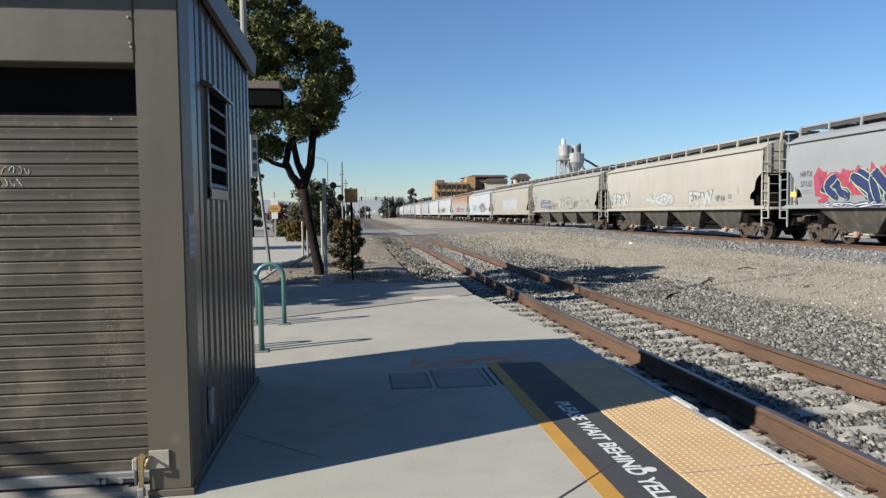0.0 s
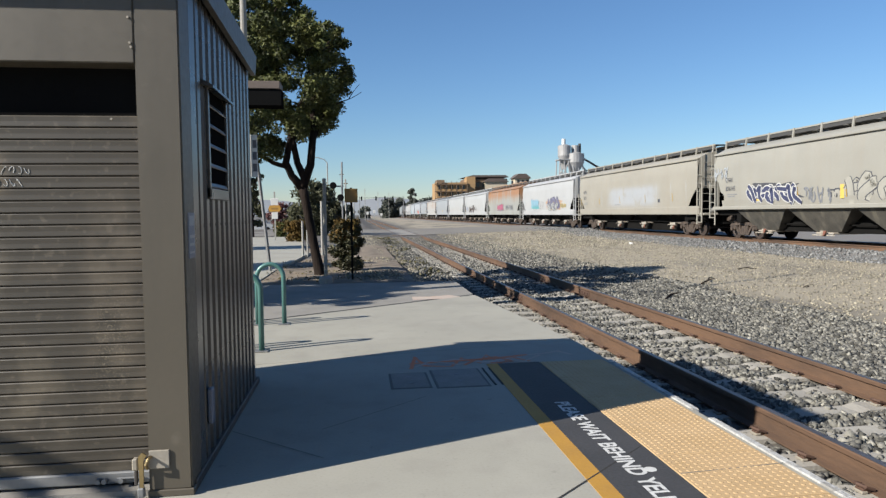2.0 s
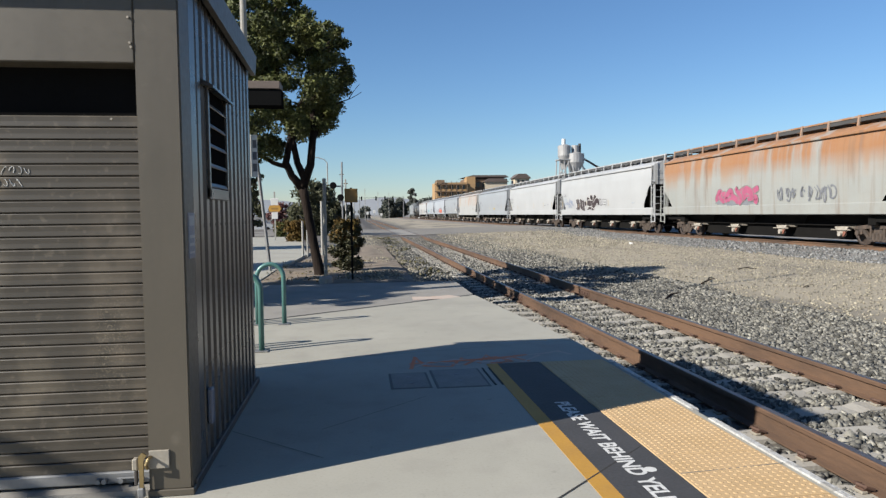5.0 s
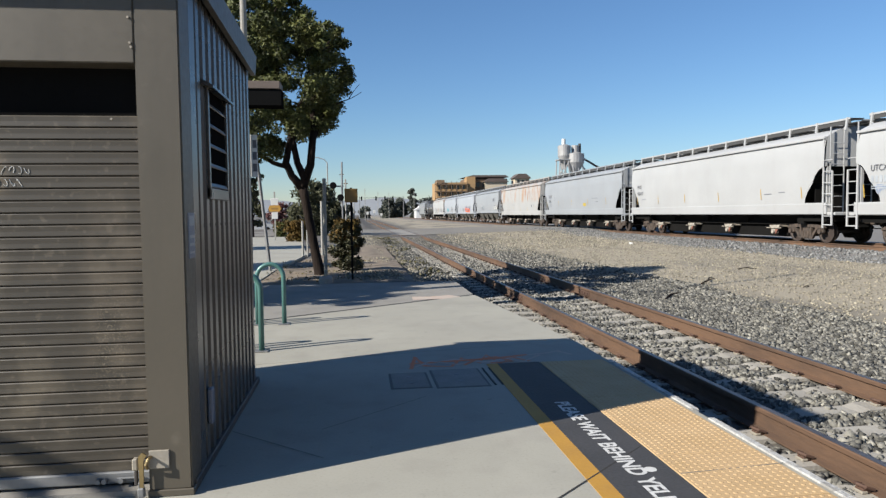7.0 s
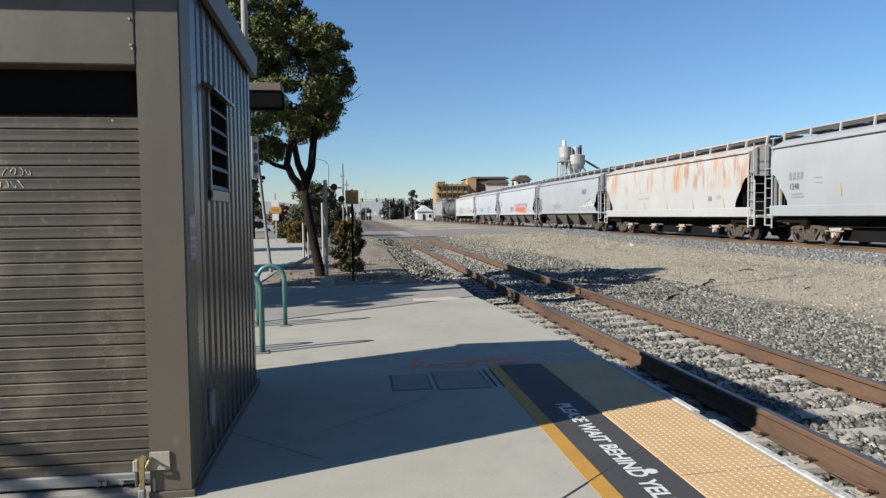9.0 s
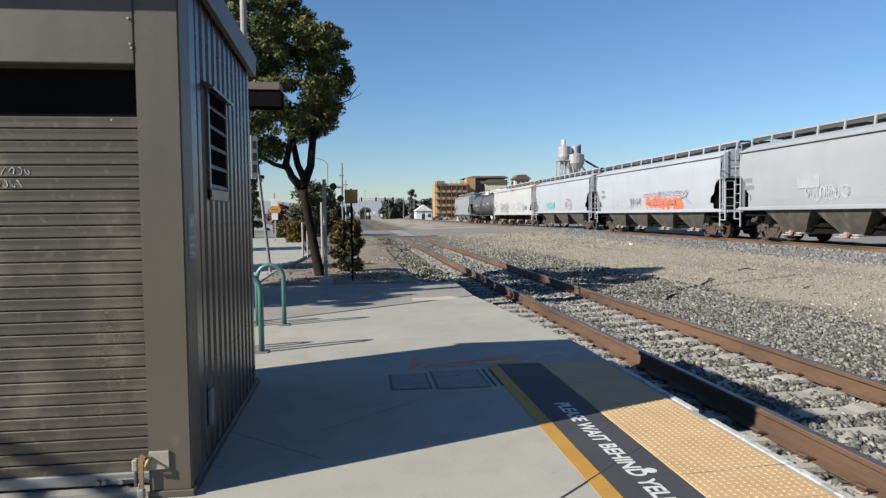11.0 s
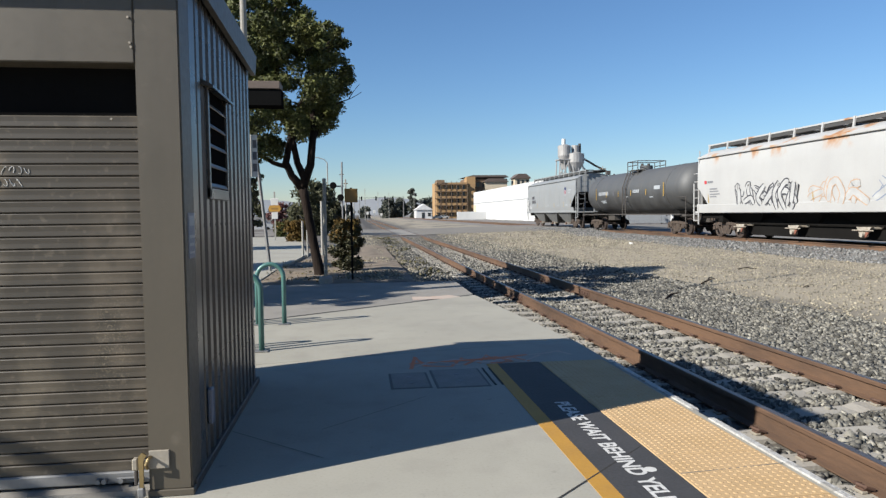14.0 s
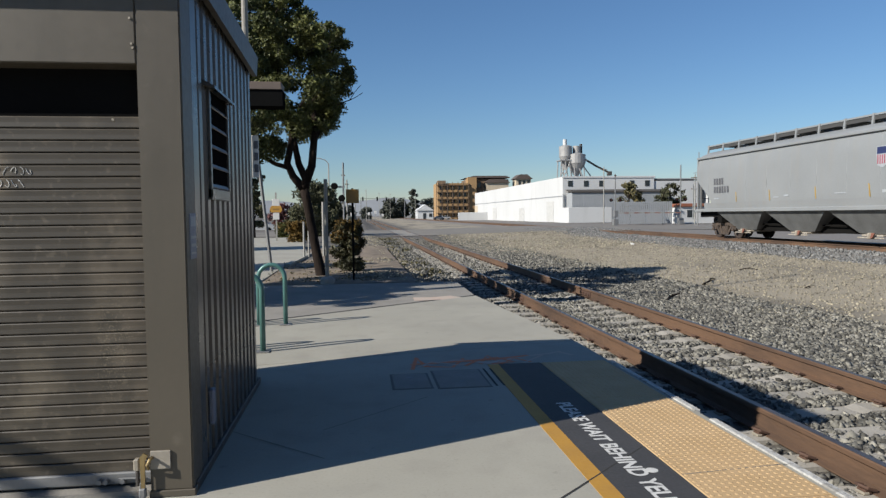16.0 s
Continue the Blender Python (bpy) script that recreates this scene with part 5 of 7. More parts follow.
def tank_car(mid, L):
    car = empty("tank_car", "dark grey tank car with a valve dome and railed top", "freight car", "freight train", pose(FAR_TRACK, mid, FAR_RAIL))
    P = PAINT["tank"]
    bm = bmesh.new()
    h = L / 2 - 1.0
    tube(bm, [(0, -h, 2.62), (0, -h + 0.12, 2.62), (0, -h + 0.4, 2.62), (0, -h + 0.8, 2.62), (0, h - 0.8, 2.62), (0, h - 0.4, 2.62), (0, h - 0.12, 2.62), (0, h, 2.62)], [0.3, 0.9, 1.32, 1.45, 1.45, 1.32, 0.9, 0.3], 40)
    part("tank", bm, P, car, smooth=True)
    for y in (-h + 2.2, 0, h - 2.2):
        b = bmesh.new()
        tube(b, [(0, y - 0.08, 2.62), (0, y + 0.08, 2.62)], 1.465, 40)
        part("band", b, P, car)
    d = bmesh.new()
    tube(d, [(0, 0, 3.95), (0, 0, 4.35)], 0.42, 18)
    part("dome", d, P, car)
    d = bmesh.new()
    for x in (-0.25, 0.2):
        tube(d, [(x, 0.1, 4.3), (x, 0.1, 4.5)], 0.1, 8)
    part("valve", d, M["dark"], car)
    for s in (-1, 1):
        part("top_platform", bx(s * 0.7 - 0.25, s * 0.7 + 0.25, -0.82, 0.82, 4.02, 4.06), M["dark"], car)
    rb = bmesh.new()
    for s in (-1, 1):
        for y in (-0.82, 0, 0.82):
            tube(rb, [(s * 0.95, y, 3.7), (s * 0.95, y, 4.62)], 0.028, 6)
        for z in (4.35, 4.62):
            tube(rb, [(s * 0.95, -0.82, z), (s * 0.95, 0.82, z)], 0.026, 6)
    for y in (-0.82, 0.82):
        tube(rb, [(-0.95, y, 4.62), (0.95, y, 4.62)], 0.026, 6)
    part("guard_rail", rb, M["dark"], car)
    for sx in (-1, 1):
        lb = bmesh.new()
        for y in (-0.25, 0.25):
            tube(lb, [(sx * 1.55, y, 1.0), (sx * 1.55, y, 2.9), (sx * 1.15, y, 4.05)], 0.03, 6)
        for i in range(6):
            tube(lb, [(sx * 1.55, -0.25, 1.1 + 0.35 * i), (sx * 1.55, 0.25, 1.1 + 0.35 * i)], 0.02, 5)
        part("side_ladder", lb, M["dark"], car)
        part("walkway", bx(sx * 1.45 - 0.15, sx * 1.45 + 0.15, -h, h, 1.12, 1.18), M["dark"], car)
    for s in (-1, 1):
        part("saddle", bx(-1.1, 1.1, s * (L / 2 - 2.5) - 0.35, s * (L / 2 - 2.5) + 0.35, 0.75, 1.35, 0.03), M["void"], car)
        eb = bmesh.new()
        box(eb, -1.5, 1.5, s * (h + 0.1) - 0.3, s * (h + 0.1) + 0.3, 1.02, 1.14, 0.02)
        box(eb, -0.25, 0.25, s * (h - 1.2) - 1.8, s * (h - 1.2) + 1.8, 0.7, 1.1, 0.02)
        for x in (-1.45, 1.45):
            tube(eb, [(x, s * (h + 0.3), 0.6), (x, s * (h + 0.3), 2.1), (x, s * (h - 0.6), 2.1)], 0.025, 6)
        part("end_platform", eb, M["dark"], car)
        cb = bx(-0.14, 0.14, s * (L / 2 - 0.35) - 0.45, s * (L / 2 - 0.35) + 0.33, 0.76, 1.02, 0.04)
        part("coupler", cb, M["truck"], car, "rusty knuckle coupler")
        add_truck(car, s * (L / 2 - 2.5))
    for y in (-5.6, -3.2, -0.9, 1.2, 3.4, 5.4):
        yb = bx(-1.474, -1.466, y - 0.035, y + 0.035, 2.35 if abs(y) < 5 else 2.2, 2.72 if abs(y) < 5 else 3.0)
        part("reflector", yb, M["reflector"], car)
    for y, z, w, h in [(4.9 - 0.19 * i, 2.62, 0.13, 0.24) for i in range(10)] + [(-1.2 - 0.17 * i, 2.62, 0.12, 0.2) for i in range(6)] + [(4.6, 2.1, 0.9, 0.05), (4.5, 1.98, 0.8, 0.05), (2.2, 2.62, 0.3, 0.34), (0.1, 2.3, 0.5, 0.05), (-4.3, 2.75, 0.8, 0.22), (-3.6, 2.2, 0.5, 0.05)]:
        x = -math.sqrt(1.452 ** 2 - (z - 2.62) ** 2) - 0.012
        part("lettering_bar", bx(x, x + 0.006, y - w, y, z - h / 2, z + h / 2), M["haze"] if h < 0.3 else M["letter"], car)
    TRAIN.append((car, mid))
    return car


M["notice"] = shade("notice", (0.128, 0.144, 0.184), 0.5)


# ---- the metal shed beside the platform ----
SX, SY0, SY1, SYB = -0.85, 3.41, 5.64, 5.40


# paler patches on the shutter: dappled light painted in, beside worn speckles
cloud(M["shutter"], (0.21, 0.165, 0.11), -1.95, -1.70, 1.50, 1.70, 0.06, 0.05, 0.6, 0, True, 3, 0.1, 0.4)
cloud(M["shutter"], (0.17, 0.135, 0.095), -1.60, -1.38, 1.08, 1.15, 0.08, 0.05, 0.5, 0, True, 5, 0.3, 0.6)
cloud(M["shutter"], (0.26, 0.215, 0.145), -1.30, -1.14, 0.55, 1.0, 0.05, 0.2, 0.5, 0, True, 130, 0.54, 0.68)
cloud(M["shutter"], (0.15, 0.12, 0.085), -1.34, -1.10, 0.45, 1.45, 0.08, 0.25, 0.35, 0, True, 9, 0.35, 0.6)
cloud(M["shutter"], (0.14, 0.115, 0.08), -1.75, -1.45, 0.20, 0.75, 0.1, 0.2, 0.4, 0, True, 6, 0.45, 0.65)
M["plate"] = surf("stained_plate", (0.288, 0.256, 0.208), (0.216, 0.192, 0.152), 0.6, s1=14, s2=60, bump=0.1)


def shed():
    sh = empty("shed", "taupe metal shed with roller shutter and ribbed side wall", "shed", m=pose(0, 0, 0))
    W0 = -2.9
    # front: posts, header, shutter
    fb = bmesh.new()
    box(fb, -1.036, SX + 0.02, SY0, SY0 + 0.2, 0.03, 2.62, 0.008, 2)
    part("corner_post", fb, M["shed_panel"], sh)
    part("header", bx(W0, -1.038, SY0 + 0.004, SY0 + 0.2, 2.115, 2.62, 0.006), M["shed_panel"], sh)
    # black slab gives the recess its shade by colour
    part("shutter_box", bx(W0, -1.04, SY0 + 0.14, SY0 + 0.3, 1.86, 2.3), M["black"], sh, "recess above the shutter, its shade painted black")
    n = 0
    first = None
    z = 0.10
    while z < 1.86:
        if first is None:
            prof = [(0.004, 0), (-0.005, 0.0015), (-0.008, 0.006), (-0.007, 0.028), (-0.009, 0.051), (-0.006, 0.0555), (0.004, 0.0565), (0.012, 0.0594), (0.012, 0.0)]
            sb = prism(bmesh.new(), [(SY0 + 0.11 + a, b) for a, b in prof], 0, W0, -1.04)
            first = part("shutter_slat", sb, M["shutter"], sh)
            first.matrix_basis = pose(0, 0, z)
        else:
            same("shutter_slat", first, pose(0, 0, z), sh)
        z += 0.0594
    bb = bx(W0, -1.045, SY0 + 0.085, SY0 + 0.13, 0.044, 0.103, 0.006)
    part("shutter_rail", bb, M["galv"], sh, "galvanised bottom rail")
    # side wall: flat sheet with standing ribs
    part("side_wall", bx(SX - 0.04, SX - 0.02, SY0 + 0.2, SY1, 0.03, 2.62), M["shed_wall"], sh, "ribbed metal side wall")
    rib = None
    y = SY0 + 0.205
    part("corner_trim", bx(SX - 0.02, SX + 0.018, SY0 + 0.2, SY0 + 0.33, 0.03, 2.6, 0.006), M["shed_wall"], sh)
    y = SY0 + 0.42
    while y < SY1 - 0.03:
        if rib is None:
            rb = prism(bmesh.new(), [(-0.022, -0.052), (0.012, -0.03), (0.014, 0.03), (-0.022, 0.052)], 2, 0.04, 2.6)
            rib = part("wall_rib", rb, M["shed_wall"], sh)
            rib.matrix_basis = pose(SX, y, 0)
        else:
            same("wall_rib", rib, pose(SX, y, 0), sh)
        y += 0.155
    part("back_wall", bx(W0, SX - 0.042, SYB - 0.05, SYB, 0.03, 2.6), M["shed_wall"], sh)
    part("left_wall", bx(W0 - 0.05, W0, SY0, SYB, 0.03, 2.6), M["shed_wall"], sh)
    part("base_channel", bx(SX - 0.03, SX + 0.03, SY0 + 0.05, SY1 + 0.03, 0.0, 0.05, 0.005), M["shed_dark"], sh)
    part("shed_floor", bx(W0, SX - 0.045, SY0 + 0.02, SYB, 0.0, 0.03), M["concrete_dark"], sh)
    # roof with fascia
    part("roof", prism(bmesh.new(), [(SY0 - 0.14, 2.74), (SYB + 0.06, 2.682), (SYB + 0.06, 2.647), (SY0 - 0.14, 2.70)], 0, W0 - 0.1, SX + 0.03), M["shed_dark"], sh)
    part("side_fascia", prism(bmesh.new(), [(SY0 - 0.14, 2.745), (SY1 + 0.08, 2.676), (SY1 - 0.02, 2.505), (SY0 - 0.14, 2.585)], 0, SX + 0.03, SX + 0.065), M["shed_panel"], sh)
    part("front_fascia", bx(W0 - 0.1, SX + 0.03, SY0 - 0.15, SY0 - 0.12, 2.61, 2.745, 0.004), M["shed_dark"], sh)
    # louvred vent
    # flat black slab painted as the shade between the louvre blades
    part("vent_recess", bx(SX - 0.018, SX + 0.0165, 4.01, 4.53, 1.54, 2.11), M["black"], sh, "vent opening, its shade painted black")
    lv = part("louvre", louvre_frame(), M["shed_wall"], sh, "louvred wall vent with hood")
    for i in range(5):
        z = 1.56 + 0.115 * i
        b = bmesh.new()
        prism(b, [(SX + 0.026, z - 0.012), (SX + 0.029, z - 0.006), (SX + 0.017, z + 0.014), (SX + 0.014, z + 0.012)], 1, 4.015, 4.52)
        part("louvre_blade", b, M["shed_wall"], lv)


    lk = part("lock_plate", bx(-1.03, -0.935, SY0 - 0.012, SY0 + 0.002, 0.145, 0.235, 0.002), M["plate"], sh, "pale steel lock plate")
    st = bmesh.new()
    prism(st, [(-1.035, 0.222), (-1.056, 0.235), (-1.074, 0.215), (-1.070, 0.06), (-1.052, 0.06), (-1.050, 0.195)], 1, SY0 - 0.034, SY0 - 0.024)
    part("hasp", st, M["brass"], lk, "worn brass hasp strap")
    part("staple", tube(bmesh.new(), [(-1.02, SY0 - 0.012, 0.205), (-1.022, SY0 - 0.045, 0.205), (-1.034, SY0 - 0.05, 0.18), (-1.034, SY0 - 0.03, 0.155)], 0.008, 8), M["brass"], lk)
    part("clasp", bx(-1.106, -1.078, SY0 - 0.03, SY0 + 0.005, 0.145, 0.205, 0.006), M["plate"], lk, "pale worn clasp")
    part("keeper", bx(-1.098, -1.082, SY0 - 0.026, SY0 - 0.005, 0.07, 0.145, 0.004), M["dark"], lk)
    lo = part("padlock", bx(-1.080, -1.048, SY0 - 0.045, SY0 - 0.015, 0.012, 0.062, 0.006), M["galv"], lk, "small steel padlock")
    part("shackle", tube(bmesh.new(), [(-1.074, SY0 - 0.03, 0.06), (-1.074, SY0 - 0.03, 0.085), (-1.064, SY0 - 0.03, 0.098), (-1.054, SY0 - 0.03, 0.085), (-1.054, SY0 - 0.03, 0.06)], 0.004, 8), M["galv"], lo)
    part("bolt_rod", tube(bmesh.new(), [(-1.21, SY0 + 0.075, 0.075), (-1.09, SY0 + 0.075, 0.075)], 0.006, 8), M["galv"], sh)
    for x in (-1.30, -1.27, -1.19):
        part("rail_bolt", tube(bmesh.new(), [(x, SY0 + 0.06, 0.065), (x, SY0 + 0.09, 0.065)], 0.013, 8), M["galv"], sh)
    fo = bmesh.new()
    box(fo, -1.04, SX + 0.03, SY0 - 0.01, SY0 + 0.05, 0.0, 0.035, 0.004)
    part("base_angle", fo, M["shed_panel"], sh)
    nb = part("notice_plate", bx(SX + 0.018, SX + 0.024, SY0 + 0.06, SY0 + 0.19, 1.17, 1.40, 0.002), M["notice"], sh, "weathered blue-grey notice plate")
    for i, (z, h) in enumerate(((1.36, 0.05), (1.28, 0.015), (1.24, 0.015), (1.20, 0.01))):
        part("print_bar", bx(SX + 0.024, SX + 0.0255, SY0 + 0.075, SY0 + 0.175, z - h / 2, z + h / 2), M["haze"], nb)
    ob = bx(SX + 0.014, SX + 0.045, 3.80, 3.86, 0.23, 0.43, 0.008)
    part("outlet_box", ob, M["notice"], sh, "grey electrical outlet box")
    tg = bmesh.new()
    for k, (z, n) in enumerate(((1.615, 7), (1.555, 6))):
        for i in range(n):
            x = -1.80 + 0.034 * i
            k2 = 0.9 * i + 2.1 * k
            tube(tg, [(x + 0.012 + 0.013 * math.cos(k2 + a * 0.7), SY0 + 0.1015, z + 0.019 * math.sin(k2 * 1.7 + a * 0.8)) for a in range(6)], 0.0022, 4)
    part("scrawl", tg, M["chalk"], sh, "faint white scrawl")
    for x, z in ((-1.06, 2.33), (-1.055, 2.21), (-1.05, 2.19), (-1.15, 1.85)):
        part("rivet", tube(bmesh.new(), [(x, SY0 - 0.004, z), (x, SY0 + 0.006, z)], 0.006, 8), M["plate"], sh)


def louvre_frame():
    b = bmesh.new()
    for y in (3.98, 4.52):
        box(b, SX + 0.0, SX + 0.03, y, y + 0.035, 1.49, 2.12, 0.004)
    box(b, SX, SX + 0.03, 3.98, 4.555, 1.48, 1.545, 0.004)
    prism(b, [(SX, 2.15), (SX + 0.07, 2.115), (SX + 0.07, 2.10), (SX, 2.12)], 1, 3.93, 4.58)
    return b


# ---- trees ----
def limb(bm, rng, p, d, length, r, depth, tips, bend=0.25):
    pts, rad = [p.copy()], [r]
    for i in range(4):
        d = (d + Vector((rng.uniform(-1, 1), rng.uniform(-1, 1), rng.uniform(-0.3, 0.8))) * bend).normalized()
        p = p + d * (length / 4)
        pts.append(p.copy())
        rad.append(r * (1 - 0.45 * (i + 1) / 4))
    tube(bm, pts, rad, 7)
    if depth == 0:
        tips.append(p)
        return
    for _ in range(3 if depth > 1 else 2):
        nd = (d + Vector((rng.uniform(-1, 1), rng.uniform(-1, 1), rng.uniform(-0.2, 0.7))) * 0.75).normalized()
        limb(bm, rng, p, nd, length * 0.68, rad[-1] * 0.8, depth - 1, tips, bend)
    tips.append(p)


def make_tree(name, label, m, seed, leaves=88000):
    """A multi-stemmed street tree; its crown is wider on the side to which the trunk leans."""
    rng = random.Random(seed)
    nr = np.random.default_rng(seed)
    tr = empty(name, label, "tree", "street trees", m)
    bm = bmesh.new()
    tube(bm, [(0.05, 0, -0.1), (0, 0, 0.05), (-0.1, 0, 0.6), (-0.2, 0, 1.2), (-0.3, 0.02, 1.8), (-0.36, 0.02, 2.1)], [0.17, 0.125, 0.105, 0.098, 0.10, 0.108], 10)
    tips = []
    tube(bm, [(-0.34, 0.02, 2.02), (-0.58, -0.02, 2.3), (-0.7, -0.1, 2.6), (-0.62, -0.1, 2.95), (-0.55, -0.2, 3.4)], [0.11, 0.085, 0.08, 0.07, 0.05], 8)
    tube(bm, [(-0.34, 0.02, 2.05), (-0.30, 0.0, 2.25), (-0.46, 0.1, 2.6), (-0.55, 0.1, 3.1), (-0.65, 0.15, 3.6)], [0.12, 0.09, 0.075, 0.065, 0.05], 8)
    tube(bm, [(-0.30, 0.02, 2.2), (-0.16, 0.05, 2.55), (-0.12, 0.05, 2.95), (-0.06, 0.0, 3.4), (-0.1, 0.0, 3.9)], [0.11, 0.09, 0.085, 0.07, 0.05], 8)
    tube(bm, [(-0.66, -0.08, 2.5), (-0.95, -0.15, 2.58), (-1.2, -0.2, 2.72), (-1.6, -0.2, 2.8)], [0.06, 0.05, 0.04, 0.02], 7)
    for p, d in (((-0.55, -0.2, 3.3), (-0.6, -0.3, 0.8)), ((-0.65, 0.15, 3.5), (-0.3, 0.5, 0.9)), ((-0.1, 0.0, 3.8), (0.15, 0.1, 0.9)), ((-0.12, 0.05, 2.95), (0.2, 0.2, 0.95)), ((-1.2, -0.2, 2.75), (-0.7, 0, 0.7))):
        limb(bm, rng, Vector(p), Vector(d).normalized(), 1.0, 0.05, 2, tips, 0.2)
    part("trunk", bm, M["bark"], tr, smooth=True)
    right = ((2.9, -0.4), (3.3, 0.1), (3.7, 0.4), (4.2, 0.6), (4.6, 0.8), (5.0, 0.8), (5.25, 0.45), (5.6, -0.05), (5.95, -0.4), (6.4, -0.6), (7.2, -1.1))
    left = ((2.5, -1.6), (3.2, -1.9), (4.5, -2.2), (6.0, -2.1), (7.2, -1.4))
    cen, rad = [], []
    for p in tips:
        if lerp(p.z, left) < p.x < lerp(p.z, right):
            cen.append(tuple(p))
            rad.append(rng.uniform(0.25, 0.4))
    for _ in range(230):
        h = rng.uniform(2.75, 7.2)
        a, b = lerp(h, left), lerp(h, right)
        c, w = (a + b) / 2, (b - a) / 2
        t, k = rng.uniform(0, 2 * math.pi), rng.uniform(0.2, 1.0) ** 0.6
        if h < 3.3 and c + w * k * math.cos(t) > -0.75:
            continue
        cen.append((c + w * k * math.cos(t), (1.9 * w * k * math.sin(t) + 0.2 if h < 6 else 1.5 * w * k * math.sin(t)), h))
        rad.append(rng.uniform(0.16, 0.34) if h < 5.4 else rng.uniform(0.12, 0.26))
    # shoots that stick out of the crown, each a twig with a few leaves along it
    for _ in range(60):
        z = rng.uniform(3.7, 6.2)
        a, b = lerp(z, left), lerp(z, right)
        t = rng.uniform(-1.2, 1.2)
        base = Vector(((a + b) / 2 + (b - a) / 2 * 0.85 * math.cos(t), (b - a) * 0.8 * math.sin(t), z))
        d = Vector((math.cos(t), math.sin(t), rng.uniform(-0.1, 0.8))).normalized() * rng.uniform(0.2, 0.4)
        part("twig", tube(bmesh.new(), [base - d * 0.6, base + d * 0.4, base + d + Vector((0, 0, 0.06))], [0.014, 0.01, 0.004], 4), M["bark"], tr)
        for k in (0.35, 0.65, 0.95):
            cen.append(tuple(base + d * k))
            rad.append(rng.uniform(0.07, 0.15))
    v, f = clumps(nr, cen, rad, leaves, 0.043)
    mesh_np("crown", v, f, M["leaf"], tr)["label"] = "dark green small leaves"
    return tr


def bush(name, label, m, w, h, n, size, mat, mat2=None, seed=1, cat="bush"):
    rng, nr = random.Random(seed), np.random.default_rng(seed)
    b = empty(name, label, cat, m=m)
    st = bmesh.new()
    for i in range(7):
        a = rng.uniform(0, 6.28)
        tube(st, [(0.1 * math.cos(a) * w, 0.1 * math.sin(a) * w, -0.05), (0.3 * w * math.cos(a), 0.3 * w * math.sin(a), h * 0.45), (0.5 * w * math.cos(a), 0.5 * w * math.sin(a), h * 0.8)], [0.025, 0.02, 0.01], 5)
    part("stem", st, M["bark"], b)
    cen, rad = [], []
    for _ in range(80):
        a, k, z = rng.uniform(0, 6.28), rng.random() ** 0.5, rng.uniform(0.06, 0.92)
        ww = w * (1 - 0.4 * abs(z - 0.5) ** 1.2)
        cen.append((ww * k * math.cos(a) * 0.95, ww * k * math.sin(a) * 0.95, z * h))
        rad.append(rng.uniform(0.2, 0.4) * min(w, h))
    v, f = clumps(nr, cen, rad, n, size)
    mesh_np("foliage", v, f, mat, b)
    if mat2:
        cen2 = [c for c in cen if c[2] > 0.55 * h or (c[2] > 0.35 * h and c[0] > 0.2 * w)]
        v, f = clumps(nr, [(x, y, z + 0.05) for x, y, z in cen2], [0.3 * min(w, h)] * len(cen2), n // 2, size)
        mesh_np("dry_foliage", v, f, mat2, b)
    return b


def far_tree(name, label, m, w, h, n, size, mat, trunk=0.35, seed=1, lift=0.0, fat=1.0):
    rng, nr = random.Random(seed), np.random.default_rng(seed)
    b = empty(name, label, "tree", m=m)
    t = bmesh.new()
    tube(t, [(0, 0, -0.2), (0.02 * w, 0, h * trunk), (-0.05 * w, 0.03 * w, h * 0.7), (0, 0, h * 0.9)], [0.05 * h ** 0.7, 0.04 * h ** 0.7, 0.025 * h ** 0.7, 0.01], 7)
    for i in range(6):
        a = i * 1.05 + rng.uniform(0, 0.5)
        tube(t, [(0, 0, h * (trunk + 0.07 * i)), (0.3 * w * math.cos(a), 0.3 * w * math.sin(a), h * (trunk + 0.16 + 0.07 * i)), (0.6 * w * math.cos(a), 0.6 * w * math.sin(a), h * (trunk + 0.24 + 0.06 * i))], [0.02 * h ** 0.7, 0.013 * h ** 0.7, 0.005], 5)
    part("trunk", t, M["bark"], b)
    cen, rad = [], []
    for _ in range(44):
        a, k, z = rng.uniform(0, 6.28), rng.random() ** 0.5, rng.uniform(trunk * 0.8 - lift, 0.95)
        u = (z - trunk * 0.8 + lift) / (0.95 - trunk * 0.8 + lift)
        ww = w * math.sin(math.pi * (0.15 + 0.75 * u)) ** 0.7
        cen.append((ww * k * math.cos(a) * 0.85, ww * k * math.sin(a) * 0.85, z * h))
        rad.append(rng.uniform(0.16, 0.28) * min(w, h) * fat)
    v, f = clumps(nr, cen, rad, n, size)
    mesh_np("crown", v, f, mat, b)
    return b


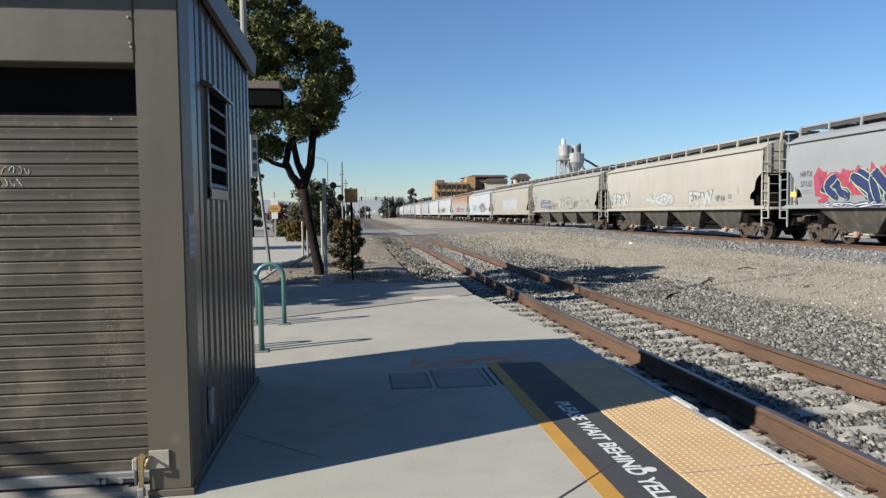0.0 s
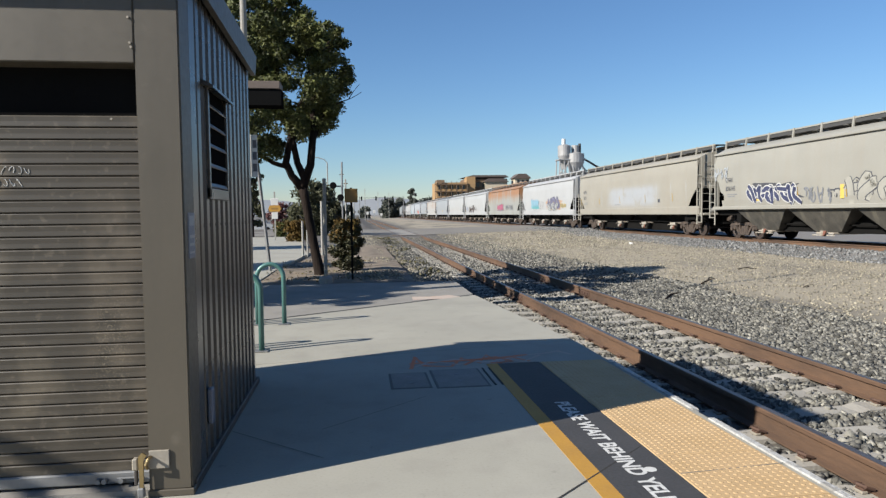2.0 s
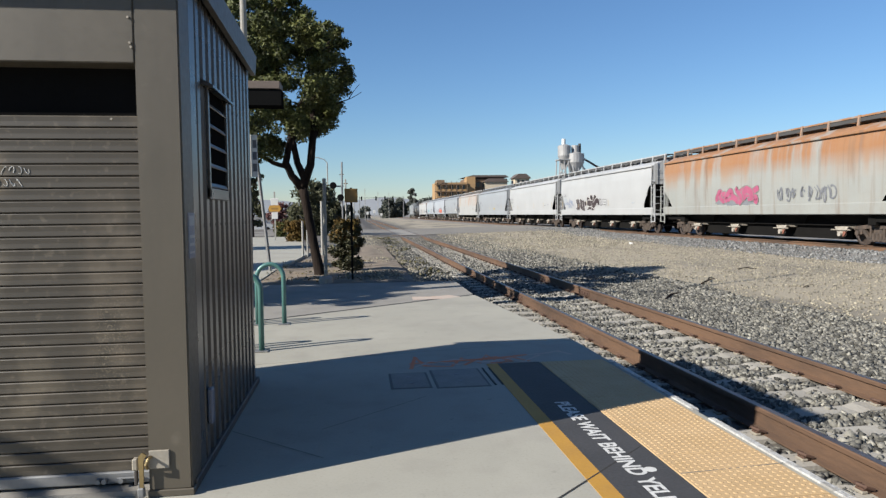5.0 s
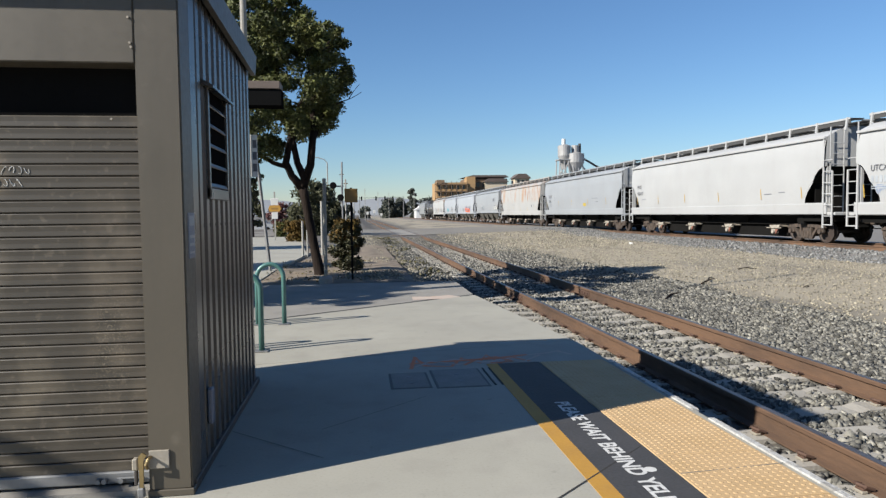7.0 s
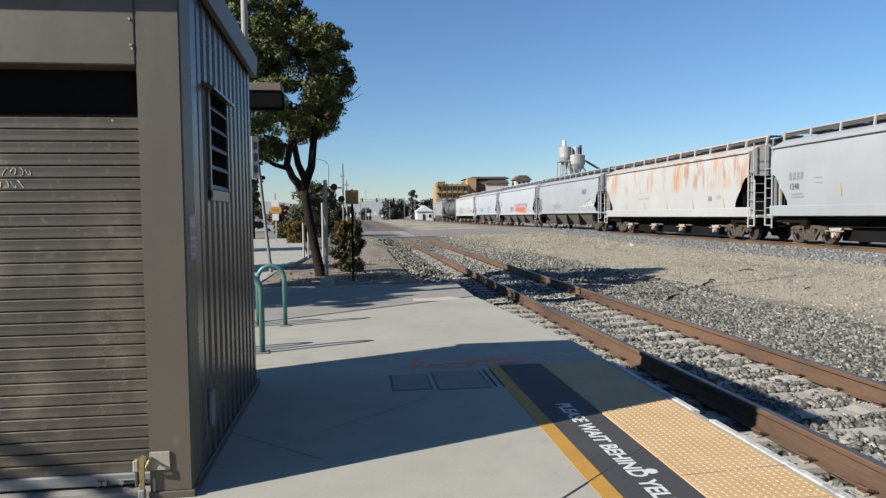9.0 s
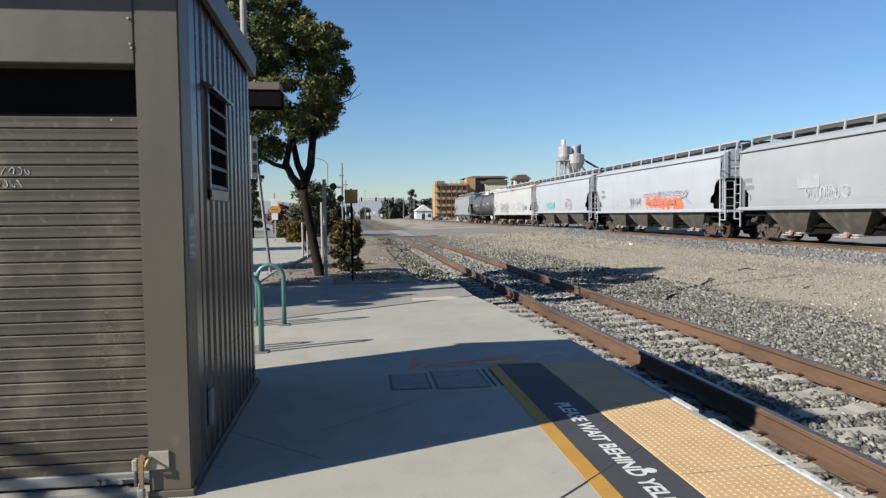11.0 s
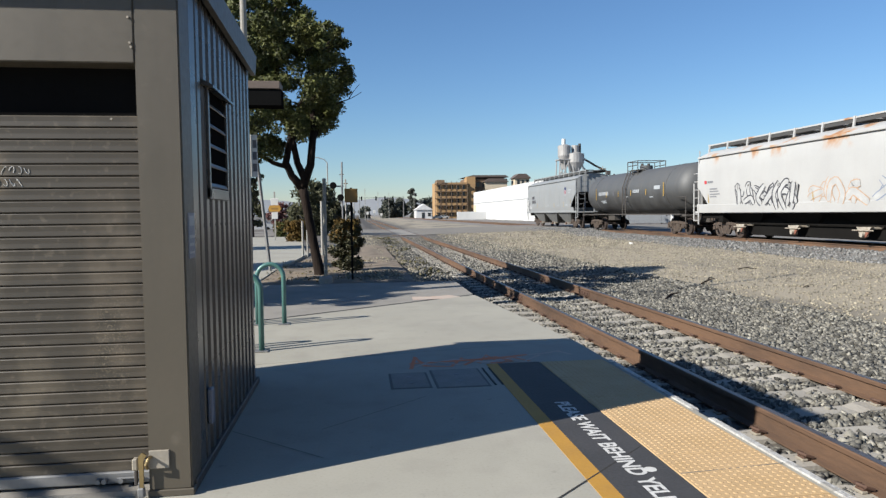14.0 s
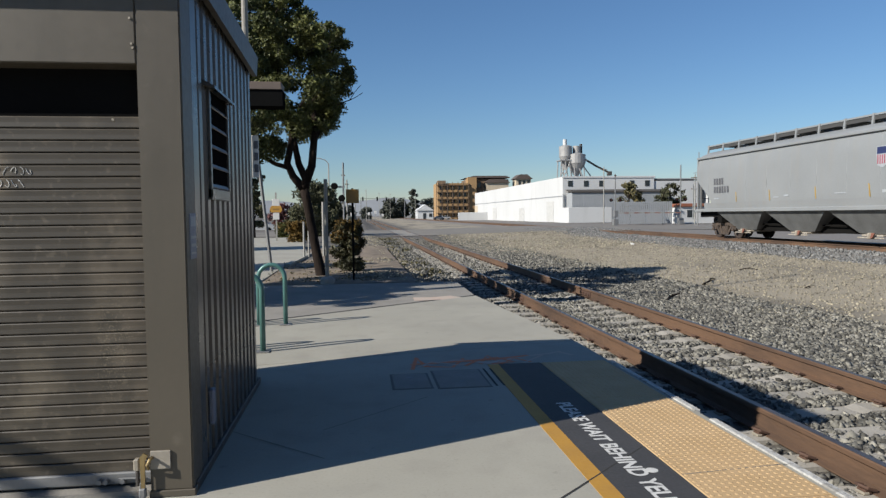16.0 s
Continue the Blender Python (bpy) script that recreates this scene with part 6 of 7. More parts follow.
def signs():
    p = empty("signal_post", "grey metal post on a white concrete footing", "post", m=pose(-0.64, 14.0, 0))
    part("shaft", tube(bmesh.new(), [(0, 0, 0.1), (0, 0, 2.11)], 0.038, 12), M["pole_dull"], p)
    part("footing", tube(bmesh.new(), [(0, 0, -0.1), (0, 0, 0.08), (0, 0, 0.13)], [0.145, 0.145, 0.1], 14), M["pole"], p, "white concrete footing")
    part("cap", tube(bmesh.new(), [(0, 0, 2.11), (0, 0, 2.13)], [0.043, 0.03], 12), M["galv"], p)
    s = empty("sign_post", "brown square sign back on a thin dark post", "sign", m=pose(-0.1, 14.3, 0))
    part("shaft", bx(-0.022, 0.022, -0.02, 0.02, -0.1, 1.95), M["black"], s)
    M["brown"] = shade("brown_sign", (0.21, 0.115, 0.022), 0.6)
    part("panel", bx(-0.135, 0.135, -0.035, -0.02, 1.64, 1.93, 0.006), M["brown"], s, "brown square panel")
    lp = empty("leaning_pole", "thin grey pole leaning beside the path", "pole", m=pose(-2.12, 17, 0))
    part("shaft", tube(bmesh.new(), [(0, 0, -0.1), (-0.265, 0, 2.75)], 0.04, 8), M["galv"], lp)
    part("cap", tube(bmesh.new(), [(-0.265, 0, 2.74), (-0.268, 0, 2.78)], [0.045, 0.03], 8), M["dark"], lp)
    for x, y, h, r in ((-1.72, 22, 1.2, 0.035), (-1.15, 23, 1.85, 0.045), (-1.6, 22.4, 0.9, 0.03)):
        b = empty("bollard_post", "slim pale metal post in the dirt", "post", "slim posts", pose(x, y, 0))
        part("shaft", tube(bmesh.new(), [(0, 0, -0.1), (0, 0, h)], r, 8), M["pole"], b)
    ys = empty("warning_sign", "yellow warning plate over white plates on a post", "sign", m=pose(-4.45, 38, 0))
    part("shaft", bx(-0.04, 0.04, 0, 0.05, -0.1, 2.7), M["pole"], ys)
    part("white_plate", bx(-0.2, 0.2, -0.03, 0, 1.95, 2.33, 0.01), M["white"], ys)
    part("white_plate", bx(-0.17, 0.17, -0.03, 0, 1.2, 1.6, 0.01), M["white"], ys)
    yp = bmesh.new()
    prism(yp, [(-0.34, 1.76), (-0.26, 1.6), (0.26, 1.6), (0.34, 1.76), (0.26, 1.95), (-0.26, 1.95)], 1, -0.05, -0.03)
    pl = part("yellow_plate", yp, M["yellow_line"], ys, "yellow plate")
    part("print_bar", bx(-0.18, 0.18, -0.054, -0.05, 1.73, 1.81), M["brown"], pl)
    # lamp pole and small roofed board behind the shed
    lm = empty("lamp_pole", "tall pale lamp pole behind the shed", "lamp pole", m=pose(-1.728, 11.2, 0))
    part("shaft", tube(bmesh.new(), [(0, 0, 0), (0, 0, 8.5)], [0.056, 0.047], 12), M["pole_dull"], lm)
    part("base", tube(bmesh.new(), [(0, 0, -0.02), (0, 0, 0.12)], 0.12, 12), M["concrete"], lm)
    kb = empty("roofed_board", "notice board post with a flat brown roof", "notice board", m=pose(-1.52, 10.9, -0.369) @ Matrix.Scale(1.267, 4))
    rf = bmesh.new()
    box(rf, -0.5, 0.29, 0.0, 0.34, 2.95, 3.045, 0.006)
    M["roof_brown"] = surf("brown_fascia", (0.12, 0.092, 0.072), (0.096, 0.072, 0.06), 0.7)
    part("roof", rf, M["roof_brown"], kb, "flat brown roof")
    part("soffit", bx(-0.5, 0.3, 0.02, 0.33, 2.75, 2.949), M["black"], kb, "black box under the roof")
    part("post", bx(-0.32, -0.22, 0.12, 0.22, 0, 2.77), M["dark"], kb)
    part("panel", bx(-0.2, -0.045, 0.3, 0.33, 1.88, 2.42, 0.004), M["white"], kb, "narrow pale panel")
    for i in range(3):
        part("print_bar", bx(-0.10, -0.05, 0.295, 0.2995, 1.95 + 0.15 * i, 2.05 + 0.15 * i), M["letter"], kb)


def bike_rack():
    for y, x, top in ((6.98, -0.98, 0.80), (8.69, -0.93, 0.77)):
        r = empty("bike_rack", "teal painted steel wave bicycle rack", "bicycle rack", "bicycle racks", pose(x, y, 0))
        for k in range(3):
            x0, w = -0.66 * k, 0.33
            pts = [(x0, 0, 0.0), (x0, 0, top - w / 2)]
            pts += [(x0 - w / 2 + w / 2 * math.cos(t), 0, top - w / 2 + w / 2 * math.sin(t)) for t in np.linspace(0.25, math.pi - 0.25, 10)]
            pts += [(x0 - w, 0, top - w / 2), (x0 - w, 0, 0.0)]
            part("hoop", tube(bmesh.new(), pts, 0.028, 10), M["teal"], r, smooth=True)
            for fx in (x0, x0 - w):
                part("foot_plate", bx(fx - 0.07, fx + 0.07, -0.07, 0.07, 0, 0.012, 0.003), M["galv"], r)


def litter():
    for pts, r in (([(8.32, 15.4, 0.01), (8.7, 15.75, 0.05), (8.95, 16.2, 0.06), (9.25, 16.48, 0.02)], 0.022), ([(6.5, 13.53, 0.01), (6.85, 14.0, 0.05), (7.3, 14.46, 0.02)], 0.02),
                   ([(11.09, 18.43, 0.01), (11.3, 18.4, 0.05), (11.62, 18.25, 0.02)], 0.016), ([(9.98, 13.94, 0.01), (10.08, 14.0, 0.03), (10.18, 14.04, 0.01)], 0.014)):
        b = empty("fallen_twig", "dry brown twig lying on the gravel", "twig", "fallen twigs", pose(pts[0][0], pts[0][1], level(pts[0][0], pts[0][1])))
        q = [(x - pts[0][0], y - pts[0][1], z + 0.02) for x, y, z in pts]
        part("stem", tube(bmesh.new(), q, [r, r, r * 0.8, r * 0.4][:len(q)], 6), M["bark"], b)
        part("side_shoot", tube(bmesh.new(), [q[1], (q[1][0] + 0.12, q[1][1] - 0.1, q[1][2] + 0.05)], [r * 0.6, r * 0.3], 5), M["bark"], b)
    for x, y, s in ((13.7, 32.3, 0.13),):
        p = empty("paper_scrap", "crumpled white paper scrap on the gravel", "litter", "paper scraps", pose(x, y, level(x, y) + 0.04, 20, 10, 40))
        b = bmesh.new()
        bmesh.ops.create_icosphere(b, subdivisions=2, radius=s)
        for vv in b.verts:
            vv.co *= 1 + 0.45 * noise.noise(vv.co * 14)
            vv.co.z *= 0.5
        part("sheet", b, M["white"], p)
    nr = np.random.default_rng(12)
    cen = [(nr.uniform(0.9, 2.2), nr.uniform(14.5, 44), -0.1) for _ in range(40)]
    v, f = clumps(nr, cen, [0.28] * 40, 800, 0.05, 0.2)
    tagged(mesh_np("dry_weeds", v, f, M["leaf_autumn_far"]), "dry brown weeds along the edge of the ballast", "weeds", kind="stuff")


def covers():
    for x0, x1, y0, y1 in ((0.27, 0.56, 5.27, 5.75), (0.63, 1.03, 5.24, 5.82)):
        c = empty("utility_cover", "dark metal utility cover set in the concrete", "utility cover", "utility covers", pose((x0 + x1) / 2, (y0 + y1) / 2, 0))
        w, l = (x1 - x0) / 2, (y1 - y0) / 2
        part("frame", bx(-w - 0.02, w + 0.02, -l - 0.02, l + 0.02, -0.03, 0.003, 0.002), M["frame_iron"], c)
        part("lid", bx(-w, w, -l, l, -0.02, 0.006, 0.002), M["cover"], c)
        for y in (-l * 0.4, l * 0.4):
            part("lift_hole", tube(bmesh.new(), [(0, y, 0.004), (0, y, 0.009)], 0.025, 10), M["galv"], c)
    g = empty("drain_grate", "narrow dark drain slots in the concrete", "drain", m=pose(1.09, 5.55, 0))
    for i in range(2):
        part("slot", bx(-0.008 + 0.06 * i, 0.008 + 0.06 * i, -0.3, 0.3, -0.01, 0.0035), M["dark_joint"], g)
    sp = empty("spray_mark", "faded orange sprayed survey marks on the concrete", "paint mark", m=pose(0, 0, 0))
    for j, (pts, col, w) in enumerate((([(0.46, 5.92), (0.54, 6.42), (0.60, 6.02), (0.83, 5.96), (0.98, 6.3), (1.1, 6.05), (1.23, 6.40), (1.30, 6.0), (1.45, 6.25), (1.58, 6.05)], "spray", 0.026),
                        ([(0.55, 6.05), (0.9, 6.25), (1.2, 6.08), (1.5, 6.28), (1.85, 6.38), (1.96, 6.45), (2.05, 6.26)], "spray_pale", 0.026),
                        ([(0.46, 6.12), (0.8, 6.16), (1.3, 6.22), (1.62, 6.33)], "spray", 0.03),
                        ([(0.5, 5.98), (0.66, 6.2), (0.9, 6.02), (1.05, 6.12), (1.22, 6.0), (1.4, 6.18), (1.5, 6.02), (1.75, 6.3)], "spray_pale", 0.02),
                        ([(0.95, 5.98), (1.1, 6.2), (1.3, 6.28), (1.42, 6.06), (1.2, 6.02)], "spray", 0.022))):
        bm = bmesh.new()
        prev = None
        for i, p in enumerate(pts):
            d = Vector(pts[min(i + 1, len(pts) - 1)]) - Vector(pts[max(i - 1, 0)])
            n = Vector((-d.y, d.x)).normalized() * w * (0.7 + 0.5 * ((i * 7) % 3) / 2)
            cur = [bm.verts.new((*(Vector(p) + n * k), 0.0008 + 0.0008 * j + 0.00007 * i)) for k in (-1, 1)]
            if prev:
                bm.faces.new((prev[0], prev[1], cur[1], cur[0]))
            prev = cur
        part("line", bm, M[col], sp)
    pm = bmesh.new()
    pm.faces.new([pm.verts.new((x, y, -0.0025)) for x, y in ((0.88, 10.75), (1.25, 10.80), (1.8, 10.85), (1.55, 11.3), (1.2, 11.15), (0.9, 11.2))])
    part("patch", pm, M["spray_pale"], sp)


M["frame_iron"] = shade("cover_frame", (0.104, 0.1, 0.092), 0.8)
M["cover"] = surf("cover_iron", (0.208, 0.2, 0.184), (0.16, 0.156, 0.144), 0.7, s1=5, s2=60, bump=0.6, bsize=90)
M["spray"] = surf("orange_spray", (0.64, 0.176, 0.064), (0.528, 0.192, 0.104), 0.85, s1=8)
M["spray_pale"] = surf("faded_spray", (0.416, 0.304, 0.24), (0.368, 0.32, 0.272), 0.85, s1=6)
M["wh"] = surf("white_wall", (0.50, 0.50, 0.495), (0.46, 0.46, 0.455), 0.8, s1=0.1, s2=3, bump=0.02)
overlay(M["wh"], (0.38, 0.375, 0.36), 0.5, (1, 1, 0.2), 0.55, 0.75, strength=0.35)
M["grey_sheet"] = surf("grey_sheet", (0.288, 0.296, 0.304), (0.24, 0.248, 0.256), 0.6, s1=0.4, s2=4, bump=0.05)
M["silo"] = surf("silo_metal", (0.336, 0.328, 0.32), (0.264, 0.256, 0.248), 0.6, 0.3, s1=0.8, s2=6)
M["ochre"] = surf("ochre_board", (0.33, 0.205, 0.09), (0.26, 0.165, 0.08), 0.85, s1=0.3, s2=3)
M["frame_wood"] = surf("scaffold_brown", (0.176, 0.12, 0.072), (0.12, 0.08, 0.052), 0.85, s1=0.5, s2=4)
M["roof_tile"] = surf("brown_roof", (0.096, 0.072, 0.06), (0.072, 0.056, 0.048), 0.85, s1=0.5, s2=6)
M["stucco"] = surf("stucco", (0.496, 0.416, 0.304), (0.432, 0.36, 0.264), 0.85, s1=0.3, s2=5)
M["glass_dark"] = shade("window_dark", (0.024, 0.028, 0.032), 0.15)
M["red"] = shade("faded_red_paint", (0.22, 0.10, 0.07), 0.5)
# hill colour already holds the haze of distance
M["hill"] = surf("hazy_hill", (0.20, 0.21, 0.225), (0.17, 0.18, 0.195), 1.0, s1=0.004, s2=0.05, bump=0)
M["car_paint"] = shade("silver_paint", (0.4, 0.4, 0.4), 0.3, 0.3)


def warehouse():
    w = empty("warehouse", "long white warehouse with a flat roof and small dark windows", "warehouse", m=pose(39, 125, -0.45))
    part("long_wall", bx(0, 0.4, 0, 97, 0, 8.75), M["wh"], w)
    part("end_wall", bx(0.4, 18.3, 0, 0.4, 0, 8.75), M["wh"], w)
    part("far_wall", bx(0.4, 30, 96.6, 97, 0, 8.75), M["wh"], w)
    part("back_wall", bx(29.6, 30, 0.4, 96.6, 0, 8.0), M["wh"], w)
    part("roof", bx(0.4, 29.6, 0.4, 96.6, 8.2, 8.4), M["grey_sheet"], w)
    part("low_wing", bx(18.3, 27.5, 0.2, 12, 0, 7.9), M["wh"], w)
    part("parapet", bx(-0.12, 18.5, -0.12, 0.0, 8.5, 8.85, 0.02), M["wh"], w)
    part("string_course", bx(-0.06, 0, 0.2, 97, 5.0, 5.2), M["grey_sheet"], w, "thin grey moulding line")
    for x in (1.48, 4.62, 7.67, 13.81, 16.91):
        part("window", bx(x - 0.45, x + 0.45, -0.06, 0.02, 6.9, 8.0), M["glass_dark"], w, "small dark window")
    for y, h in ((6, 4.2), (30, 3.2), (62, 3.6), (92, 4.6)):
        part("loading_door", bx(-0.08, 0.0, y, y + 5, 0, h, 0.02), M["stucco"] if y > 80 else M["off"], w, "faded panel door")
    part("downpipe", bx(-0.05, 0.2, -0.2, 0, 0.2, 5.4), M["grey_sheet"], w)
    ln = empty("lean_to", "grey corrugated metal lean-to before the warehouse", "shed", m=pose(39.7, 121.5, -0.45))
    part("front_wall", bx(0, 19, 0, 0.2, 0, 5.6), M["grey_sheet"], ln)
    part("side_wall", bx(0, 0.2, 0.2, 3.3, 0, 5.6), M["grey_sheet"], ln)
    part("roof", prism(bmesh.new(), [(-0.2, 5.6), (3.3, 6.1), (3.3, 6.3), (-0.2, 5.82)], 0, -0.2, 19.3), M["dark"], ln)
    rib = None
    for i in range(38):
        m = pose(0.25 + 0.5 * i, -0.012, 0)
        if rib is None:
            rib = part("sheet_rib", bx(-0.06, 0.06, 0, 0.06, 0, 5.55), M["grey_sheet"], ln)
            rib.matrix_basis = m
        else:
            same("sheet_rib", rib, m, ln)
    part("doorway", bx(9.5, 18.5, -0.03, 0.02, 2.4, 3.6), M["glass_dark"], ln)
    lw = empty("boundary_wall", "low white boundary wall", "wall", m=pose(38.4, 119.5, -0.45))
    part("wall", bx(0, 8.2, 0, 0.3, 0, 2.85, 0.03), M["wh"], lw)
    part("return_wall", bx(0, 0.3, 0.3, 5.4, 0, 2.85), M["wh"], lw)


def silos():
    s = empty("silo_tower", "grey cone-bottomed silos on braced legs with a chute", "silo", m=pose(45.7, 140, 7.95))
    for x, z0, z1, r in ((-1.4, 5.5, 7.6, 1.38), (0.95, 4.05, 5.9, 1.98)):
        b = bmesh.new()
        tube(b, [(x, 0, z0 - 2.9), (x, 0, z0), (x, 0, z1), (x, 0, z1 + 0.25)], [0.35, r, r, r * 0.55], 20)
        part("hopper", b, M["silo"], s)
    b = bmesh.new()
    tube(b, [(-1.55, 0, 7.7), (-1.55, 0, 9.1)], 0.42, 12)
    part("vent_stack", b, M["wh"], s)
    b = bmesh.new()
    tube(b, [(1.05, 0, 5.9), (1.05, 0, 7.7)], 0.85, 14)
    part("filter_drum", b, M["silo"], s)
    b = bmesh.new()
    tube(b, [(2.0, 0, 6.2), (2.0, 0, 8.1)], 0.3, 10)
    part("vent_stack", b, M["dark"], s)
    for x0, x1 in ((-2.9, -2.7), (-1.2, -1.9), (-0.4, -1.0), (0.4, 0.0), (2.4, 2.2), (-2.7, -0.5), (2.3, 0.6)):
        for y in (-1.2, 1.2):
            part("leg", tube(bmesh.new(), [(x0, y, 0), (x1, y, 4.8)], 0.13, 6), M["silo"], s)
    part("ring_platform", bx(-3.0, 2.9, -1.4, 1.4, 4.5, 4.7), M["silo"], s)
    b = bmesh.new()
    tube(b, [(2.7, 0, 5.0), (5.5, 0, 3.4), (8.4, 0, 2.0)], 0.22, 8)
    part("chute", b, M["dark"], s)
    part("chute_head", bx(7.9, 8.8, -0.4, 0.4, 1.4, 2.3, 0.05), M["dark"], s)
    part("brace", tube(bmesh.new(), [(2.4, 0, 3.6), (5.2, 0, 0)], 0.14, 6), M["silo"], s)


def apartments():
    a = empty("apartment_building", "ochre apartment building wrapped in brown scaffolding", "apartment building", m=pose(31.0, 260, -0.5))
    part("wing", bx(0, 12.2, 0, 14, 0, 14.0), M["ochre"], a)
    part("main_block", bx(12.2, 29, 4, 18, 0, 15.6), M["frame_wood"], a)
    part("stair_tower", bx(12.0, 15.5, 0.5, 6, 0, 16.3), M["ochre"], a)
    part("roof", prism(bmesh.new(), [(11.5, 16.2), (29.6, 16.2), (28.0, 17.0), (15.0, 17.0)], 1, 3.2, 18.6), M["roof_tile"], a)
    part("corner_tower", bx(0.2, 3.2, -0.5, 4, 13.5, 15.0), M["frame_wood"], a)
    for i in range(5):
        part("scaffold_deck", bx(-0.6, 12.2, -1.0, -0.1, 2.3 + 2.7 * i, 2.55 + 2.7 * i), M["frame_wood"], a)
        for j in range(5):
            part("window", bx(0.8 + 2.3 * j, 2.0 + 2.3 * j, -0.08, 0.05, 3.4 + 2.6 * i - 2.4, 4.9 + 2.6 * i - 2.4), M["glass_dark"], a)
    for j in range(7):
        part("scaffold_post", bx(-0.6 + 2.1 * j, -0.4 + 2.1 * j, -1.0, -0.8, 0, 14.4), M["frame_wood"], a)
    for i in range(4):
        for j in range(5):
            part("window", bx(16.4 + 2.5 * j, 17.7 + 2.5 * j, 3.9, 4.05, 2.4 + 3.3 * i, 4.2 + 3.3 * i), M["glass_dark"], a)
    b = empty("roof_turret_house", "tan stucco house with brown hipped roofs", "house", m=pose(50.6, 262, -0.5))
    part("wall", bx(0, 9, 0, 12, 0, 14.2), M["stucco"], b)
    part("roof", prism(bmesh.new(), [(-0.6, 14.2), (9.6, 14.2), (7.5, 15.6), (1.5, 15.6)], 1, -0.6, 12.6), M["roof_tile"], b)
    part("turret", bx(12, 18, 0, 6, 0, 15.6), M["stucco"], b)
    part("turret_roof", prism(bmesh.new(), [(11.3, 15.6), (18.7, 15.6), (16.5, 17.4), (13.5, 17.4)], 1, -0.7, 6.7), M["roof_tile"], b)
    for i in range(3):
        part("window", bx(13 + 1.8 * i, 14 + 1.8 * i, -0.08, 0.05, 13.2, 15.0), M["glass_dark"], b)
    h = empty("far_house", "small white gabled house beside the line", "house", m=pose(20.4, 230, -0.4))
    part("wall", bx(0, 5.4, 0, 8, 0, 3.3), M["wh"], h)
    part("gable_roof", prism(bmesh.new(), [(-0.4, 3.2), (5.8, 3.2), (2.6, 5.3)], 1, -0.4, 8.4), M["wh"], h)
    part("door", bx(1.9, 2.9, -0.08, 0.04, 0, 2.3), M["glass_dark"], h)
    part("window", bx(4.0, 5.0, -0.08, 0.04, 1.0, 2.2), M["glass_dark"], h)
    for x, y in ((28.5, 236), (31.0, 240)):
        parked_car(x, y, 0)


def parked_car(x, y, turn, label="small dark parked car beside the line"):
    c = empty("parked_car", label, "car", "parked cars", pose(x, y, -0.42, 0, 0, turn))
    b = bmesh.new()
    prism(b, [(-2.1, 0.3), (-2.15, 0.75), (-1.3, 0.9), (-0.7, 1.35), (0.8, 1.4), (1.5, 0.95), (2.1, 0.85), (2.15, 0.35)], 1, -0.85, 0.85)
    part("body", b, M["car_paint"], c)
    g = bmesh.new()
    prism(g, [(-1.15, 0.92), (-0.65, 1.28), (0.75, 1.32), (1.3, 0.95)], 1, -0.86, 0.86)
    part("side_window", g, M["glass_dark"], c)
    for sx in (-1.35, 1.35):
        for sy in (-0.8, 0.8):
            part("wheel", tube(bmesh.new(), [(sx, sy - 0.1, 0.32), (sx, sy + 0.1, 0.32)], 0.32, 14), M["black"], c)


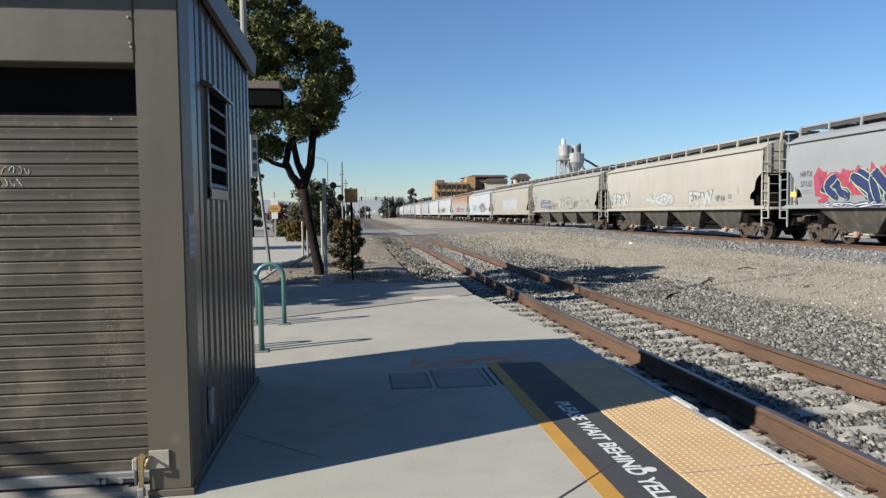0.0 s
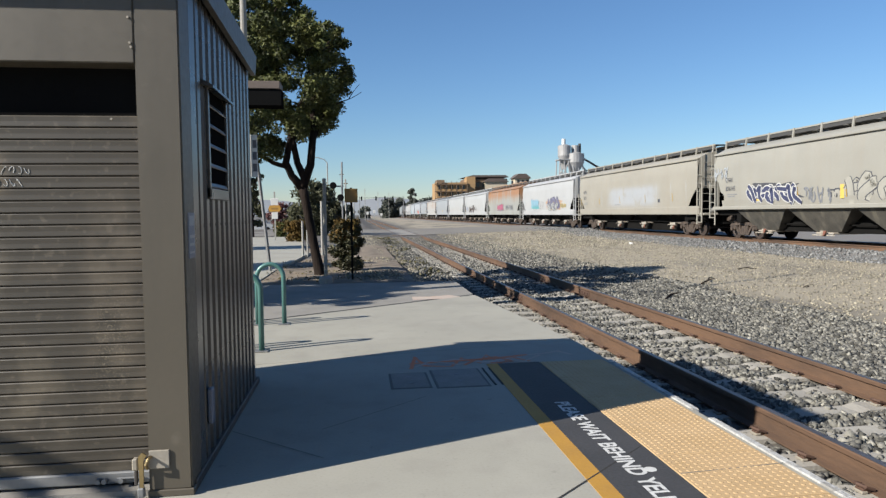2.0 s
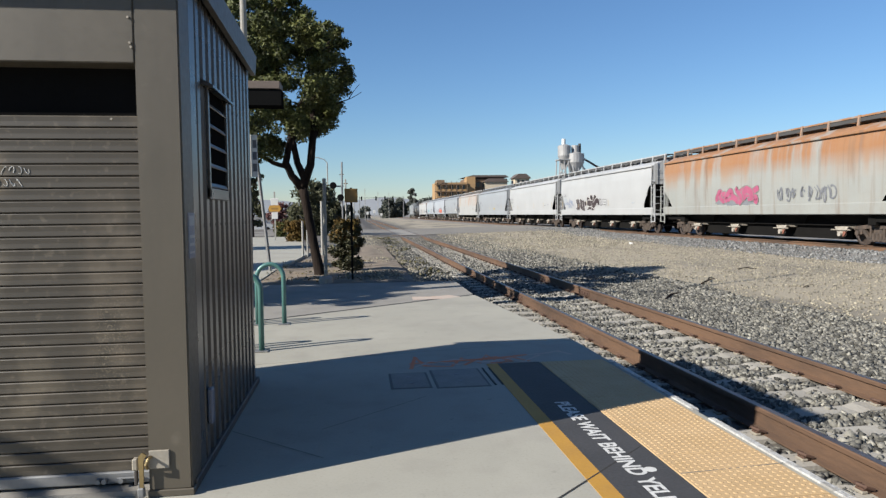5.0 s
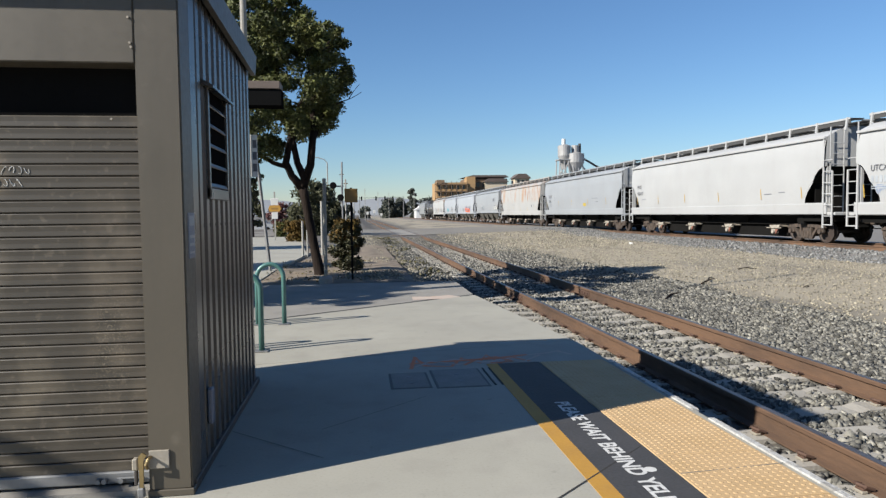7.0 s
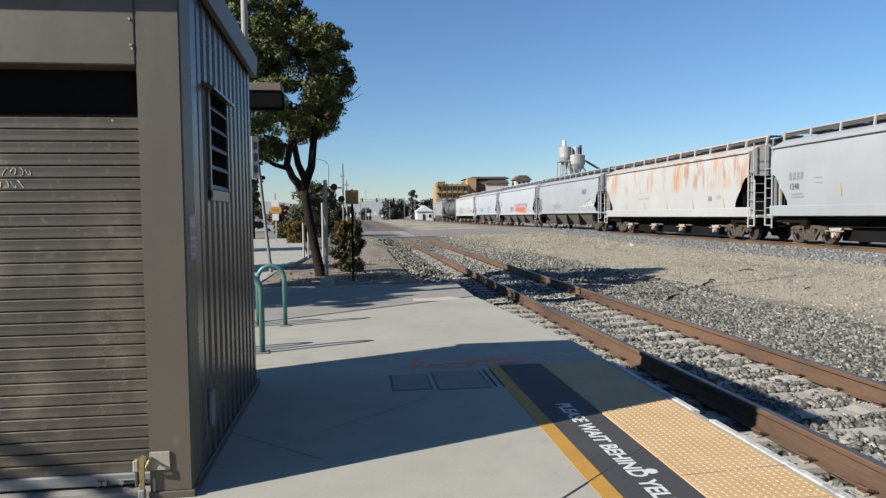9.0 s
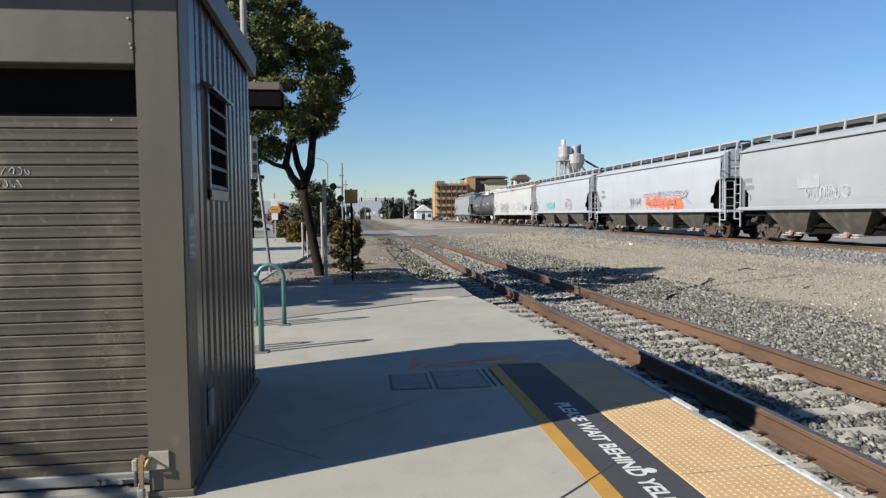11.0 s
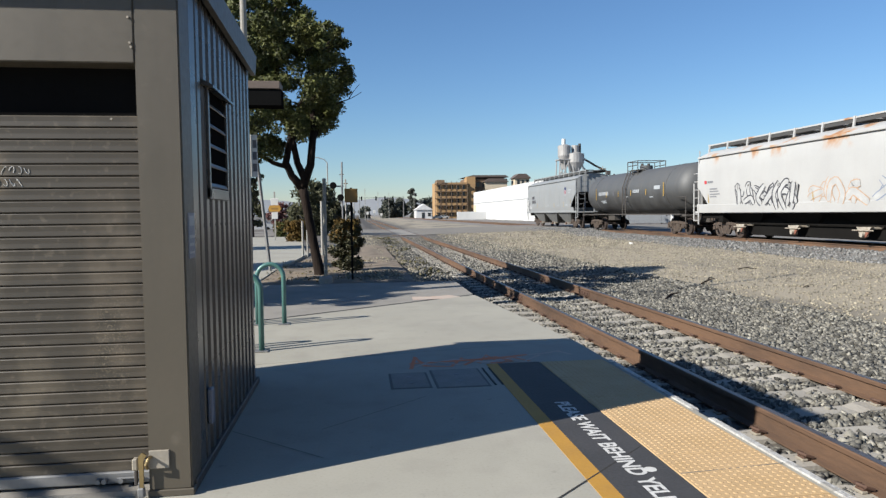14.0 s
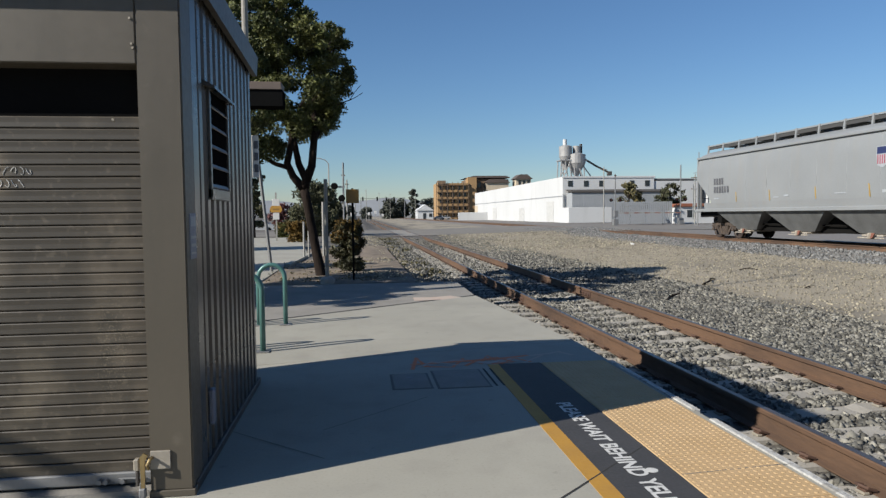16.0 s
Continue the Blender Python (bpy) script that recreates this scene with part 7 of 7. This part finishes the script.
def crossing():
    """The grade crossing with its flashing-light masts, gate arm, fences and the road over the tracks."""
    rd = empty("crossing_road", "pale worn asphalt road across the tracks", "road", kind="structure")
    bm = bmesh.new()
    for a, b in (((-60, -0.11), (-10, -0.105)), ((-10, -0.105), (3.12, -0.20)), ((4.8, -0.20), (18.3, 0.05)), ((20.0, 0.05), (60, -0.42))):
        vs = [bm.verts.new((a[0], 51, a[1])), bm.verts.new((b[0], 51, b[1])), bm.verts.new((b[0], 71, b[1])), bm.verts.new((a[0], 71, a[1]))]
        bm.faces.new(vs)
    part("road_surface", bm, M["asphalt"], rd)
    part("crossing_panel", bx(3.28, 4.64, 50.6, 71, -0.3, -0.2), M["concrete_dark"], rd, "concrete crossing panel between the rails")
    part("crossing_header", bx(2.6, 5.4, 50.2, 50.6, -0.36, -0.19, 0.02), M["clip"], rd)
    for x, y, h, arm in ((36.4, 92, 7.0, 9.3), (46.45, 92.5, 8.6, 0)):
        m = empty("crossing_signal", "grade crossing signal mast with lights and a striped gate arm" if arm else "tall grey signal mast at the grade crossing", "crossing signal", "crossing signals", pose(x, y, -0.45))
        part("mast", tube(bmesh.new(), [(0, 0, 0), (0, 0, h)], 0.09, 8), M["galv"], m)
        part("base_box", bx(-0.35, 0.35, -0.35, 0.35, 0, 0.9, 0.03), M["galv"], m)
        for sx in (-0.65, 0.65):
            hd = part("light_hood", tube(bmesh.new(), [(sx, -0.15, 3.6), (sx, -0.05, 3.6), (sx, 0.05, 3.6)], [0.24, 0.24, 0.1], 14), M["black"], m, "black round light head")
            part("lens", tube(bmesh.new(), [(sx, -0.17, 3.6), (sx, -0.155, 3.6)], 0.09, 10), M["lens_dark"], hd)
        part("cross_arm", bx(-0.7, 0.7, -0.04, 0.04, 3.55, 3.65), M["galv"], m)
        if arm:
            part("gate_mechanism", bx(-0.3, 0.3, -0.4, 0.1, 1.2, 2.1, 0.04), M["galv"], m)
            for i in range(12):
                part("gate_arm", bx(0.3 + arm * i / 12, 0.3 + arm * (i + 1) / 12, -0.45, -0.38, 1.68 - 0.004 * i, 1.82 - 0.004 * i), M["red"] if i % 2 else M["pole"], m)
            part("bell", tube(bmesh.new(), [(0, 0, h), (0, 0, h + 0.25)], [0.2, 0.05], 10), M["dark"], m)
    for x, y, h in ((48.4, 92, 7.2), (48.9, 93, 5.6), (41.5, 110, 9.6)):
        u = empty("utility_pole", "slim weathered utility pole", "utility pole", "utility poles", pose(x, y, -0.45))
        part("shaft", tube(bmesh.new(), [(0, 0, 0), (0, 0, h)], [0.11, 0.08], 8), M["pole"], u)
        part("cross_arm", bx(-0.6, 0.6, -0.05, 0.05, h - 0.5, h - 0.4), M["frame_wood"], u)
    f = empty("yard_fence", "grey slatted yard fence along the crossing", "fence", m=pose(37.9, 96, -0.45))
    part("rail", bx(0, 9, 0.05, 0.1, 0.5, 0.6), M["galv"], f)
    part("rail", bx(0, 9, 0.05, 0.1, 2.9, 3.0), M["galv"], f)
    sl = None
    for i in range(30):
        m = pose(0.3 * i + 0.15, 0, 0)
        if sl is None:
            sl = part("slat", bx(-0.125, 0.125, 0, 0.04, 0.1, 3.4), M["grey_sheet"], f)
            sl.matrix_basis = m
        else:
            same("slat", sl, m, f)
    rb = empty("red_trim_shop", "small white building with a red eave", "building", m=pose(49.3, 98, -0.45))
    part("wall", bx(0, 9, 0, 6, 0, 2.9), M["wh"], rb)
    part("eave", bx(-0.2, 9.2, -0.25, 6.2, 2.6, 3.1, 0.03), M["red_brown"], rb, "red-brown eave")
    for x in (1.0, 3.2):
        part("window", bx(x, x + 1.2, -0.05, 0.02, 1.0, 2.1), M["glass_dark"], rb)
    far_tree("yard_tree", "round olive tree in front of the lean-to", pose(42.3, 101, -0.45), 2.3, 6.4, 2600, 0.24, M["leaf_autumn_far"], 0.35, 11)
    far_tree("yard_tree", "dark green tree behind the red-eaved building", pose(52.5, 108, -0.45), 2.6, 6.6, 2200, 0.26, M["leaf_far"], 0.3, 12)
    far_tree("yard_tree", "small dark shrub tree by the mast", pose(46.4, 98, -0.45), 1.5, 4.6, 900, 0.22, M["leaf_far"], 0.6, 13)
    far_tree("yard_tree", "tall dark tree rising beyond the yard", pose(68, 80, -0.45), 3.2, 12.4, 4200, 0.26, M["leaf_far"], 0.3, 14)
    far_tree("yard_tree", "dark tree top beyond the yard", pose(69.5, 90, -0.45), 1.9, 12.3, 2600, 0.26, M["leaf_far"], 0.5, 15)
    # crossing mast and lamps on the platform side
    m = empty("crossing_signal", "grade crossing signal mast with black light heads", "crossing signal", "crossing signals", pose(-0.95, 48, -0.1))
    part("mast", tube(bmesh.new(), [(0, 0, 0), (0, 0, 5.2)], 0.06, 8), M["galv"], m)
    part("base_box", bx(-0.3, 0.3, -0.3, 0.3, 0, 0.8, 0.03), M["galv"], m)
    for sx, z in ((-0.62, 3.55), (-0.12, 2.7)):
        part("light_hood", tube(bmesh.new(), [(sx, -0.2, z), (sx, -0.02, z), (sx, 0.06, z)], [0.24, 0.24, 0.1], 14), M["black"], m, "black round light head")
    part("cross_arm", bx(-0.7, 0.1, -0.04, 0.04, 3.45, 3.55), M["galv"], m)
    s = empty("street_lamp", "slim street lamp with a curved arm", "street lamp", m=pose(-2.85, 70, -0.2))
    part("shaft", tube(bmesh.new(), [(0, 0, 0), (0, 0, 6.9), (-0.3, 0, 7.25), (-0.9, 0, 7.45), (-1.5, 0, 7.5)], [0.08, 0.06, 0.05, 0.045, 0.04], 8), M["pole"], s)
    part("lamp_head", bx(-2.0, -1.4, -0.12, 0.12, 7.42, 7.55, 0.03), M["galv"], s)
    for x, y, h in ((-1.42, 70.5, 6.3), (-1.05, 71, 5.4), (-0.4, 120, 6.0), (2.5, 190, 9), (24, 280, 11), (9, 280, 11), (14, 290, 11)):
        u = empty("utility_pole", "slim dark utility pole beside the line", "utility pole", "utility poles", pose(x, y, -0.3))
        part("shaft", tube(bmesh.new(), [(0, 0, 0), (0, 0, h)], [0.1, 0.07], 8), M["pole"], u)
        part("cross_arm", bx(-0.22, 0.22, -0.04, 0.04, h - 0.5, h - 0.4), M["frame_wood"], u)


M["red_brown"] = shade("red_brown", (0.24, 0.088, 0.048), 0.7)
M["lens_dark"] = shade("unlit_red_lens", (0.064, 0.01, 0.01), 0.3)
M["off"] = shade("faded_white", (0.42, 0.415, 0.40), 0.8)
M["leaf_autumn_far"] = surf("olive_leaf", (0.104, 0.08, 0.028), (0.056, 0.056, 0.02), 0.7, s1=0.4, rnd=0.4, island=True, bump=0)


def left_side():
    """Paths, dirt bed and planting beyond the platform."""
    pv = empty("pavement", "pale concrete path and forecourt behind the platform", "pavement", kind="structure")
    for poly in ([(-30, 13.5), (-2.05, 13.8), (-2.0, 18.6), (-1.75, 24.0), (-2.3, 30), (-30, 30)], [(-30, 30.05), (-2.3, 30.05), (-3.6, 44), (-30, 44)]):
        part("slab", slab(poly, -0.12, 0.02), M["concrete"], pv)
    part("kerb", slab([(-2.0, 18.6), (-1.85, 18.6), (-1.6, 24.0), (-1.75, 24.0)], -0.1, 0.08), M["concrete"], pv)
    d = empty("planting_bed", "tan dirt planting bed round the tree", "planting bed", kind="structure")
    bm = bmesh.new()
    xs = [-2.0 + 0.2 * i for i in range(17)]
    ys = [13.75 + 0.35 * i for i in range(48)]
    ys[0] = 13.60
    grid = [[bm.verts.new((x, y, -0.08 if y < 13.61 else lerp(x, ((0.7, 0.0), (1.2, -0.05))) + 0.03 * noise.noise((x * 1.5, y * 1.5, 7)) + 0.012)) for x in xs] for y in ys]
    for a, b in zip(grid, grid[1:]):
        for i in range(len(xs) - 1):
            bm.faces.new((a[i], a[i + 1], b[i + 1], b[i]))
    part("soil", bm, M["dirt"], d, smooth=True)
    nr = np.random.default_rng(9)
    v, f = clumps(nr, [(x, y, 0.03) for x in (-1.6, -0.9, -0.1) for y in (14.6, 16.2, 18, 20)], [0.6] * 12, 700, 0.03, 0.04)
    lt = mesh_np("leaf_litter", v, f, M["leaf_autumn_far"])
    tagged(lt, "scattered dry brown leaves on the dirt", "leaf litter", kind="stuff")
    bush("shrub", "green shrub with dry orange tips behind the posts", pose(-0.27, 16.8, -0.02), 0.40, 1.32, 10000, 0.036, M["leaf_dark"], M["leaf_autumn"], 4)
    bush("shrub", "orange-brown shrub beside the path", pose(-3.1, 36.0, -0.02), 0.55, 1.12, 3500, 0.065, M["leaf_autumn"], M["leaf_autumn"], 5)
    bush("shrub", "low olive shrub by the path", pose(-4.75, 44.5, -0.02), 0.6, 0.95, 1500, 0.075, M["leaf"], M["leaf_autumn"], 6)
    far_tree("background_tree", "dense dark green tree beyond the path", pose(-3.7, 52, -0.3), 2.2, 4.5, 7000, 0.13, M["leaf_far"], 0.12, 21, 0.08, 1.3)
    far_tree("background_tree", "dense dark green tree beyond the path", pose(-2.5, 55, -0.3), 1.6, 4.0, 5000, 0.13, M["leaf_far"], 0.1, 22, 0.08, 1.3)
    far_tree("background_tree", "dark tree standing by the drive", pose(-6.9, 46, -0.2), 1.2, 4.9, 3500, 0.14, M["leaf_far"], 0.25, 23)
    far_tree("background_tree", "reddish tree over the drive", pose(-8.9, 78, -0.3), 1.7, 3.3, 1800, 0.16, M["leaf_red"], 0.3, 24)
    parked_car(-10.9, 75, 0, "pale silver car parked on the drive")
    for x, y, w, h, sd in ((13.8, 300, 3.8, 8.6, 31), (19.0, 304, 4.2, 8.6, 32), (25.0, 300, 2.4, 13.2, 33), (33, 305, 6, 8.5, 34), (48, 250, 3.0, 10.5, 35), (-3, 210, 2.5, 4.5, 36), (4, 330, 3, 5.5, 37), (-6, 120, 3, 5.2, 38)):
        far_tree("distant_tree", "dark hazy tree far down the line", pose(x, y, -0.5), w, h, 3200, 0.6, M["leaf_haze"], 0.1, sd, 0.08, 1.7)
    g = empty("signal_gantry", "span of traffic signals over a distant road", "traffic signal", m=pose(0, 232, -0.4))
    for x in (1.2, 16.2):
        part("mast", tube(bmesh.new(), [(x, 0, 0), (x, 0, 7.9)], 0.12, 8), M["galv"], g)
    part("arm", tube(bmesh.new(), [(1.2, 0, 7.5), (16.2, 0, 7.7)], 0.07, 6), M["galv"], g)
    for x in (1.9, 6.8, 9.9, 12.6):
        part("signal_head", bx(x - 0.24, x + 0.24, -0.2, 0.2, 6.6, 8.0, 0.03), M["black"], g, "black traffic signal head")
    for x, y, h in ((3.0, 180, 2.6), (5.2, 196, 3.0), (7.6, 205, 2.2), (-1.2, 150, 2.4)):
        p = empty("marker_post", "white line-side marker on a short post", "marker", "line-side markers", pose(x, y, -0.4))
        part("shaft", bx(-0.08, 0.08, -0.05, 0.05, 0, h), M["pole"], p)
        part("plate", bx(-0.32, 0.32, -0.1, -0.06, h - 0.8, h, 0.02), M["white"], p)
    wl = empty("distant_wall", "low pale wall far along the line", "wall", m=pose(30, 200, -0.5))
    part("wall", bx(0, 9, 0, 0.3, 0, 2.4, 0.05), M["wh"], wl)
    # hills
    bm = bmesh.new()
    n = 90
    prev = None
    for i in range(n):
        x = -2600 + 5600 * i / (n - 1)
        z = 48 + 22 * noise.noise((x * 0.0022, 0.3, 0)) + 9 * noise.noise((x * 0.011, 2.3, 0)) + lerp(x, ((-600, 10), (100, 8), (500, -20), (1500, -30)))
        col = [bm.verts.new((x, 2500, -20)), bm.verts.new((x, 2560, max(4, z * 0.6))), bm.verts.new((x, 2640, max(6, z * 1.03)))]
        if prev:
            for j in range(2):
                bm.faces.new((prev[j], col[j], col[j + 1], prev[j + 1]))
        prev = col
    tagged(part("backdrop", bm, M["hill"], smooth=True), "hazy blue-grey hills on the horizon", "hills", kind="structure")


ground()
near_track()
far_track()
platform()
crossing()
warehouse()
silos()
apartments()
left_side()
train()
shed()
TREE = make_tree("street_tree", "dark-trunked leafy tree leaning over the dirt bed", pose(-0.86, 15.73, -0.02), 3)
for x, y, r, k in ((-6.2, 9.9, 40, 0.72), (-6.9, 10.5, 200, 0.72), (-3.6, 13.0, 70, 0.85), (-10.4, 16.2, 100, 0.95), (-9.8, 26, 300, 0.95)):
    t = copy_thing(TREE, pose(x, y, -0.02, 0, 0, r) @ Matrix.Scale(k, 4))
    t["label"] = "leafy street tree in the bed behind the shed"
NEAR = far_tree("young_tree", "young leafy tree with drooping limbs beside the shed", pose(-6.58, 2.72, -0.02), 0.55, 3.3, 1600, 0.06, M["leaf"], 0.62, 43)
for line in (((0.0, 0.0, 2.3), (-0.1, -0.5, 3.0), (0.1, -0.9, 3.3), (0.56, -0.92, 3.11), (1.10, -0.92, 2.84), (1.6, -0.92, 2.58)),
             ((0.1, -0.9, 3.3), (0.3, -0.92, 3.08), (0.7, -0.92, 2.87), (1.15, -0.92, 2.62))):
    part("low_limb", tube(bmesh.new(), line, [0.06] + [0.045] * (len(line) - 2) + [0.03], 8), M["bark"], NEAR)
far_tree("tall_tree", "tall leafy tree beyond the station drive", pose(-18.2, -1.3, -0.4), 2.9, 8.6, 5200, 0.13, M["leaf"], 0.5, 41, 0.1)
signs()
bike_rack()
covers()
litter()
nrng = np.random.default_rng(1)
stones("ballast", nrng, 62000, (2.36, 8.2), (-0.5, 17), 0.0275, "grey and tan broken ballast stones round the near track", power=1.35)
stones("ballast", nrng, 12000, (2.36, 6.6), (-6, -0.4), 0.026, "grey broken ballast stones between the concrete ties")
stones("gravel_bed", nrng, 20000, (7.4, 15.6), (5.0, 36), 0.021, "loose tan and grey gravel scattered over the dirt", power=1.2, mat="stone_tan")
stones("track_gravel", nrng, 19000, (1.6, 8.2), (13.9, 48), 0.036, "grey gravel along the far near-track", power=1.4)
stones("distant_gravel", nrng, 6000, (6.0, 15.6), (32, 51), 0.04, "tan gravel on the dirt near the crossing", mat="stone_tan")
stones("bed_gravel", nrng, 5200, (-0.3, 2.0), (14.2, 46), 0.022, "loose grey gravel spilled over the dirt bed", power=1.5, mat="stone_tan")
stones("main_ballast", nrng, 19000, (14.9, 21.6), (12, 60), 0.042, "grey ballast stones round the main track", power=1.3, mat="stone_blue")


def motions():
    for c in TRAIN:
        walk(c[0], [(t, pose(FAR_TRACK, c[1] - SPEED * t, FAR_RAIL)) for t in range(17)])
    step = math.degrees(SPEED / FPS / 0.457)
    for w, y in WHEELS:
        walk(w, [(i / FPS, pose(0, y, 0.457, step * i)) for i in range(16 * FPS + 1)])


motions()
